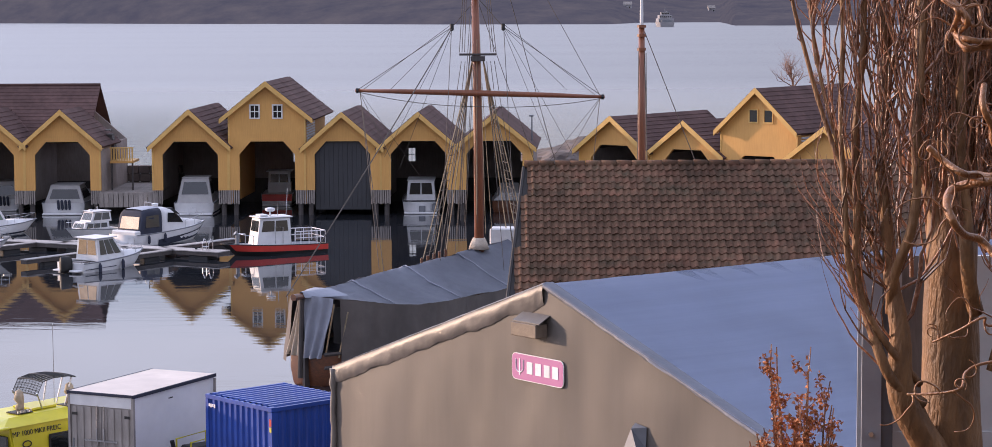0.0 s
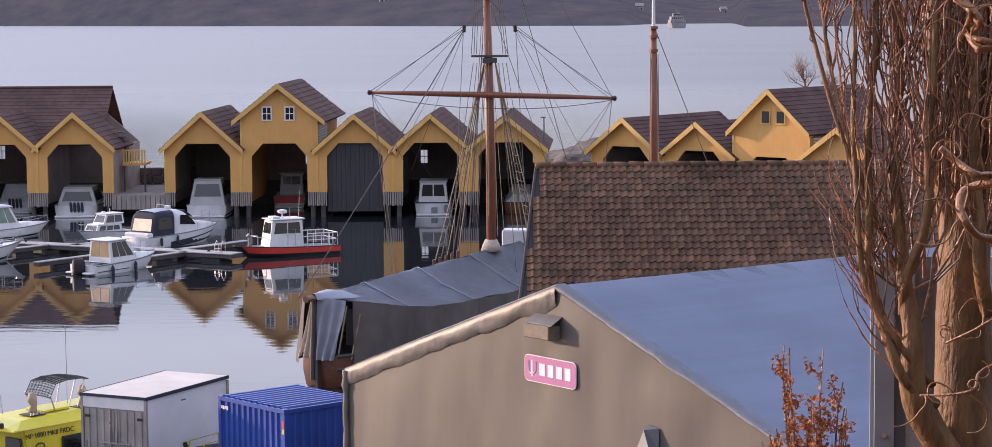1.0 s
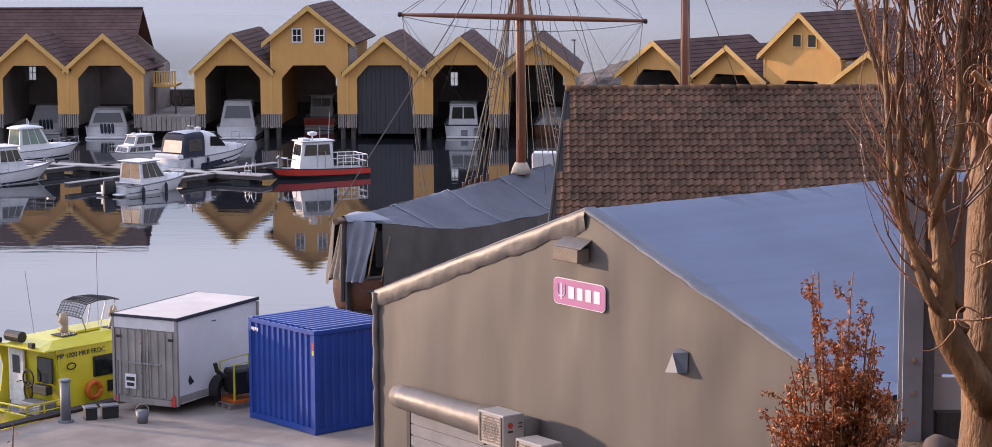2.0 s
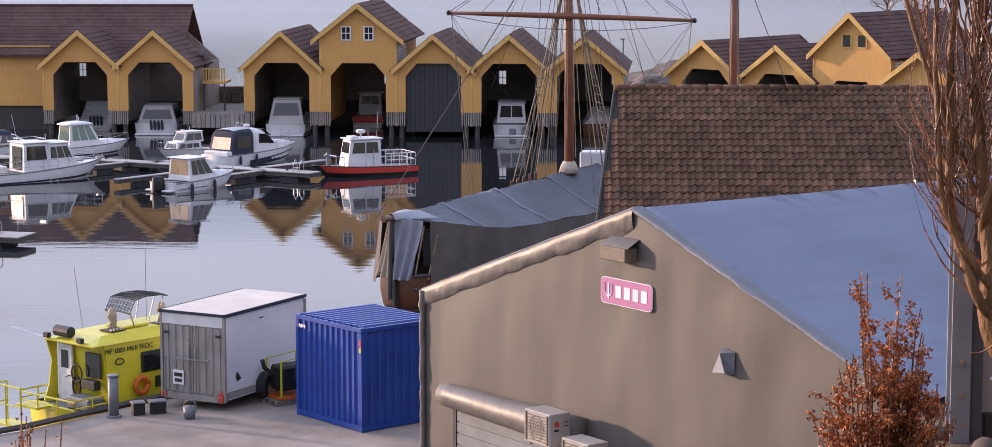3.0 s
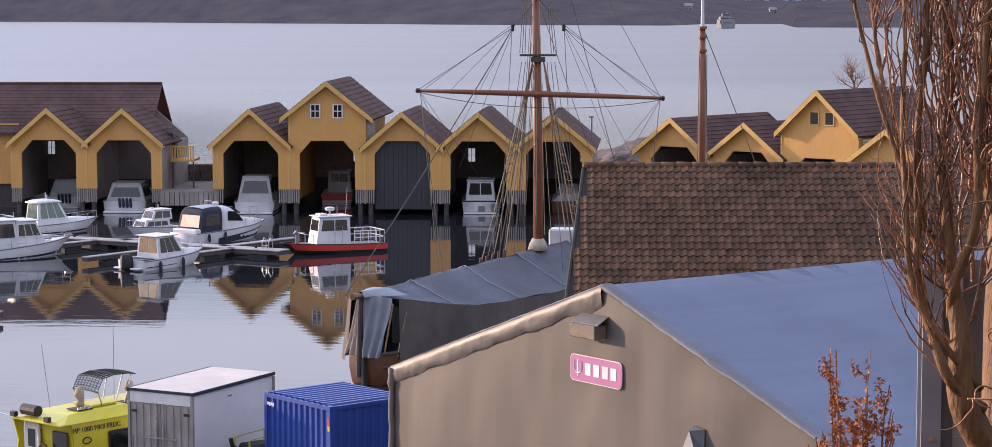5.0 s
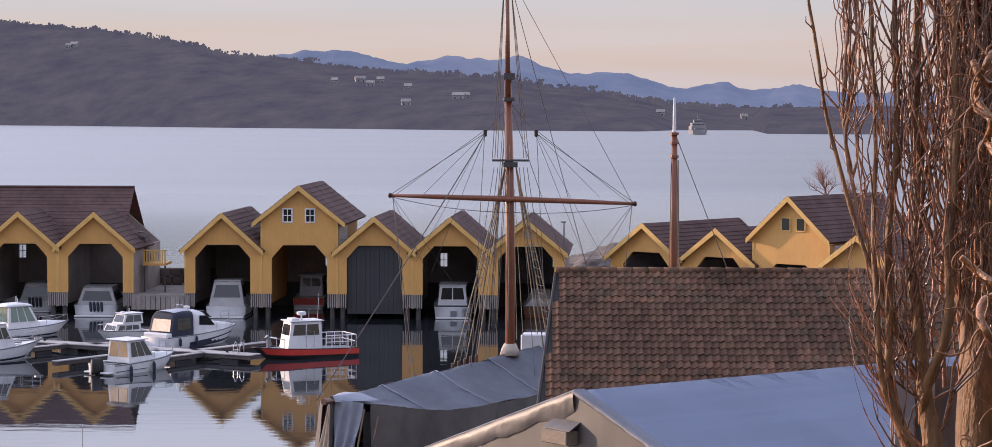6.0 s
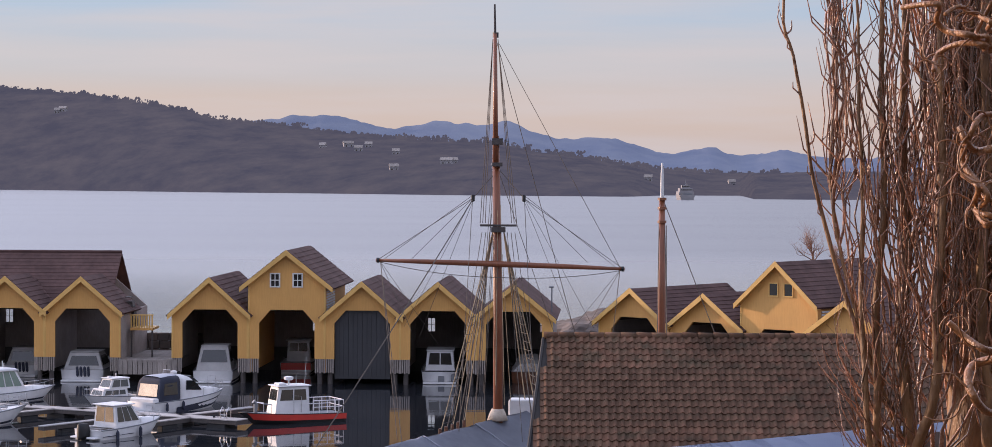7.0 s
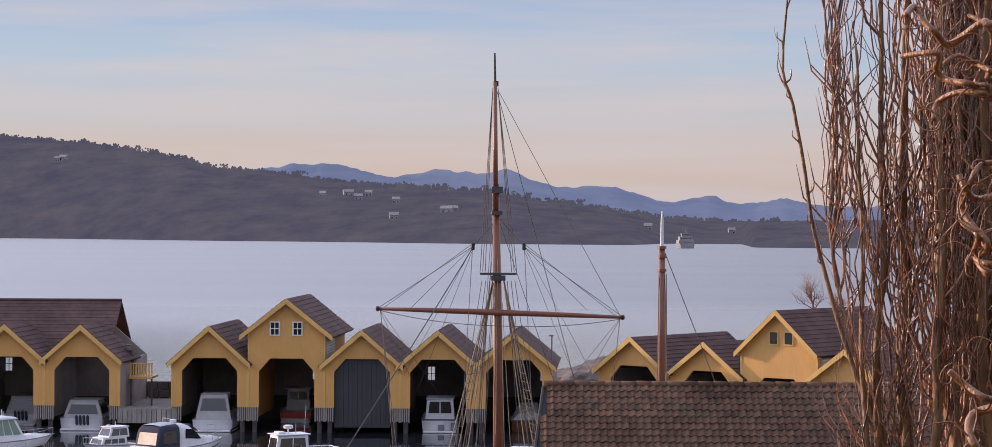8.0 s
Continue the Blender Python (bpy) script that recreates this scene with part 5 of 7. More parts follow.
def pilot_boat():
    t = new_boat("pilot_boat", -31.6, 115.7, 40, "white motorboat with a boxy wheelhouse and steel rails", "motorboat", 0.85)
    make_hull(t, 8.2, 2.8, 0.85, 1.4, M_WHITE, cockpit=True)
    cabin(t, 2.2, 4.0, 1.08, 0.85, 2.65, rf=0.15, rb=0.05, inset=0.06, front=2, side=1, back=0, v=(0.42, 0.9), roof=0.14)
    cabin(t, 3.9, 6.0, 1.05, 1.0, 2.55, rf=0.7, rb=0.0, inset=0.10, front=2, side=3, v=(0.42, 0.88), roof=0.10)
    rail(t, [(x, s, z) for x, s, z in ((5.2, -1.15, 1.15), (6.2, -1.0, 1.25), (7.2, -0.65, 1.35), (8.1, 0, 1.45), (7.2, 0.65, 1.35), (6.2, 1.0, 1.25), (5.2, 1.15, 1.15))], 0.62, mid=True)
    for s in (-1, 1):
        rail(t, [(x, s * 1.3, 0.85) for x in (0.1, 0.8, 1.6, 2.4, 3.4, 4.4)], 0.75, mid=True)
    rail(t, [(0.1, y, 0.85) for y in (-1.3, -0.5, 0.5, 1.3)], 0.75, mid=True)
    part("roof_rack", tubed([(2.4, -0.8, 2.9), (3.8, -0.8, 2.9), (3.8, 0.8, 2.9), (2.4, 0.8, 2.9), (2.4, -0.8, 2.9)], 0.02, 5), M_STEEL, t)
    part("aft_door", boxed(2.17, 2.20, -0.75, 0.55, 1.0, 2.45, bevel=0.01), M_GLASS, t, "dark glazed aft door")
    part("whip_aerial", tubed([(2.6, 0.7, 2.7), (2.3, 0.75, 4.4)], 0.012, 4), M_LETTER, t)
    part("anchor_roller", boxed(7.7, 8.25, -0.08, 0.08, 1.38, 1.48), M_STEEL, t)
    part("fore_hatch", boxed(6.2, 6.7, -0.25, 0.25, 1.26, 1.34, bevel=0.02), M_GREYSTEEL, t)
    part("stern_box", boxed(0.5, 1.3, -0.6, 0.6, 0.85, 1.3, bevel=0.05), M_WHITE, t)
    part("swim_platform", boxed(-0.6, 0, -1.1, 1.1, 0.25, 0.36, bevel=0.03), M_WHITE, t)
    part("lantern", tubed([(4.2, 0, 2.4), (4.2, 0, 3.1)], 0.03, 5), M_STEEL, t)


def hardtop_boat():
    t = new_boat("hardtop_boat", -31.7, 129.6, 42, "white boat with a greenish glass hardtop wheelhouse", "motorboat", 0.74)
    make_hull(t, 7.6, 2.7, 0.95, 1.3, M_WHITE, cockpit=True)
    gg = M_GREENGLASS
    cabin(t, 1.6, 4.6, 1.05, 0.95, 2.75, rf=0.95, rb=0.15, inset=0.22, front=3, side=3, back=2, v=(0.30, 0.96), roof=0.0, glass=gg)
    dome(t, "hardtop", ((1.5, 0.85, 2.70, 2.82), (2.0, 0.96, 2.72, 2.93), (3.0, 0.98, 2.74, 2.97), (3.7, 0.9, 2.72, 2.88), (3.95, 0.7, 2.70, 2.76)), M_WHITE, "rounded white hardtop")
    part("coachroof", loft(bmesh.new(), [[(x, -w, z), (x, -w * 0.75, z + h), (x, w * 0.75, z + h), (x, w, z)] for x, w, z, h in ((4.3, 1.05, 1.0, 0.35), (5.6, 0.85, 1.1, 0.28), (7.2, 0.25, 1.28, 0.03))], ends=True), M_WHITE, t, smooth=True)
    rail(t, [(x, s, z) for x, s, z in ((5.0, -1.05, 1.1), (6.2, -0.8, 1.2), (7.5, 0, 1.35), (6.2, 0.8, 1.2), (5.0, 1.05, 1.1))], 0.45)
    part("lantern", tubed([(3.0, 0, 2.8), (3.0, 0, 3.3)], 0.03, 5), M_WHITE, t)


def bowrider():
    t = new_boat("sports_boat", -36.6, 130.2, 35, "open white sports boat with a raked windscreen", "motorboat", 0.8)
    make_hull(t, 6.8, 2.5, 0.85, 1.1, M_WHITE, cockpit=True)
    cabin(t, 2.0, 4.6, 1.0, 1.0, 1.75, rf=1.1, rb=0.4, inset=0.15, front=2, side=3, v=(0.15, 0.92), roof=0.0, name="windscreen", glass=M_GLASS)
    part("canvas_top", loft(bmesh.new(), [[(x, -w, z - 0.3), (x, -w * 0.8, z), (x, w * 0.8, z), (x, w, z - 0.3)] for x, w, z in ((0.6, 1.0, 1.4), (1.8, 1.0, 2.05), (3.2, 0.9, 2.0))]), M_NAVY, t, smooth=True)
    part("arch", tubed([(1.4, -1.1, 1.0), (1.1, -1.0, 2.1), (1.1, 1.0, 2.1), (1.4, 1.1, 1.0)], 0.04, 6), M_STEEL, t)


def housed_boat(x, y, label, kind, scale=1.0):
    """A boat lying stern out in its boathouse."""
    t = new_boat("cabin_cruiser", x, y, 90, label, "cabin cruiser")
    L, B = 7.5 * scale, 2.75 * scale
    make_hull(t, L, B, 1.0, 1.35, M_WHITE)
    part("swim_platform", boxed(-0.5, 0, -B / 2 + 0.15, B / 2 - 0.15, 0.25, 0.37, bevel=0.03), M_WHITE, t)
    if kind == "canopy":
        cabin(t, 0.4, 2.6, B / 2 - 0.18, 0.95, 2.55, rf=0.1, rb=0.45, inset=0.3, material=M_COVER, front=0, side=1, back=1, v=(0.36, 0.85), roof=0.03, roof_mat=M_COVER, name="camper_canopy")
        part("stern_ladder", tubed([(-0.52, 0.25, 0.2), (-0.52, 0.25, 0.75), (-0.52, -0.25, 0.75), (-0.52, -0.25, 0.2)], 0.02, 5), M_STEEL, t)
    elif kind == "low":
        cabin(t, 0.5, 4.2, B / 2 - 0.15, 0.95, 2.05, rf=1.2, rb=0.3, inset=0.35, material=M_COVER, front=0, side=1, back=1, v=(0.25, 0.8), roof=0.03, roof_mat=M_COVER, name="camper_canopy")
        for i in range(4):
            part("stern_fender", tubed([(-0.08, -0.45 + 0.24 * i, 0.55), (-0.1, -0.45 + 0.24 * i, 0.65), (-0.1, -0.42 + 0.24 * i, 1.15), (-0.08, -0.42 + 0.24 * i, 1.22)], [0.03, 0.09, 0.09, 0.03], 8), M_NAVY, t, "dark fender")
    elif kind == "house":
        cabin(t, 0.7, 4.0, B / 2 - 0.25, 0.95, 2.3, rf=0.5, rb=0.1, inset=0.12, front=2, side=2, back=2, v=(0.35, 0.9), roof=0.12)
        part("stern_rail", tubed([(0.05, -B / 2 + 0.1, 1.05), (0.05, B / 2 - 0.1, 1.05)], 0.05, 6), M_BLACK, t)
        part("transom_box", boxed(-0.2, 0.0, -0.3, 0.1, 0.35, 0.75, bevel=0.02), M_GREYSTEEL, t)
        part("stern_engine", boxed(-0.25, 0, -1.0, -0.75, 0.4, 0.9, bevel=0.05), M_GREYSTEEL, t)
    else:
        part("red_topside", boxed(-0.02, 0.02, -B / 2 + 0.1, B / 2 - 0.1, 0.55, 1.0), M_RED, t)
        cabin(t, 1.8, 3.6, 0.8, 0.95, 2.4, rf=0.2, rb=0.05, inset=0.08, front=2, side=2, back=2, v=(0.5, 0.88), roof=0.25)
    return t


M_COVER_BLUE = mat("faded blue-white canvas", (0.45, 0.47, 0.53), (0.36, 0.38, 0.44), 0.7, scale=3, bump=0.2)
M_GREENGLASS = mat("greenish tinted glass", (0.16, 0.24, 0.19), None, 0.08, scale=0.8, bump=0.0, spec=0.8, grime=0.2)
M_COVER = mat("pale grey canopy cloth", (0.48, 0.47, 0.46), (0.40, 0.39, 0.39), 0.8, scale=2, bump=0.2)
outboard_cuddy()
canopy_cruiser()
red_workboat()
small_fisher()
pilot_boat()
hardtop_boat()
bowrider()
housed_boat(-28.0, 144.2, "white cruiser with dark fenders at its stern in a boathouse", "low", 1.05)
housed_boat(-32.7, 147.5, "white motorboat deep inside a boathouse", "low", 0.9)
housed_boat(-19.45, 143.6, "white cruiser under a pale grey canopy in a boathouse", "canopy", 0.98)
housed_boat(-14.75, 150.2, "red boat with white wheelhouse deep inside a boathouse", "red", 0.8)
housed_boat(-4.85, 143.8, "white cabin boat with twin rear windows in a boathouse", "house", 0.88)
brown = new_boat("rowing_boat", 0.9, 144.5, 90, "brown wooden boat under a pale cover in a boathouse", "boat")
make_hull(brown, 5.5, 2.4, 1.0, 1.2, M_HULLWOOD)
part("cover", loft(bmesh.new(), [[(x, -w, 0.95), (x, -w * 0.5, z), (x, w * 0.5, z), (x, w, 0.95)] for x, w, z in ((0.0, 1.1, 1.5), (2.0, 1.15, 2.0), (4.2, 0.7, 1.6))], ends=True), M_COVER, brown)


# ---------- pontoons ----------
def pontoon(x0, y0, x1, y1, w, label, planks=True):
    d = Vector((x1 - x0, y1 - y0, 0))
    L = d.length
    t = thing("pontoon", pose(x0, y0, 0, 0, 0, math.degrees(math.atan2(d.y, d.x))), label, "pontoon", "floating pontoons")
    part("frame", boxed(0, L, -w / 2, w / 2, 0.20, 0.40), M_DARKWOOD, t)
    part("deck", boxed(0, L, -w / 2 - 0.03, w / 2 + 0.03, 0.404, 0.45), M_PONTOON, t, "pale worn deck planks")
    n = max(1, int(L / 2.5))
    for i in range(n):
        x = L * (i + 0.5) / n
        part("float", boxed(x - 0.6, x + 0.6, -w / 2 + 0.02, w / 2 - 0.02, -0.3, 0.178, bevel=0.04), M_BLACK, t)
    return t


pontoon(-28.5, 124.9, -21.7, 121.6, 1.05, "pale planked floating walkway between the boats")
pontoon(-21.6, 121.5, -14.4, 117.8, 1.05, "pale planked floating walkway between the boats")
pontoon(-25.5, 123.0, -29.8, 117.5, 0.42, "narrow finger pontoon beside a boat")
pontoon(-20.0, 120.4, -24.3, 114.3, 0.4, "narrow finger pontoon beside a boat")
pontoon(-17.3, 119.0, -21.3, 112.9, 0.42, "narrow finger pontoon beside a boat")
pontoon(-24.0, 122.6, -19.8, 128.4, 0.55, "narrow finger pontoon beside a boat")
pontoon(-18.0, 119.8, -14.6, 124.5, 0.55, "narrow finger pontoon beside a boat")
pontoon(-40.0, 127.0, -28.7, 125.0, 1.6, "pale planked floating walkway between the boats")
pontoon(-40.0, 96.5, -23.6, 92.8, 1.6, "dark floating pontoon near the basin's edge")
for x, y in ((-15.3, 118.4), (-25.0, 93.2)):
    t = thing("ladder", pose(x, y, 0.45, 0, 0, -25), "steel swimming ladder on a pontoon", "ladder", "pontoon ladders")
    for dx in (-0.2, 0.2):
        part("side_rail", tubed([(dx, -0.3, -0.6), (dx, -0.3, 0.35), (dx, -0.1, 0.6), (dx, 0.1, 0.45), (dx, 0.1, 0.0)], 0.025, 6), M_STEEL, t)
    for z in (-0.4, -0.1, 0.2):
        part("rung", tubed([(-0.2, -0.3, z), (0.2, -0.3, z)], 0.018, 5), M_STEEL, t)
for x, y in ((-20.9, 121.3), (-27.0, 124.4), (-16.0, 118.7)):
    t = thing("mooring_cleat", pose(x, y, 0.45), "dark mooring cleat with a rope", "cleat", "pontoon cleats")
    part("horn", tubed([(-0.2, 0, 0.1), (0.2, 0, 0.1)], 0.03, 6), M_BLACK, t)
    part("foot", boxed(-0.06, 0.06, -0.05, 0.05, 0, 0.1), M_BLACK, t)


# ---------- the sailing ship ----------
def sailing_ship():
    S = Vector((-6.5, 78.0, 0))
    t = thing("sailing_ship", Matrix.Translation(S), "old wooden sailing ship laid up under grey tarpaulins", "sailing ship")
    F, R = Vector((0.5, 0.866, 0)), Vector((0.866, -0.5, 0))
    Z = Vector((0, 0, 1))

    def at(a, o, z):
        return F * a + R * o + Z * z
    # hull: stern towards the quay corner
    sec = []
    for i in range(17):
        s = i / 16
        a = -0.3 + 21 * s
        w = 2.5 * (0.27 + 0.73 * min(1, s / 0.3) ** 0.6) * (1 - max(0, (s - 0.6) / 0.4) ** 2.2) + 0.03
        top = 1.15 - 0.25 * math.sin(math.pi * s) + 0.85 * s
        sec.append([at(a, w, top), at(a, w * 1.02, top * 0.55), at(a, w * 0.85, 0.1), at(a + 0.3, w * 0.2, -0.8), at(a + 0.3, -w * 0.2, -0.8), at(a, -w * 0.85, 0.1), at(a, -w * 1.02, top * 0.55), at(a, -w, top)])
    bm = loft(bmesh.new(), sec)
    bm.verts.ensure_lookup_table()
    bm.faces.new(bm.verts[:8])
    part("hull", bm, M_HULLWOOD, t, "varnished brown plank hull", smooth=True)
    # deck in black: the shade under the tarpaulin is put into its colour
    part("deck", loft(bmesh.new(), [[s[0] - Z * 0.25, s[7] - Z * 0.25] for s in sec]), M_BLACK, t)
    for k, z in ((0, 0.0), (7, 0.0), (1, 0.05)):
        part("rubbing_strake", tubed([s[k] + Z * z for s in sec], 0.07, 6), M_DARKWOOD, t)
    part("rudder", slabbed([at(-0.55, 0.05, -0.5), at(-0.2, 0.05, -0.5), at(-0.25, 0.05, 1.6), at(-0.5, 0.05, 1.6)], R * -0.1), M_DARKWOOD, t)
    part("stern_post", tubed([at(-0.5, -0.18, 0.3), at(-0.5, -0.06, 3.2)], 0.09, 8), M_DARKWOOD, t)
    part("ridge_boom", tubed([at(-1.1, 0.0, 3.22), at(-0.2, 0.0, 3.2), at(5, 0.0, 3.32), at(12, 0, 3.6)], [0.12, 0.1, 0.1, 0.1], 10), M_HULLWOOD, t, "round boom carrying the tarpaulin")

    # tarpaulin: top sheets from the boom down to the rails, sagging and creased between the seams
    def ridge(a):
        return 3.20 + 0.038 * max(0.0, a)

    def eave(a, sgn):
        return sgn * (0.35 + 0.95 * min(1, max(0, a + 0.1) / 0.9) + 1.1 * min(1, max(0, a - 0.4) / 4.5) ** 0.8), 3.12 - 0.55 * min(1, max(0, a) / 3.6) ** 0.8 - 0.012 * a

    def crease(a, k, q):
        return 0.05 * noise.fractal(Vector((a * 0.8 + k * 1.6, k * 2.2 - a * 0.25, q)), 0.75, 2.3, 4)
    for sgn in (1, -1):
        for a0, a1 in ((-0.35, 2.6), (2.55, 6.2), (6.12, 10.0), (9.95, 15.5)):
            rows = []
            for i in range(25):
                a = a0 + (a1 - a0) * i / 24
                o1, z1 = eave(a, sgn)
                z0 = ridge(a) + (0.03 if a0 in (2.55, 9.95) else 0.0)
                r = []
                for j in range(17):
                    k = j / 16
                    z = z0 + (z1 - z0) * k - 0.09 * math.sin(math.pi * k) * (0.4 + 0.6 * math.sin(math.pi * i / 24)) + crease(a, k, sgn * 3.0 + a0)
                    r.append(at(a, o1 * k, z + 0.10 * (1 - k)))
                rows.append(r)
            bm = loft(bmesh.new(), rows)
            bmesh.ops.solidify(bm, geom=bm.faces[:], thickness=0.02)
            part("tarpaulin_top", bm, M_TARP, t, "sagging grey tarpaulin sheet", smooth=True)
            part("seam", tubed([p + Z * (0.02 + 0.015 * noise.noise(p * 3)) for p in rows[-1]], 0.028, 6), M_TARP, t, "rolled tarpaulin seam", smooth=True)
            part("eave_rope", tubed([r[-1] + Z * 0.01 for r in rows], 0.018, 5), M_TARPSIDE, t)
    # side curtains hanging in folds from the eave
    for a0, a1, sgn in ((0.42, 6.6, 1), (6.62, 15.0, 1), (0.6, 14.0, -1)):
        rows = []
        for i in range(64):
            a = a0 + (a1 - a0) * i / 63
            o1, z1 = eave(a, sgn)
            r = []
            for j in range(10):
                k = j / 9
                fold = (0.13 * noise.fractal(Vector((a * 1.7 + k * 0.5, k * 0.8, 8 + sgn)), 0.8, 2.1, 3) + 0.05 * noise.noise(Vector((a * 5, k, 2)))) * (0.15 + k)
                low = z1 - 0.72
                r.append(at(a - 0.25 * k * (1 - i / 63), o1 + sgn * (fold + 0.04 + 0.12 * k), z1 + 0.01 - k * (low + 0.12 * noise.noise(Vector((a, 0, 3))))))
            rows.append(r)
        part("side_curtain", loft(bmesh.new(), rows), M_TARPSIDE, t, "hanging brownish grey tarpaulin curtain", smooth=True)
    # cloths hanging round the stern with a dark gap between them
    for b0, b1, t0, t1, low in ((-0.95, -0.22, -0.30, -0.12, 1.08), (-0.08, 0.62, 0.02, 1.05, 1.02)):
        rows = []
        for i in range(26):
            f = i / 25
            r = []
            for j in range(14):
                k = j / 13
                o = (t0 + (t1 - t0) * f) * (1 - k) + (b0 + (b1 - b0) * f) * k ** (0.8 if t1 > 0.5 else 1.0)
                top = 3.24 - 0.10 * abs(o)
                drape = (0.10 * math.sin(f * 17 + k * 2) + 0.10 * noise.noise(Vector((o * 4, k * 1.4, 2)))) * (0.25 + 0.75 * k)
                r.append(at(-0.42 + 0.25 * abs(o) - 0.10 * k + drape, o, top + (low - top) * k))
            rows.append(r)
        # left cloth takes a paler canvas, its sunlit look put into the colour
        part("stern_cloth", loft(bmesh.new(), rows), M_TARP if t1 > 0.5 else M_COVER2, t, "loose grey cloth hanging at the stern", smooth=True)
    part("tarpaulin_cap", loft(bmesh.new(), [[at(a, -w, 3.20 + 0.02 * i), at(a, -w * 0.5, 3.36), at(a, w * 0.5, 3.37), at(a, w * 1.6, 3.16)] for i, (a, w) in enumerate(((-0.62, 0.10), (-0.3, 0.2), (0.1, 0.45), (0.7, 0.7)))]), M_TARP, t, "cloth folded over the boom end", smooth=True)
    for p, q in ((at(0.5, 1.2, 2.6), at(0.2, 1.0, 1.0)), (at(0.1, 0.9, 2.9), at(-0.1, 0.6, 0.9)), (at(0.8, 1.3, 1.6), at(1.6, 1.9, 0.9))):
        part("lashing", tubed([p, q], 0.03, 5), M_HEMP, t)
    # black panel added to fill the stern gap with shade
    part("gap_shade_panel", boxed(-0.5, 0.5, -0.05, 0.05, 0, 1.3, m=Matrix.Translation(at(1.4, 0.5, 1.3)) @ pose(0, 0, 0, 0, 0, -30)), M_BLACK, t)
    part("deck_shelter", boxed(-0.75, 0.75, -0.5, 0.5, 0, 1.7, m=Matrix.Translation(at(14.4, -0.2, 2.6)) @ pose(0, 0, 0, 0, 0, -5), bevel=0.05), M_OFFWHITE, t, "white canvas deck shelter")
    # mast, in ship coordinates relative to the stern
    mx, my = 5.82, 10.0
    M = Vector((mx, my, 0))
    part("lower_mast", tubed([M + Vector((0.02, 0, 1.0)), M + Vector((0, 0, 8)), M + Vector((-0.12, 0, 14.9))], [0.20, 0.19, 0.14], 14), M_VARNISH, t, "varnished pine lower mast", smooth=True)
    part("mast_coat", tubed([M + Vector((0, 0, 3.7)), M + Vector((0, 0, 3.95)), M + Vector((0, 0, 4.15))], [0.42, 0.34, 0.24], 14), M_COVER2, t, "pale canvas mast coat", smooth=True)
    part("topmast", tubed([M + Vector((-0.12, -0.22, 13.7)), M + Vector((-0.16, -0.2, 18.9))], [0.115, 0.07], 12), M_VARNISH, t, "varnished topmast", smooth=True)
    part("pole", tubed([M + Vector((-0.16, -0.2, 18.9)), M + Vector((-0.18, -0.2, 20.05))], [0.05, 0.035], 8), M_DARKWOOD, t)
    part("masthead_ring", tubed([M + Vector((-0.14, -0.1, 18.75)), M + Vector((-0.14, -0.1, 18.95))], 0.12, 10), M_BLACK, t)
    part("mast_cap", boxed(-0.26, 0.16, -0.42, 0.2, 14.55, 14.8, m=Matrix.Translation(M)), M_DARKWOOD, t)
    part("mast_cap", boxed(-0.25, 0.15, -0.40, 0.18, 13.7, 13.85, m=Matrix.Translation(M)), M_DARKWOOD, t)
    part("crosstree", boxed(-0.72, 0.72, -0.3, 0.2, 11.34, 11.42, m=Matrix.Translation(M)), M_DARKWOOD, t, "dark timber crosstrees")
    part("trestletree", boxed(-0.28, 0.28, -0.5, 0.4, 11.12, 11.31, m=Matrix.Translation(M)), M_DARKWOOD, t)
    part("yard", tubed([(1.02, my - 0.35, 10.0), (3.0, my - 0.35, 9.95), (mx, my - 0.35, 9.87), (8.7, my - 0.35, 9.78), (10.78, my - 0.35, 9.70)], [0.06, 0.10, 0.125, 0.10, 0.06], 10), M_VARNISH, t, "varnished cross yard", smooth=True)
    for x, z in ((1.1, 10.0), (10.7, 9.7)):
        part("yard_band", tubed([(x - 0.05, my - 0.35, z), (x + 0.05, my - 0.35, z)], 0.1, 8), M_BLACK, t)

    def line(a, b, r=0.016, sag=0.0, m=M_ROPE):
        a, b = Vector(a), Vector(b)
        n = 9 if sag else 2
        part("rope", tubed([a.lerp(b, i / (n - 1)) - Z * sag * 4 * (i / (n - 1)) * (1 - i / (n - 1)) for i in range(n)], r, 4), m, t)
    hi = 12.45
    for s, ex, ez in ((-1, 1.1, 10.02), (1, 10.7, 9.72)):
        bx = mx + s * 1.0
        line((ex, my - 0.35, ez), (bx, my - 0.2, hi), 0.012)
        line((mx + s * 3.5, my - 0.35, 9.95), (bx, my - 0.15, hi), 0.009)
        line((bx, my - 0.2, hi), (mx, my, 13.6), 0.013)
        line((bx + s * 0.02, my, hi), (mx + s * 1.5, my - 3, 2.6), 0.012)
        part("block", boxed(-0.07, 0.07, -0.05, 0.05, -0.14, 0.14, m=Matrix.Translation((bx, my - 0.2, hi)), bevel=0.03), M_BLACK, t)
        line((ex - s * 0.1, my - 0.3, ez), (ex - s * 0.9, my - 2.5, 3.2), 0.013)
        for k in range(3):
            line((mx - 0.15 + s * 0.1, my, 18.7), (mx + s * (0.72 - 0.1 * k), my + 0.1 * k, 11.46), 0.013)
            line((mx + s * (0.35 + 0.15 * k), my + 0.2, 11.1), (mx + s * (1.0 + 0.45 * k), my - 1, 2.75), 0.012)
        for k in range(2):
            line((bx, my - 0.15, hi - 0.1 * k), (mx + s * (3.9 - 0.6 * k), my + 4, 7.1 - 0.5 * k), 0.010)
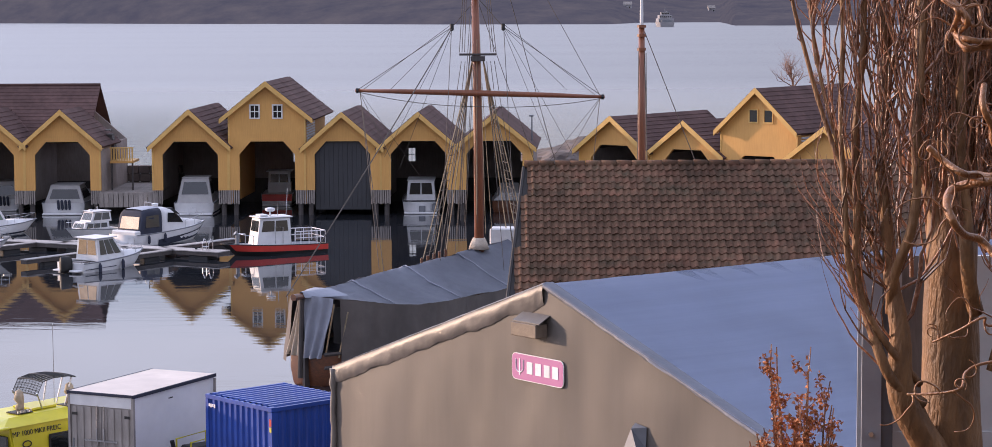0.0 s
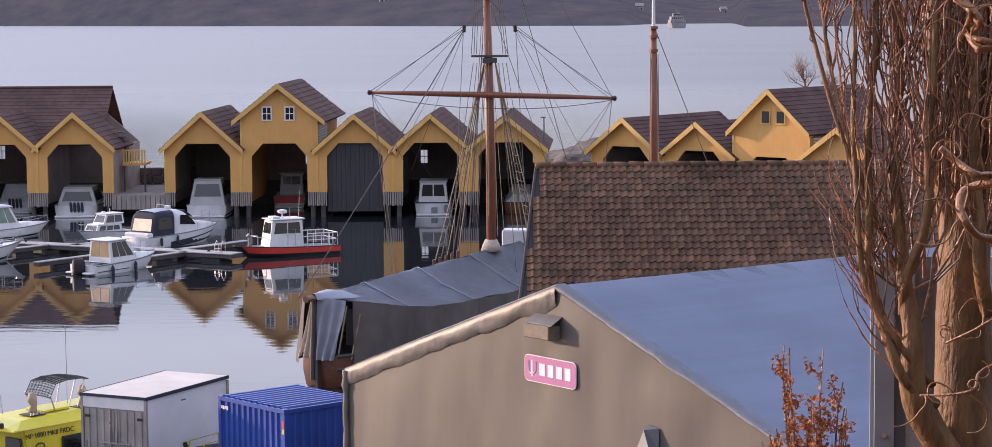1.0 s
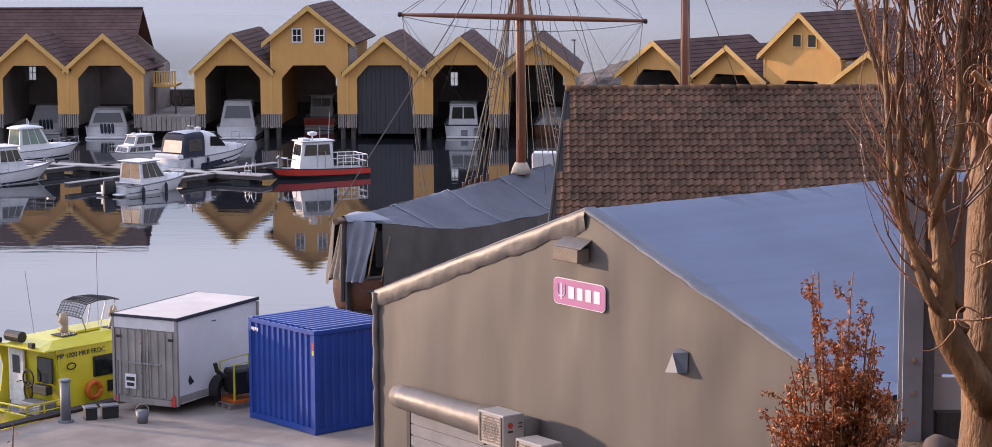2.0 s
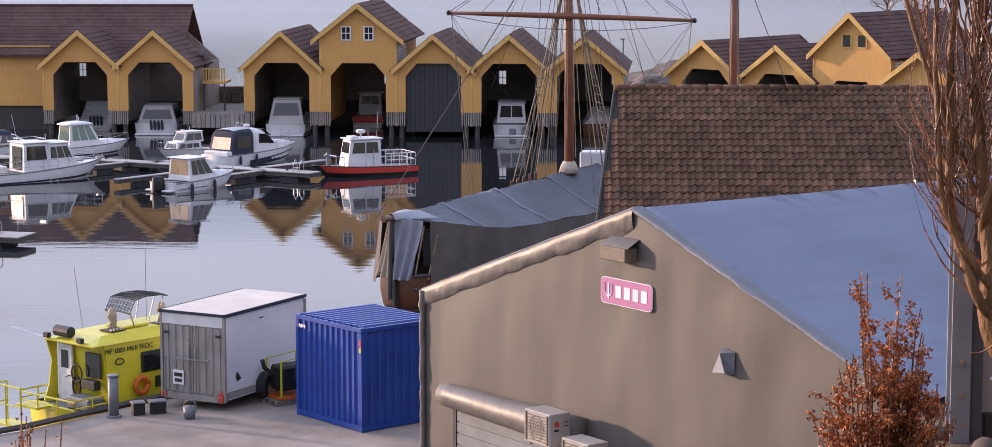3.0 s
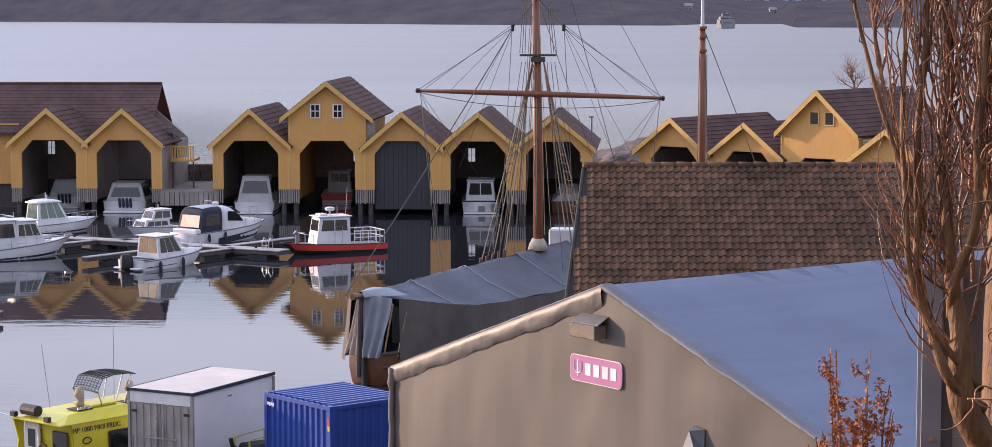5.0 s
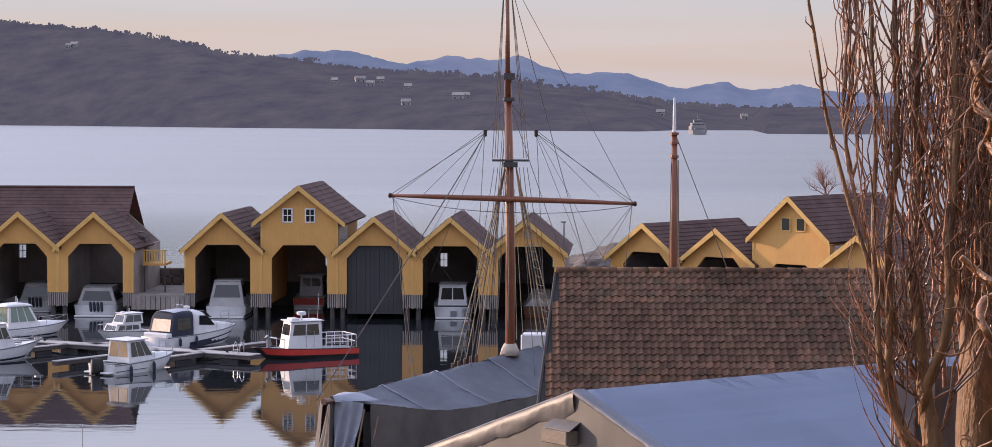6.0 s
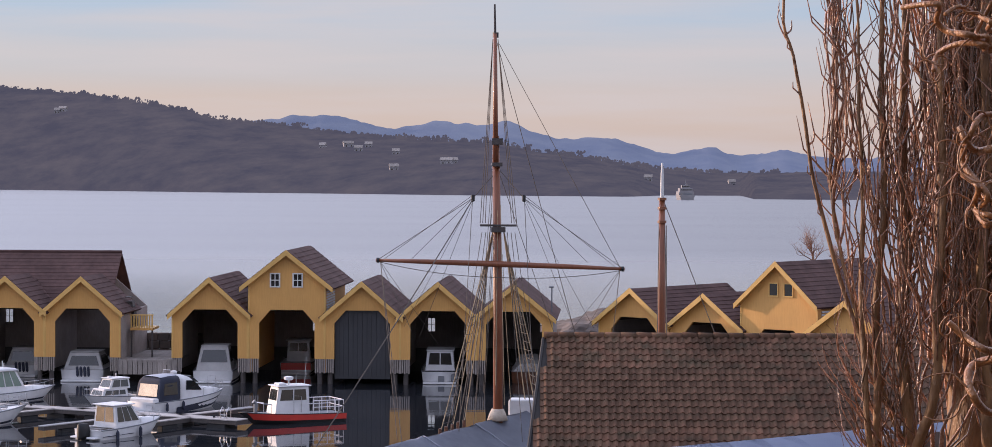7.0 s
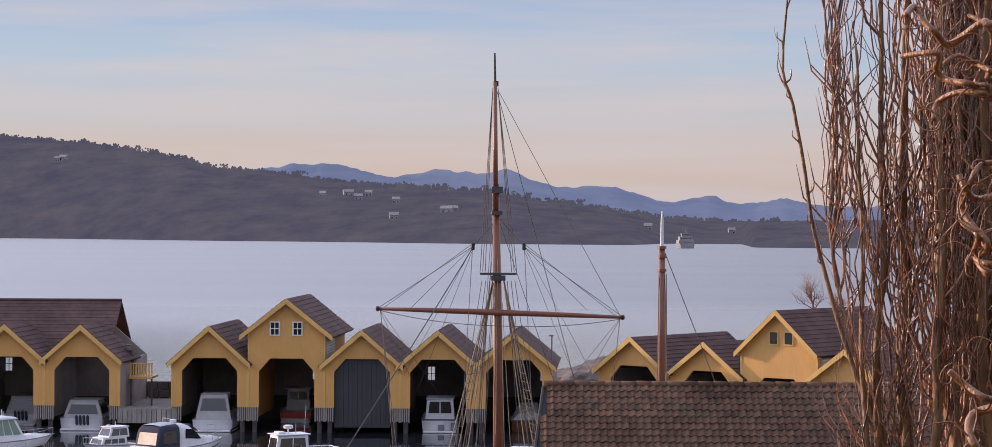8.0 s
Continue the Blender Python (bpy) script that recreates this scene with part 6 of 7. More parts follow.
            line((ex - s * 0.05, my - 0.3, ez), (mx + s * (3.4 - 0.9 * k), my + 4 * k, 7.2 - 0.8 * k), 0.010)
        line((ex - s * 0.25, my - 0.33, ez + 0.03), (bx, my - 0.1, hi + 0.12), 0.010)
    line((mx, my - 0.2, 18.5), (10.6, my - 0.3, 9.75), 0.011)
    # foot rope under the yard
    line((1.1, my - 0.35, 9.95), (mx, my - 0.4, 9.35), 0.013, 0.14)
    line((mx, my - 0.4, 9.35), (10.7, my - 0.35, 9.65), 0.013, 0.14)
    # long stays
    line((mx - 0.95, my - 0.1, 12.5), at(-0.8, -0.5, 3.2), 0.028, 0.1)
    line((mx - 0.1, my, 18.6), at(20.3, 0.0, 2.6), 0.016)
    line((mx, my, 13.5), at(19.2, 0.0, 2.5), 0.014)
    line((1.2, my - 0.3, 9.95), (2.3, my - 4.0, 2.9), 0.014)
    # shrouds with ratlines on both sides
    for s, n, foot, fy in ((-1, 5, -2.35, -2.2), (1, 5, 1.75, -0.6)):
        tops, foots = [], []
        for k in range(n):
            a = Vector((mx + s * 0.2, my + 0.05 * k, 11.2))
            b = Vector((mx + foot + 0.19 * k * (1 if s < 0 else -1) * 1.2 + (0 if s < 0 else 0.45), my + fy + 0.85 * k, 2.75))
            tops.append(a)
            foots.append(b)
            line(a, b, 0.022, 0, M_HEMP if k % 2 == 0 else M_ROPE)
            part("deadeye", boxed(-0.06, 0.06, -0.05, 0.05, -0.25, 0.25, m=Matrix.Translation(a.lerp(b, 0.93)), bevel=0.02), M_HULLWOOD, t)
        for j in range(1, 24):
            k = j / 25
            a, b = tops[0].lerp(foots[0], k), tops[2].lerp(foots[2], k)
            part("ratline", tubed([a, a.lerp(b, 0.5) - Z * 0.03, b], 0.012, 4), M_ROPE, t)
    # running rigging gathered by the mast
    rnd = random.Random(11)
    for k in range(9):
        x = rnd.uniform(-0.55, 0.55)
        line((mx + x * 0.5, my - 0.25, rnd.uniform(9.9, 13.6)), (mx + x * 1.6, my - 0.6, rnd.uniform(4.2, 5.2)), 0.011, 0.05, M_HEMP if k % 3 == 0 else M_ROPE)


# side curtains get a darker, browner tone than the bluish top sheets
M_TARPSIDE = mat("darker brownish tarpaulin", (0.125, 0.106, 0.096), (0.085, 0.072, 0.066), 0.8, scale=1.4, bump=0.5, bump_scale=2.5, grime=0.3)
M_COVER2 = mat("creased pale canvas", (0.55, 0.47, 0.38), (0.4, 0.34, 0.28), 0.8, scale=6, bump=0.5)
sailing_ship()

smack = thing("sailing_smack", pose(6.4, 98, 0), "smaller sailing boat with a varnished mast behind the shed", "sailing boat")
part("hull", loft(bmesh.new(), [[(x, -w, 1.3), (x, -w * 0.8, 0), (x, 0, -0.7), (x, w * 0.8, 0), (x, w, 1.3)] for x, w in ((-4, 0.9), (-2, 1.5), (1, 1.6), (3.5, 1.0), (5, 0.1))], ends=True), M_HULLWOOD, smack, smooth=True)
part("deck", loft(bmesh.new(), [[(x, -w, 1.2), (x, w, 1.2)] for x, w in ((-4, 0.9), (-2, 1.5), (1, 1.6), (3.5, 1.0), (5, 0.1))]), M_HULLWOOD, smack)
part("mast", tubed([(0, 0, -0.3), (0, 0, 8), (0.0, 0, 12.4)], [0.19, 0.18, 0.13], 12), M_VARNISH, smack, "varnished mast", smooth=True)
part("mast_top", tubed([(0, 0, 12.4), (0.0, 0, 13.4), (0.0, 0, 13.95)], [0.085, 0.07, 0.04], 10), M_OFFWHITE, smack, "white painted masthead")
for z in (11.3, 11.9, 12.3):
    part("mast_band", tubed([(0, 0, z), (0, 0, z + 0.12)], 0.20, 10), M_VARNISH, smack)
for a, b in (((0.1, 0, 12.2), (2.6, 1, 6.0)), ((0.12, 0, 11.6), (0.3, -1.2, 1.3)), ((-0.12, 0, 11.6), (-0.3, -1.2, 1.3)), ((0.2, 0.1, 11.2), (0.35, 1.2, 1.3))):
    part("rope", tubed([a, b], 0.018, 4), M_ROPE, smack)


# ---------- the yellow boat at the quay ----------
def rescue_boat():
    A = Vector((-13.8, 56.95, -0.1))
    h = math.degrees(math.atan2(2.4, 1.95))
    t = thing("patrol_boat", pose(A.x, A.y, 0, 0, 0, h) @ Matrix.Diagonal((0.82, 0.82, 0.82, 1)), "fluorescent yellow workboat with white door moored at the quay", "workboat")
    # local x forward (to the trailer), -y is the side that faces the quay
    make_hull(t, 9.5, 3.1, 0.98, 1.6, M_HIVIS, rub=M_BLACK, deck=M_GREYSTEEL, boot=M_BLACK)
    x0, x1, w, z0, z1 = 1.2, 7.2, 1.25, 0.92, 3.05
    lo = [Vector(p) for p in ((x0, -w, z0), (x1, -w, z0), (x1, w, z0), (x0, w, z0))]
    hi = [Vector(p) for p in ((x0 - 0.25, -w + 0.1, z1), (x1 - 0.9, -w + 0.1, z1), (x1 - 0.9, w - 0.1, z1), (x0 - 0.25, w - 0.1, z1))]
    bm = loft(bmesh.new(), [lo, hi], closed=True, ends=True)
    bmesh.ops.bevel(bm, geom=bm.edges[:], offset=0.05, segments=2, affect='EDGES')
    c = part("wheelhouse", bm, M_HIVIS, t, "yellow wheelhouse")
    part("roof", loft(bmesh.new(), [[(x, -w - 0.02, 3.02), (x, -w * 0.62, 3.02 + hh), (x, w * 0.62, 3.02 + hh), (x, w + 0.02, 3.02)] for x, hh in ((0.6, 0.06), (1.2, 0.22), (6.2, 0.3), (6.6, 0.08))], ends=True), M_HIVIS, t, "sloping yellow roof")
    part("roof_visor", boxed(0.5, 0.9, -1.28, 1.28, 2.97, 3.06, bevel=0.03), M_HIVIS, t)
    for y, wd in ((-1.26, 0.1),):
        part("side_bracket", slabbed([(0.97, -y, 2.97), (0.55, -y, 2.97), (0.75, -y, 2.3), (0.62, -y, 1.5), (0.4, -y, 0.95), (0.97, -y, 0.95)], (0, -0.05, 0)), M_HIVIS, t)
    d = part("door", boxed(0.86, 0.96, 0.32, 1.06, 1.02, 2.88, bevel=0.03), M_WINPAINT, t, "white cabin door")
    part("door_window", boxed(0.838, 0.859, 0.50, 0.86, 2.08, 2.66, bevel=0.01), M_GLASS, d)
    part("door_handle", tubed([(0.85, 0.42, 1.86), (0.80, 0.44, 1.86), (0.80, 0.6, 1.80)], 0.02, 6), M_BLACK, d)
    part("rear_window", boxed(0.90, 0.97, -1.05, -0.3, 1.9, 2.72, bevel=0.02), M_GLASS, t)
    wh = part("steering_wheel", tubed([(0.75, -0.05 + 0.26 * math.cos(a), 2.0 + 0.28 * math.sin(a)) for a in steps(0, 2 * math.pi, 17)], 0.03, 6), M_BLACK, t)
    part("console", boxed(0.7, 0.98, -1.0, -0.3, 1.55, 1.85, bevel=0.03), M_BLACK, t)
    part("hose_coil", tubed([(0.78, 0.0 + 0.2 * math.cos(a * 1.0), 1.6 + 0.3 * math.sin(a)) for a in steps(0, 12, 30)], 0.035, 6), M_BLACK, t)
    part("rear_locker", boxed(0.3, 0.95, -1.2, -0.1, 0.95, 1.35, bevel=0.03), M_GREYSTEEL, t)
    for i in range(6):
        part("locker_slat", boxed(0.27, 0.298, -1.15, -0.15, 1.0 + i * 0.055, 1.03 + i * 0.055), M_STEEL, t)
    for xa, xb in ((2.45, 3.7), (4.25, 5.4)):
        fr = part("side_window", boxed(xa, xb, -1.262, -1.19, 1.92, 2.60, bevel=0.03), M_BLACK, t, "dark cabin window")
        part("pane", boxed(xa + 0.06, xb - 0.06, -1.272, -1.263, 1.98, 2.54), M_GLASS, fr)
    cu = bpy.data.curves.new("lettering", 'FONT')
    cu.body, cu.size, cu.extrude = "MP 1000 MKII FRDC", 0.23, 0.006
    tx = bpy.data.objects.new("lettering", cu)
    me = bpy.data.meshes.new_from_object(tx)
    bpy.data.objects.remove(tx)
    me.materials.clear()
    me.materials.append(M_DARKTEXT)
    word = new("lettering", me)
    word.parent = t
    word.matrix_basis = pose(1.0, -1.215, 2.70, 84, 0, 0)
    tagged(word, "black painted lettering", kind="stuff")
    for i in range(5):
        if i == 3:
            continue
        part("name_bar", boxed(3.0 + i * 0.3, 3.2 + i * 0.3, -1.275, -1.24, 1.38, 1.74), M_DARKTEXT, t, "black plain bar")
    part("emblem", tubed([(1.55 + 0.17 * math.cos(a), -1.25, 2.42 + 0.1 * math.sin(a)) for a in steps(0, 2 * math.pi, 15)], 0.022, 5), M_DARKTEXT, t)
    part("lifebuoy", tubed([(2.35 + 0.25 * math.cos(a), -1.36, 1.55 + 0.25 * math.sin(a)) for a in steps(0, 2 * math.pi, 17)], 0.09, 8), M_ORANGE, t, "orange lifebuoy", smooth=True)
    part("life_raft", tubed([(0.7, 0.1, 3.32), (0.7, 0.12, 3.32), (0.7, 0.85, 3.32), (0.7, 0.9, 3.32)], [0.12, 0.18, 0.18, 0.12], 12), M_BLACK, t, "black life raft canister")
    part("floodlight", boxed(0.4, 0.55, 0.95, 1.2, 3.08, 3.25, bevel=0.02), M_BLACK, t)
    part("floodlight", boxed(0.4, 0.55, -0.75, -0.5, 3.08, 3.25, bevel=0.02), M_BLACK, t)
    part("roof_hatch", boxed(2.4, 3.4, -0.5, 0.5, 3.28, 3.36, bevel=0.02), M_HIVIS, t)
    for i, (x, y) in enumerate(((2.0, -0.35), (3.9, -0.55))):
        m = part("covered_instrument", tubed([(x, y, 3.3), (x, y, 3.42), (x + 0.05, y, 3.55), (x - 0.02, y, 3.72), (x + 0.08, y + 0.1, 3.9), (x + 0.12, y + 0.1, 3.98)], [0.10, 0.15, 0.11, 0.17, 0.13, 0.04], 9), M_BRASS, t, "instrument under a beige canvas cover", smooth=True)
        part("instrument_base", boxed(x - 0.3, x + 0.3, y - 0.3, y + 0.3, 3.27, 3.3), M_BLACK, m)
        for k in range(5):
            part("knob", tubed([(x - 0.25 + 0.12 * k, y - 0.25, 3.3), (x - 0.25 + 0.12 * k, y - 0.25, 3.38)], 0.04, 7), M_STEEL, m)
    # canopy frame with mesh
    top = [[(x, y, z - 0.08 * (abs(y) / 0.9) ** 2) for y in steps(-0.62, 0.62, 9)] for x, z in ((2.5, 3.8), (2.75, 4.22), (3.2, 4.30), (3.8, 4.28), (4.1, 4.22))]
    bm = bmesh.new()
    rows = [[Vector(p) for p in r] for r in top]
    for r in rows:
        tube(bm, r, 0.022, 4)
    for j in range(9):
        tube(bm, [r[j] for r in rows], 0.016, 4)
    for i in range(4):
        for j in range(8):
            for k in (0.33, 0.66):
                tube(bm, [rows[i][j].lerp(rows[i + 1][j], k), rows[i][j + 1].lerp(rows[i + 1][j + 1], k)], 0.008, 3)
                tube(bm, [rows[i][j].lerp(rows[i][j + 1], k), rows[i + 1][j].lerp(rows[i + 1][j + 1], k)], 0.008, 3)
    tagged(part("canopy_mesh", bm, M_BLACK, t, "grey metal mesh canopy"), kind="stuff")
    for x, y, xb in ((2.5, -0.62, 2.75), (2.5, 0.62, 2.75), (3.95, -0.6, 3.7), (3.95, 0.6, 3.7), (4.1, 0.0, 3.8)):
        part("canopy_leg", tubed([(x, y, 3.84 if x < 3 else 4.2), (xb, y * 0.9, 3.3)], 0.025, 6), M_STEEL, t)
    for x, y, L in ((1.4, 0.4, 2.1), (3.8, 0.1, 2.6)):
        part("whip_aerial", tubed([(x, y, 3.3), (x - 0.3 if x < 3 else x, y, 3.3 + L)], 0.012, 4), M_STEEL, t)
    part("side_pole", tubed([(0.4, 1.2, 3.1), (0.2, 2.6, 3.3)], 0.014, 4), M_STEEL, t)
    for y in (-1.4, 1.4):
        rail(t, [(x, y, 0.95) for x in (-0.4, 0.3, 1.0)], 0.5, mid=True, material=M_HIVIS, r=0.03)
    rail(t, [(-0.4, y, 0.9) for y in (-1.4, -0.5, 0.5, 1.4)], 0.5, mid=True, material=M_HIVIS, r=0.03)
    part("stern_grid", boxed(-0.6, 0.2, 0.3, 1.4, 0.96, 1.03), M_HIVIS, t)
    rail(t, [(-0.9, 0.7, 0.4), (-0.9, 1.5, 0.4), (-0.9, 2.1, 0.4), (-0.4, 2.1, 0.4)], 1.25, mid=True, material=M_HIVIS, r=0.03)
    part("boarding_platform", boxed(-0.95, -0.3, 0.6, 2.15, 0.33, 0.40), M_HIVIS, t)


rescue_boat()


# ---------- between and behind the boathouses ----------
def harbour_bits():
    dk = thing("timber_deck", pose(-23.6, Y0 + 3.5, 0), "weathered grey timber deck between the boathouses", "deck")
    for i in range(16):
        part("deck_board", boxed(-1.9 + i * 0.238, -1.9 + i * 0.238 + 0.22, -3.2, 5.0, 1.35, 1.5), M_GREYWOOD, dk)
    for i in range(12):
        part("skirt_board", boxed(-1.9 + i * 0.315, -1.9 + i * 0.315 + 0.28, -3.26, -3.205, 0.55, 1.45), M_GREYWOOD, dk)
    for x in (-1.5, 0, 1.5):
        part("support_post", tubed([(x, -3.0, -1.2), (x, -3.0, 1.348)], 0.14, 8), M_DARKWOOD, dk)
    wl = thing("stone_wall", pose(-23.6, Y0 + 9, 0), "low grey stone wall behind the timber deck", "wall")
    for r in range(3):
        for i in range(6):
            part("stone", boxed(-2.2 + i * 0.75 + 0.1 * (r % 2), -2.2 + i * 0.75 + 0.72 + 0.1 * (r % 2), -0.3, 0.3, 1.0 + r * 0.55, 1.0 + r * 0.55 + 0.53, bevel=0.04), M_ROCK, wl)
    part("footing", boxed(-2.6, 2.6, -0.4, 0.4, -0.5, 0.998), M_ROCK, wl)
    bc = thing("balcony", pose(-25.1, Y0 + 2.2, 0), "small timber balcony with slatted rail at the house end", "balcony")
    part("platform", boxed(0, 1.5, 0, 2.5, 3.25, 3.4), M_YELLOW, bc)
    for i in range(9):
        part("baluster", boxed(0.05 + i * 0.17, 0.15 + i * 0.17, 0, 0.04, 3.41, 4.2), M_TRIM, bc)
    part("handrail", boxed(0, 1.55, -0.03, 0.07, 4.21, 4.29), M_TRIM, bc)
    for x in (0.05, 1.4):
        part("post", boxed(x, x + 0.1, 0.05, 0.15, 1.4, 3.248), M_DARKWOOD, bc)
    part("stair_side", slabbed([(-0.6, 1.5, 5.0), (-0.1, 1.5, 5.0), (0.2, 1.5, 3.4), (-0.3, 1.5, 3.4)], (0, 0.9, 0)), M_DARKWOOD, bc)
    for i in range(6):
        part("stair_tread", boxed(-0.55 + 0.09 * i, -0.2 + 0.09 * i, 1.42, 2.45, 5.3 - 0.3 * i, 5.36 - 0.3 * i), M_DARKWOOD, bc)
    # rocks behind
    def rock(name, cx, cy, sx, sy, hz, seed, label):
        bm = bmesh.new()
        bmesh.ops.create_icosphere(bm, subdivisions=5, radius=1.0)
        for v in bm.verts:
            d = 1 + 0.22 * noise.fractal(v.co * 1.6 + Vector((seed, 0, 0)), 0.8, 2.1, 5) + 0.05 * noise.noise(v.co * 9)
            v.co = Vector((v.co.x * sx * d, v.co.y * sy * d, max(-0.25, v.co.z) * hz * d))
        ob = tagged(part(name, bm, M_ROCK), label, "rock")
        ob.matrix_basis = pose(cx, cy, -0.3)
    rock("rock_islet", 7.0, 172, 6.5, 9, 3.0, 1.0, "bare brown rock islet behind the boathouses")
    rock("rock_islet", 15.5, 172, 7.5, 7, 4.3, 3.0, "bare brown rock islet behind the boathouses")
    rock("rock_islet", 24.5, 171, 8, 8, 5.6, 5.5, "bare rock knoll carrying a small tree")
    rock("boulder", 4.2, 160, 2.2, 3, 2.3, 8.0, "rounded shore boulder beside the boathouse")
    lp = thing("lamp_post", pose(2.35, Y0 + 1.2, 0), "thin steel lamp post by the boathouse", "lamp post")
    part("pole", tubed([(0, 0, 0.5), (0, 0, 6.2)], 0.05, 6), M_GREYSTEEL, lp)
    part("lamp_head", boxed(-0.2, 0.12, -0.08, 0.08, 6.2, 6.3, bevel=0.02), M_GREYSTEEL, lp)
    part("footing", boxed(-0.2, 0.2, -0.2, 0.2, -0.5, 0.498), M_CONCRETE, lp)


harbour_bits()


def branch(bm, rnd, p, d, length, r, depth, spread=0.5, segs=5, up=0.05, wig=0.15):
    pts, rs = [p.copy()], [r]
    q = p.copy()
    for i in range(segs):
        d = (d + Vector((rnd.gauss(0, wig), rnd.gauss(0, wig), rnd.gauss(0, wig) + up))).normalized()
        q = q + d * length / segs
        pts.append(q.copy())
        rs.append(r * (1 - 0.6 * (i + 1) / segs))
    tube(bm, pts, rs, 5 if r > 0.012 else 4, False)
    if depth > 0:
        for k in range(rnd.randint(3, 5)):
            i = rnd.randint(1, segs)
            nd = (d + Vector((rnd.uniform(-1, 1), rnd.uniform(-1, 1), rnd.uniform(-0.4, 0.8))) * spread).normalized()
            branch(bm, rnd, pts[i], nd, length * rnd.uniform(0.5, 0.75), rs[i] * 0.65, depth - 1, spread, segs, up, wig)


def bare_tree(x, y, z, h, seed, label):
    rnd = random.Random(seed)
    t = thing("bare_tree", pose(x, y, z), label, "tree")
    part("trunk", tubed([(0, 0, -0.3), (0.05, 0, h * 0.2), (0.0, 0, h * 0.42)], [0.14, 0.11, 0.08], 7), M_TWIG, t)
    bm = bmesh.new()
    for k in range(9):
        branch(bm, rnd, Vector((0, 0, h * rnd.uniform(0.25, 0.42))), Vector((rnd.uniform(-1, 1), rnd.uniform(-1, 1), rnd.uniform(0.5, 1.3))).normalized(), h * 0.42, 0.05, 3, 0.9)
    part("crown", bm, M_TWIG, t, "leafless spreading crown")


bare_tree(21.9, 165, 6.4, 3.3, 3, "small leafless tree on the rock knoll")
bare_tree(19.4, 166, 5.6, 1.5, 5, "low leafless bush on the rock knoll")
bare_tree(23.9, 167, 6.6, 1.8, 6, "low leafless bush on the rock knoll")


def ferry():
    t = thing("ferry", pose(113.5, 1500, 0, 0, 0, 0), "small white car ferry far out on the fjord", "ferry")
    part("hull", loft(bmesh.new(), [[(-w, y, 3.2), (-w * 0.85, y, -0.5), (w * 0.85, y, -0.5), (w, y, 3.2)] for y, w in ((-16, 4.6), (-8, 5.8), (10, 5.8), (20, 3))], ends=True), M_FARWALL, t)
    part("car_deck", boxed(-5.0, 5.0, -12, 14, 3.2, 5.4), M_FARWALL, t)
    part("bow_visor", boxed(-3.2, 3.2, -15.5, -12.1, 3.2, 4.3), M_GREYSTEEL, t)
    part("saloon", boxed(-4.2, 4.2, -8, 10, 5.41, 7.6), M_FARWALL, t)
    part("bridge", boxed(-2.8, 2.8, -5, 3, 7.61, 9.7), M_FARWALL, t)
    for i in range(5):
        part("bridge_window", boxed(-2.5 + i * 1.02, -1.65 + i * 1.02, -5.06, -5.0, 8.5, 9.3), M_GLASS, t)
    for i in range(6):
        part("saloon_window", boxed(-3.8 + i * 1.3, -2.9 + i * 1.3, -8.06, -8.0, 6.2, 7.0), M_GLASS, t)
    part("mast", tubed([(0, -1, 9.7), (0, -1, 13.5)], [0.25, 0.15], 6), M_GREYSTEEL, t)
    part("funnel", boxed(1.2, 2.4, 3, 5, 7.61, 10.3), M_GREYSTEEL, t)


ferry()


def far_houses():
    rnd = random.Random(21)
    for u, k, w in ((-446, 0.72, 9), (-452, 0.70, 6), (-120, 0.30, 8), (-118, 0.62, 7), (-68, 0.42, 11), (-62, 0.44, 8), (-165, 0.68, 10), (-155, 0.60, 8), (-145, 0.72, 7), (-190, 0.62, 6), (-20, 0.35, 6), (130, 0.4, 7), (212, 0.35, 6)):
        x, y, z = far_ground(u, k)
        t = thing("farmhouse", pose(x, y, z - 2.2, 0, 0, rnd.uniform(-25, 25)), "tiny pale house on the far hillside", "house", "houses across the fjord")
        part("wall", boxed(-w / 2, w / 2, -3, 3, 0, 5), M_FARWALL, t)
        part("roof", slabbed([(-w / 2 - 0.4, -3.5, 4.9), (-w / 2 - 0.4, 3.5, 4.9), (-w / 2 - 0.4, 0, 7.6)], (w + 0.8, 0, 0)), M_GREYWOOD, t)
        for i in (-1, 1):
            part("window", boxed(i * w / 4 - 0.6, i * w / 4 + 0.6, -3.05, -3.0, 1.6, 3.2), M_GLASS, t)


far_houses()


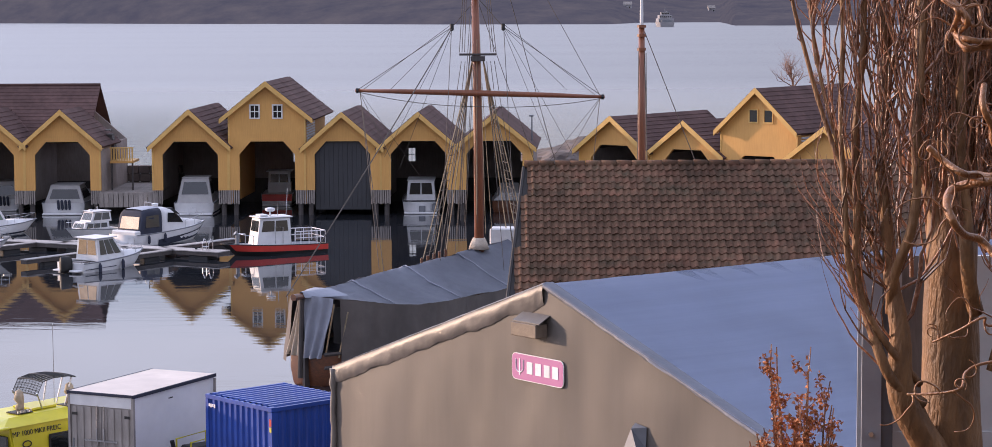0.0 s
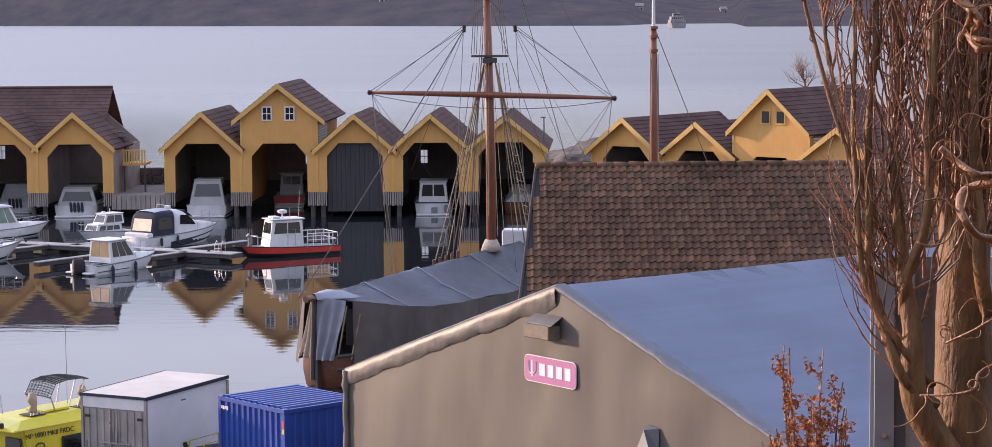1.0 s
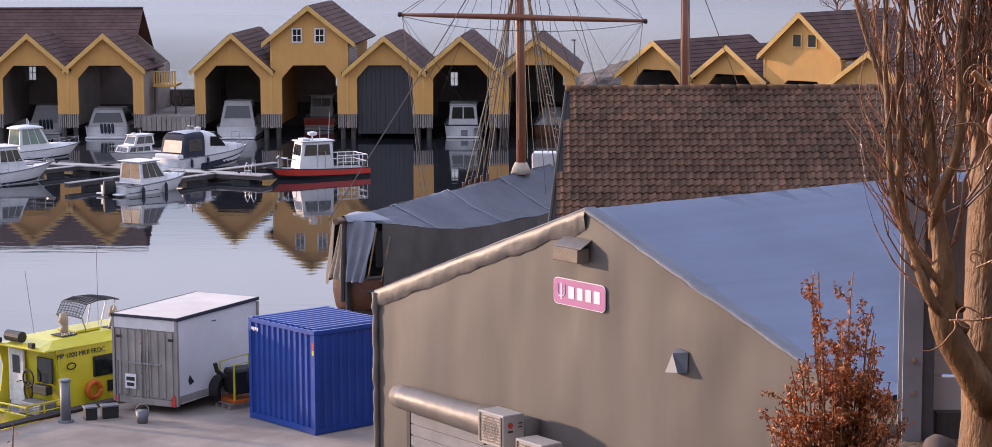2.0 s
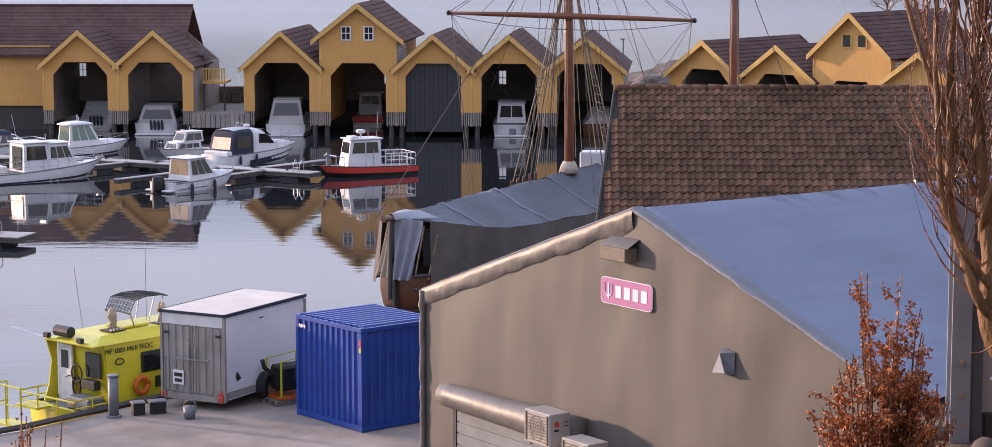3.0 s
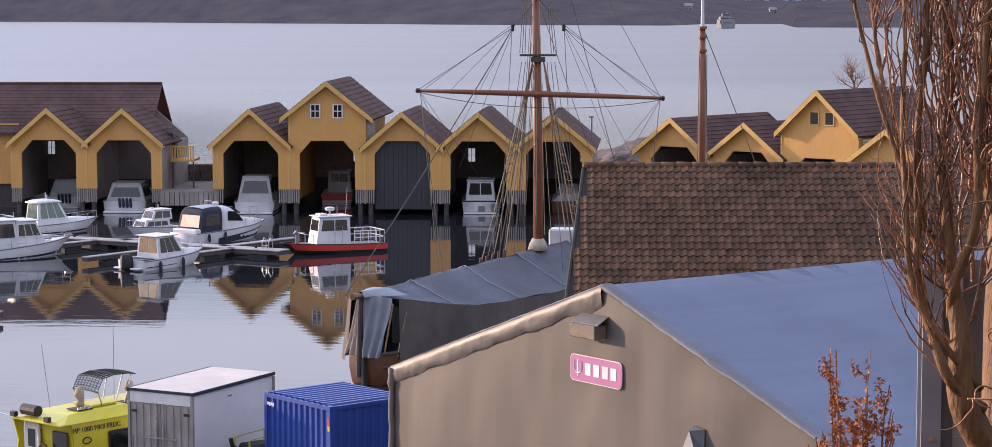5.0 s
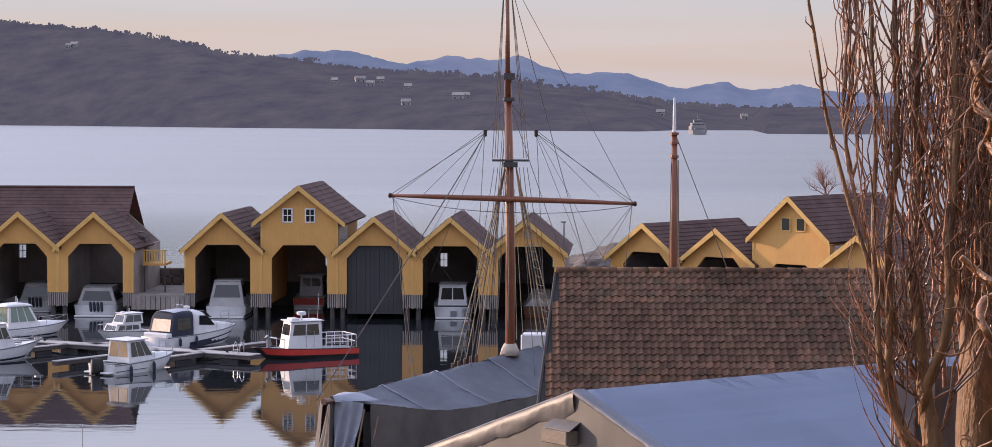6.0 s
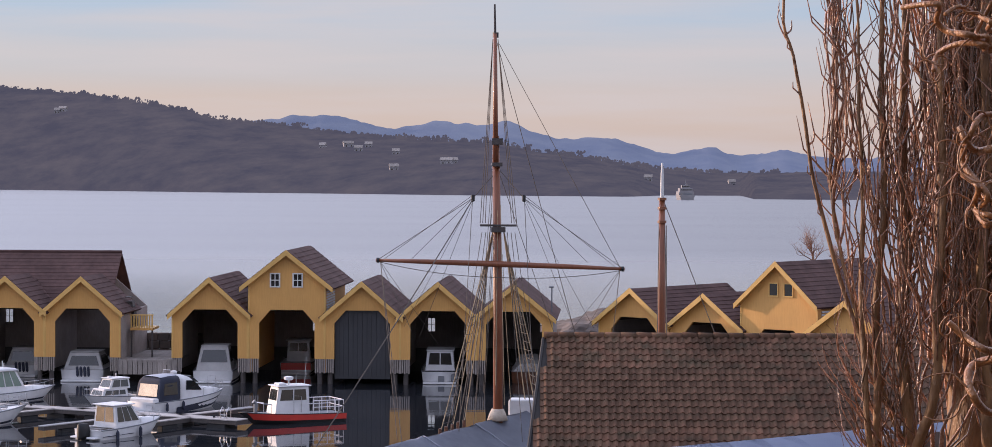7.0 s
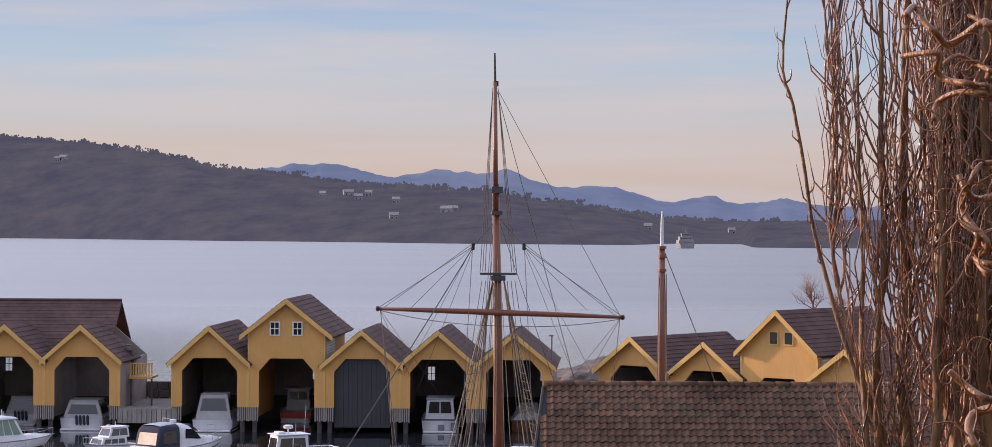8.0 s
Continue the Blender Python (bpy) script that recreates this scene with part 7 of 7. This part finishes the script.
# ---------- the garden in front ----------
def poplar():
    rnd = random.Random(7)
    t = thing("columnar_tree", pose(2.36, 11.0, 10.3), "leafless upright tree with many slender reddish shoots", "tree")

    def stem(pts, rs, name="limb", mt=None):
        n = 26
        out, rr = [], []
        for i in range(n):
            k = i / (n - 1) * (len(pts) - 1)
            j = min(int(k), len(pts) - 2)
            f = k - j
            p0, p1 = Vector(pts[max(j - 1, 0)]), Vector(pts[j])
            p2, p3 = Vector(pts[j + 1]), Vector(pts[min(j + 2, len(pts) - 1)])
            q = 0.5 * (2 * p1 + (p2 - p0) * f + (2 * p0 - 5 * p1 + 4 * p2 - p3) * f * f + (3 * p1 - p0 - 3 * p2 + p3) * f ** 3)
            q += Vector((noise.noise(q * 2.0), noise.noise(q * 2.0 + Vector((5, 0, 0))), 0)) * 0.04
            out.append(q)
            rr.append((rs[j] + (rs[j + 1] - rs[j]) * f) * (1 + 0.09 * noise.noise(Vector((q.z * 7, pts[0][0] * 9, 1)))))
        ob = part(name, tubed(out, rr, 12), mt or M_BARK, t, smooth=True)
        return out
    trunk = stem([(-0.08, 0.05, -0.5), (-0.09, 0.05, 0.3), (-0.10, 0.05, 1.2), (-0.09, 0.08, 2.2), (-0.06, 0.1, 4.2), (-0.06, 0.1, 6.4)], [0.21, 0.165, 0.145, 0.12, 0.08, 0.03], "trunk")
    limbs = [stem(p, r) for p, r in (
        ([(-0.12, -0.05, 0.55), (-0.30, -0.12, 0.84), (-0.40, -0.14, 1.08), (-0.41, -0.13, 1.36), (-0.44, -0.12, 1.65), (-0.48, -0.1, 2.05), (-0.45, -0.04, 2.5), (-0.46, 0, 2.95), (-0.43, 0, 5.4)], [0.09, 0.078, 0.066, 0.048, 0.034, 0.028, 0.026, 0.024, 0.008]),
        ([(-0.28, -0.14, 0.95), (-0.47, -0.2, 1.12), (-0.57, -0.18, 1.42), (-0.61, -0.14, 1.9), (-0.57, -0.1, 3.0), (-0.58, 0, 5.0)], [0.032, 0.026, 0.022, 0.020, 0.015, 0.006]),
        ([(-0.06, 0.0, 1.55), (-0.20, 0.02, 1.95), (-0.27, 0.06, 2.4), (-0.25, 0.1, 3.2), (-0.24, 0.1, 5.4)], [0.04, 0.036, 0.032, 0.025, 0.010]),
        ([(0.0, -0.12, 1.4), (-0.08, -0.22, 1.8), (-0.12, -0.24, 2.6), (-0.10, -0.22, 5.2)], [0.04, 0.034, 0.026, 0.010]),
        ([(-0.45, -0.11, 1.40), (-0.42, -0.2, 1.62), (-0.36, -0.28, 1.9), (-0.33, -0.30, 2.5), (-0.34, -0.28, 4.6)], [0.02, 0.026, 0.024, 0.02, 0.008]),
        ([(-0.46, -0.1, 1.6), (-0.61, -0.1, 1.95), (-0.73, -0.05, 2.35), (-0.865, 0, 2.78), (-0.94, 0, 3.1), (-1.0, 0, 3.5), (-1.06, 0, 3.72), (-1.0, 0, 4.3)], [0.017, 0.014, 0.012, 0.010, 0.009, 0.008, 0.007, 0.003]),
        ([(-0.58, -0.1, 1.9), (-0.70, -0.06, 2.35), (-0.82, 0, 2.9), (-0.80, 0, 3.5), (-0.86, 0, 4.3)], [0.012, 0.010, 0.008, 0.006, 0.003]),
        ([(0.1, -0.1, 1.1), (0.20, -0.16, 1.7), (0.22, -0.18, 2.6), (0.24, -0.1, 5.4)], [0.05, 0.04, 0.03, 0.012]),
        ([(-0.30, -0.14, 1.05), (-0.52, -0.2, 1.32), (-0.66, -0.2, 1.75), (-0.67, -0.15, 2.5), (-0.70, -0.1, 3.8)], [0.020, 0.017, 0.015, 0.012, 0.005]))]
    bm = bmesh.new()

    def shoot(p, x1, L, r):
        """A shoot that leaves its limb, bends and rises."""
        n = max(8, int(L / 0.12))
        pts, rs = [], []
        dx, dy = x1 - p.x, rnd.uniform(-0.12, 0.1)
        ph, ph2 = rnd.uniform(0, 20), rnd.uniform(0, 20)
        for i in range(n + 1):
            k = i / n
            e = 1 - math.exp(-3.2 * k * L / 1.2)
            z = p.z + L * k - 0.05 * math.sin(min(1, k * 6) * math.pi)
            pts.append(Vector((p.x + dx * e + (0.105 * noise.noise(Vector((z * 1.4, ph, 0))) + 0.062 * noise.noise(Vector((z * 4.5, ph, 3)))) * min(1, 4 * k), p.y + dy * e + 0.03 * noise.noise(Vector((z * 2.1, ph2, 5))), z)))
            rs.append(r * (1 - 0.75 * k) + 0.0012)
        tube(bm, pts, rs, 5, False)
        # short spurs and buds
        for i in range(2, n, 2):
            if rnd.random() < 0.34:
                q = pts[i]
                s = rnd.choice((-1, 1))
                L2 = rnd.uniform(0.04, 0.30)
                a = q + Vector((s * L2 * 0.45, rnd.uniform(-0.05, 0.05), L2 * 0.5))
                tube(bm, [q, a, a + Vector((s * L2 * 0.12, 0, L2 * 0.55))], [rs[i] * 0.6 + 0.0008, rs[i] * 0.45 + 0.0008, 0.0012], 4, False)
    for k in range(240):
        lm = limbs[rnd.choice((0, 0, 0, 1, 1, 2, 2, 2, 3, 3, 3, 4, 4, 6, 6, 6, 7))] if rnd.random() < 0.88 else trunk
        p = lm[rnd.randint(4, 22)]
        if p.z < 1.6:
            p = lm[rnd.randint(9, 22)]
        spread = rnd.gauss(0, 0.17) - (0.06 if rnd.random() < 0.5 else 0)
        x1 = max(-0.80 if p.z > 1.9 else -0.70, min(0.45, p.x + spread))
        shoot(p, x1, rnd.uniform(0.5, 2.2), rnd.choice((0.003, 0.004, 0.005, 0.0065, 0.008)))
    # the far side of the crown, crowded round the trunk
    for k in range(420):
        z = rnd.uniform(1.55, 4.6)
        p = Vector((rnd.uniform(-0.16, 0.05), rnd.choice((-0.08, 0.15)), z))
        q = Vector((rnd.uniform(-0.34, 0.4), rnd.uniform(-0.2, 0.4), z + 0.3))
        shoot(p.lerp(q, 0.6), q.x, rnd.uniform(0.6, 1.8), rnd.choice((0.004, 0.006, 0.008, 0.011)))
    for k in range(220):
        z = rnd.uniform(1.5, 4.2)
        p = Vector((rnd.uniform(-0.3, 0.6), rnd.uniform(0.3, 0.8), z))
        shoot(p, p.x + rnd.gauss(0, 0.08), rnd.uniform(0.8, 2.0), rnd.choice((0.006, 0.009, 0.013)))
    # thin outward twigs low on the outer side
    for k in range(26):
        p = limbs[rnd.choice((1, 7))][rnd.randint(4, 16)]
        branch(bm, rnd, p.copy(), Vector((rnd.uniform(-1, -0.3), rnd.uniform(-0.3, 0.3), rnd.uniform(0.3, 1.0))).normalized(), rnd.uniform(0.25, 0.42), 0.006, 1, 0.5, 6, 0.12, 0.14)
    for k in range(9):
        p = limbs[5][8 + k * 2]
        d = Vector((-0.75 if k % 3 else 0.7, 0, 1)).normalized() * rnd.choice((0.05, 0.07, 0.22))
        q = p + d
        tube(bm, [p, p + d * 0.5 + Vector((0.01, 0, 0)), q, q + Vector((0, 0, 0.03))], [0.006, 0.0045, 0.004, 0.002], 5, False)
    for k in range(2):
        p = limbs[5][rnd.randint(8, 24)]
        branch(bm, rnd, p.copy(), Vector((rnd.uniform(-0.8, 0.8), 0, rnd.uniform(0.5, 1.0))).normalized(), rnd.uniform(0.2, 0.5), 0.005, 1, 0.4, 6, 0.12, 0.12)
    for k in range(10):
        p = limbs[0][rnd.randint(6, 14)]
        branch(bm, rnd, p.copy() , Vector((-0.8, rnd.uniform(-0.3, 0.3), rnd.uniform(0.3, 1.0))).normalized(), rnd.uniform(0.4, 0.7), 0.007, 1, 0.5, 8, 0.14, 0.12)
    part("crown", bm, M_TWIG, t, "dense crown of slender reddish shoots", smooth=True)


poplar()


def corkscrew():
    rnd = random.Random(5)
    t = thing("corkscrew_tree", pose(2.7, 7.0, 10.6), "contorted corkscrew hazel with golden brown branches", "tree")
    part("trunk", tubed([(0, 0, -0.3), (0.05, 0, 0.8), (0.0, 0, 1.8), (0.05, 0, 3.4)], [0.09, 0.075, 0.06, 0.02], 9), M_CURL, t, smooth=True)

    def bent(ctrl, n):
        """A smooth line through the bends."""
        c = [Vector(q) for q in ctrl]
        out = []
        for i in range(n):
            k = i / (n - 1) * (len(c) - 1)
            j = min(int(k), len(c) - 2)
            f = k - j
            p0, p1, p2, p3 = c[max(j - 1, 0)], c[j], c[j + 1], c[min(j + 2, len(c) - 1)]
            out.append(0.5 * (2 * p1 + (p2 - p0) * f + (2 * p0 - 5 * p1 + 4 * p2 - p3) * f * f + (3 * p1 - p0 - 3 * p2 + p3) * f ** 3))
        return out

    def crook(r, *bends):
        """A crooked branch from the trunk out through its bends (reach, height) to a blunt tip, with curly twigs."""
        x0, z0 = bends[0]
        ctrl = [(0, 0, z0 - 0.3), (x0 * 0.35, 0.03, z0 - 0.12), (x0 * 0.7, -0.06, z0 + 0.05)]
        for i, (x, z) in enumerate(bends):
            ctrl.append((x, -0.04 + 0.05 * math.sin(i * 2.1 + z * 9), z))
        pts = bent(ctrl, 14 * len(ctrl))
        n = len(pts)
        rs = [r * (1.25 - 0.4 * i / (n - 1)) * (1 + 0.10 * noise.noise(pts[i] * 26)) for i in range(n)]
        rs[-1] *= 0.75
        b = part("branch", tubed(pts, rs, 9), M_CURL, t, smooth=True)
        for s in range(5):
            i = rnd.randint(int(n * 0.55), n - 2)
            p, q = pts[i], []
            L, turn, a0 = rnd.uniform(0.05, 0.16), rnd.choice((-1, 1)) * rnd.uniform(1.5, 5), rnd.uniform(0, 6.28)
            for k in steps(0, 1, 18):
                q.append(p.copy())
                a0 += 0.5 * noise.noise(p * 30)
                p = p + Vector((math.cos(a0 + turn * k), 0.35 * math.sin(3 * k + a0), math.sin(a0 + turn * k))) * L / 12
            part("twig", tubed(q, [0.0032 * (1 - 0.7 * k) + 0.0007 for k in steps(0, 1, 18)], 5), M_CURL, b, smooth=True)
    crook(0.0125, (-1.12, 2.07), (-1.19, 2.07), (-1.25, 2.08), (-1.30, 2.115), (-1.35, 2.16))
    crook(0.0135, (-1.12, 2.06), (-1.25, 2.03), (-1.292, 1.986), (-1.28, 1.93), (-1.23, 1.883), (-1.17, 1.86), (-1.11, 1.78))
    crook(0.0095, (-1.12, 2.49), (-1.24, 2.495), (-1.268, 2.52), (-1.275, 2.58), (-1.31, 2.62))
    crook(0.0115, (-1.10, 2.15), (-1.158, 2.23), (-1.187, 2.29), (-1.173, 2.355))
    crook(0.0042, (-1.12, 1.59), (-1.18, 1.63), (-1.25, 1.588), (-1.32, 1.54))
    crook(0.0045, (-1.12, 1.48), (-1.215, 1.45), (-1.25, 1.408), (-1.32, 1.384), (-1.40, 1.373))
    crook(0.0105, (-1.20, 2.47), (-1.245, 2.47), (-1.257, 2.51), (-1.245, 2.556), (-1.305, 2.66), (-1.293, 2.752), (-1.257, 2.80), (-1.20, 2.81))
    crook(0.0120, (-1.20, 2.705), (-1.257, 2.695), (-1.305, 2.72), (-1.327, 2.77))
    crook(0.0095, (-1.20, 3.01), (-1.257, 3.02), (-1.327, 3.026), (-1.384, 2.996), (-1.408, 2.94))
    crook(0.0115, (-1.21, 3.235), (-1.255, 3.242), (-1.344, 3.18), (-1.402, 3.206), (-1.437, 3.246), (-1.46, 3.295), (-1.50, 3.26))
    crook(0.0105, (-1.20, 3.036), (-1.305, 3.05), (-1.362, 3.067), (-1.394, 3.10), (-1.405, 3.145), (-1.50, 3.14))
    crook(0.0080, (-1.20, 3.07), (-1.24, 3.09), (-1.271, 3.12), (-1.329, 3.141), (-1.382, 3.113))
    crook(0.0075, (-1.19, 3.02), (-1.25, 3.045), (-1.271, 3.06), (-1.229, 3.16), (-1.24, 3.23), (-1.29, 3.27))
    crook(0.0060, (-1.15, 2.52), (-1.20, 2.60), (-1.255, 2.57), (-1.225, 2.535), (-1.28, 2.60))


corkscrew()


def leafy_shrub(x, y, z, h, w, seed, label, leaves=900, peaks=((0, 1.0), (0.17, 0.93)), bare=0.7):
    rnd = random.Random(seed)
    t = thing("shrub", pose(x, y, z), label, "shrub")
    sb, lb = bmesh.new(), bmesh.new()
    tips = []
    for k in range(70):
        px, ph = rnd.choice(peaks)
        d = rnd.gauss(0, 1)
        hh = h * ph * max(0.25, 1 - 0.42 * abs(d)) * rnd.uniform(0.75, 1.05)
        x1, y1 = px * w * 2.0 + d * w * 0.34, rnd.gauss(0, w * 0.2)
        pts = [Vector((rnd.uniform(-0.06, 0.06), rnd.uniform(-0.06, 0.06), -0.1))]
        for i in range(1, 10):
            q = i / 9
            pts.append(Vector((x1 * q ** 0.75 + 0.02 * noise.noise(Vector((q * 4, k, 0))), y1 * q ** 0.8 + 0.02 * noise.noise(Vector((q * 4, k, 7))), -0.1 + (hh + 0.1) * q)))
        tube(sb, pts, [0.009 * (1 - 0.8 * i / 9) + 0.001 for i in range(10)], 4, False)
        tips.append(pts)
        for i in range(3, 9):
            if rnd.random() < 0.7:
                s = Vector((rnd.uniform(-1, 1), rnd.uniform(-1, 1), rnd.uniform(0.2, 1.1))).normalized() * rnd.uniform(0.06, 0.18)
                tube(sb, [pts[i], pts[i] + s * 0.5 + Vector((0, 0, 0.01)), pts[i] + s], [0.003, 0.002, 0.0012], 3, False)
                tips.append([pts[i], pts[i] + s * 0.5, pts[i] + s])
    for k in range(leaves):
        pts = rnd.choice(tips)
        lo = 0 if len(pts) < 5 else 2
        i = rnd.randint(lo, len(pts) - 2)
        if len(pts) > 5 and i > len(pts) - 3 and rnd.random() < bare:
            continue
        p = pts[i].lerp(pts[i + 1], rnd.random()) + Vector((rnd.gauss(0, 0.012), rnd.gauss(0, 0.012), rnd.gauss(0, 0.01)))
        m = Matrix.Translation(p) @ Euler((rnd.uniform(-1.3, 1.3), rnd.uniform(-1.3, 1.3), rnd.uniform(0, 6.28))).to_matrix().to_4x4()
        L, W = rnd.uniform(0.014, 0.030), rnd.uniform(0.005, 0.010)
        c = rnd.uniform(0.003, 0.010)
        v = [lb.verts.new(m @ Vector(q)) for q in ((0, 0, 0), (L * 0.45, W, c), (L, 0, -c), (L * 0.45, -W, c), (L * 0.5, 0, -c * 0.4))]
        for f in ((0, 4, 1), (1, 4, 2), (2, 4, 3), (3, 4, 0)):
            lb.faces.new([v[i] for i in f])
    tagged(part("twig_mass", sb, M_TWIG, t), kind="stuff")
    tagged(part("leaves", lb, M_LEAF, t, "dry russet leaves still on the twigs"), kind="stuff")


leafy_shrub(1.41, 10.5, 10.36, 1.31, 0.46, 2, "russet-leaved shrub with dry autumn leaves", 12000, ((-0.07, 1.0), (0.12, 0.96), (0.04, 0.75)), bare=0.35)
leafy_shrub(-2.62, 10.2, 9.6, 1.42, 0.40, 9, "low russet shrub on the garden slope", 4200, bare=0.0)
leafy_shrub(-2.25, 10.0, 9.5, 1.18, 0.35, 12, "low russet shrub on the garden slope", 1800, bare=0.0)


def steel_post():
    t = thing("steel_post", pose(2.05, 12.0, 10.1), "grey steel column with bolts at the garden edge", "post")
    part("web", boxed(-0.006, 0.006, -0.08, 0.08, 0, 1.75), M_POST, t)
    part("flange", boxed(-0.085, 0.02, -0.096, -0.081, 0, 1.75), M_POST, t)
    part("side_plate", boxed(0.021, 0.085, -0.085, -0.07, 0.0, 1.75), M_DARKSTEEL, t)
    part("flange", boxed(-0.08, 0.08, 0.081, 0.096, 0, 1.75), M_POST, t)
    for z in (0.62, 0.80, 1.3):
        part("bolt", tubed([(-0.035, -0.097, z), (-0.035, -0.112, z)], 0.014, 6), M_STEEL, t)
    part("base_plate", boxed(-0.13, 0.13, -0.14, 0.14, 0.28, 0.30), M_POST, t)
    g = thing("garden_gate", pose(2.14, 12.05, 10.1), "white panelled gate hung beside the steel column", "gate")
    part("stile", boxed(0.0, 0.055, -0.03, 0.03, 0.62, 1.75), M_OFFWHITE, g)
    part("stile", boxed(0.23, 0.29, -0.03, 0.03, 0.84, 1.75), M_OFFWHITE, g)
    part("bottom_panel", boxed(0.0, 1.3, -0.035, 0.02, 0.5, 0.68), M_OFFWHITE, g)
    part("rail", boxed(0.0, 1.3, -0.04, 0.0, 0.70, 0.79), M_OFFWHITE, g)
    part("panel", boxed(0.29, 1.3, -0.02, 0.02, 0.791, 1.75), M_OFFWHITE, g)
    part("inset_panel", boxed(0.055, 0.23, -0.008, 0.004, 0.791, 1.75), M_GREYWOOD, g)
    part("hinge", boxed(-0.06, 0.0, -0.05, -0.03, 0.72, 0.75), M_GREYSTEEL, g)
    part("hinge", boxed(-0.06, 0.0, -0.05, -0.03, 0.52, 0.55), M_GREYSTEEL, g)
    part("foot_block", boxed(0.02, 0.3, -0.1, 0.1, 0.25, 0.499), M_DARKWOOD, g)


M_POST = mat("grey painted steel column", (0.33, 0.34, 0.37), (0.27, 0.28, 0.31), 0.55, scale=4, bump=0.05)
M_DARKSTEEL = mat("dark grey steel paint", (0.12, 0.125, 0.14), None, 0.55, metal=0.2, scale=4)
steel_post()


def garden_stones():
    rnd = random.Random(3)
    for k in range(16):
        x, y = rnd.uniform(1.2, 3.0), rnd.uniform(11.2, 12.3)
        bm = bmesh.new()
        bmesh.ops.create_icosphere(bm, subdivisions=2, radius=1.0)
        s = rnd.uniform(0.05, 0.14)
        for v in bm.verts:
            d = 1 + 0.3 * noise.noise(v.co * 1.3 + Vector((k * 3.1, 0, 0)))
            v.co = Vector((v.co.x * s * 1.3 * d, v.co.y * s * d, v.co.z * s * 0.7 * d))
        ob = tagged(part("garden_stone", bm, M_ROCK, smooth=True), "rough grey stone lying in the garden soil", "stone", "stones in the soil")
        ob.matrix_basis = pose(x, y, garden_height(x, y) + s * 0.25, 0, 0, rnd.uniform(0, 180))


garden_stones()
# roof tiles last
tiled_shed()
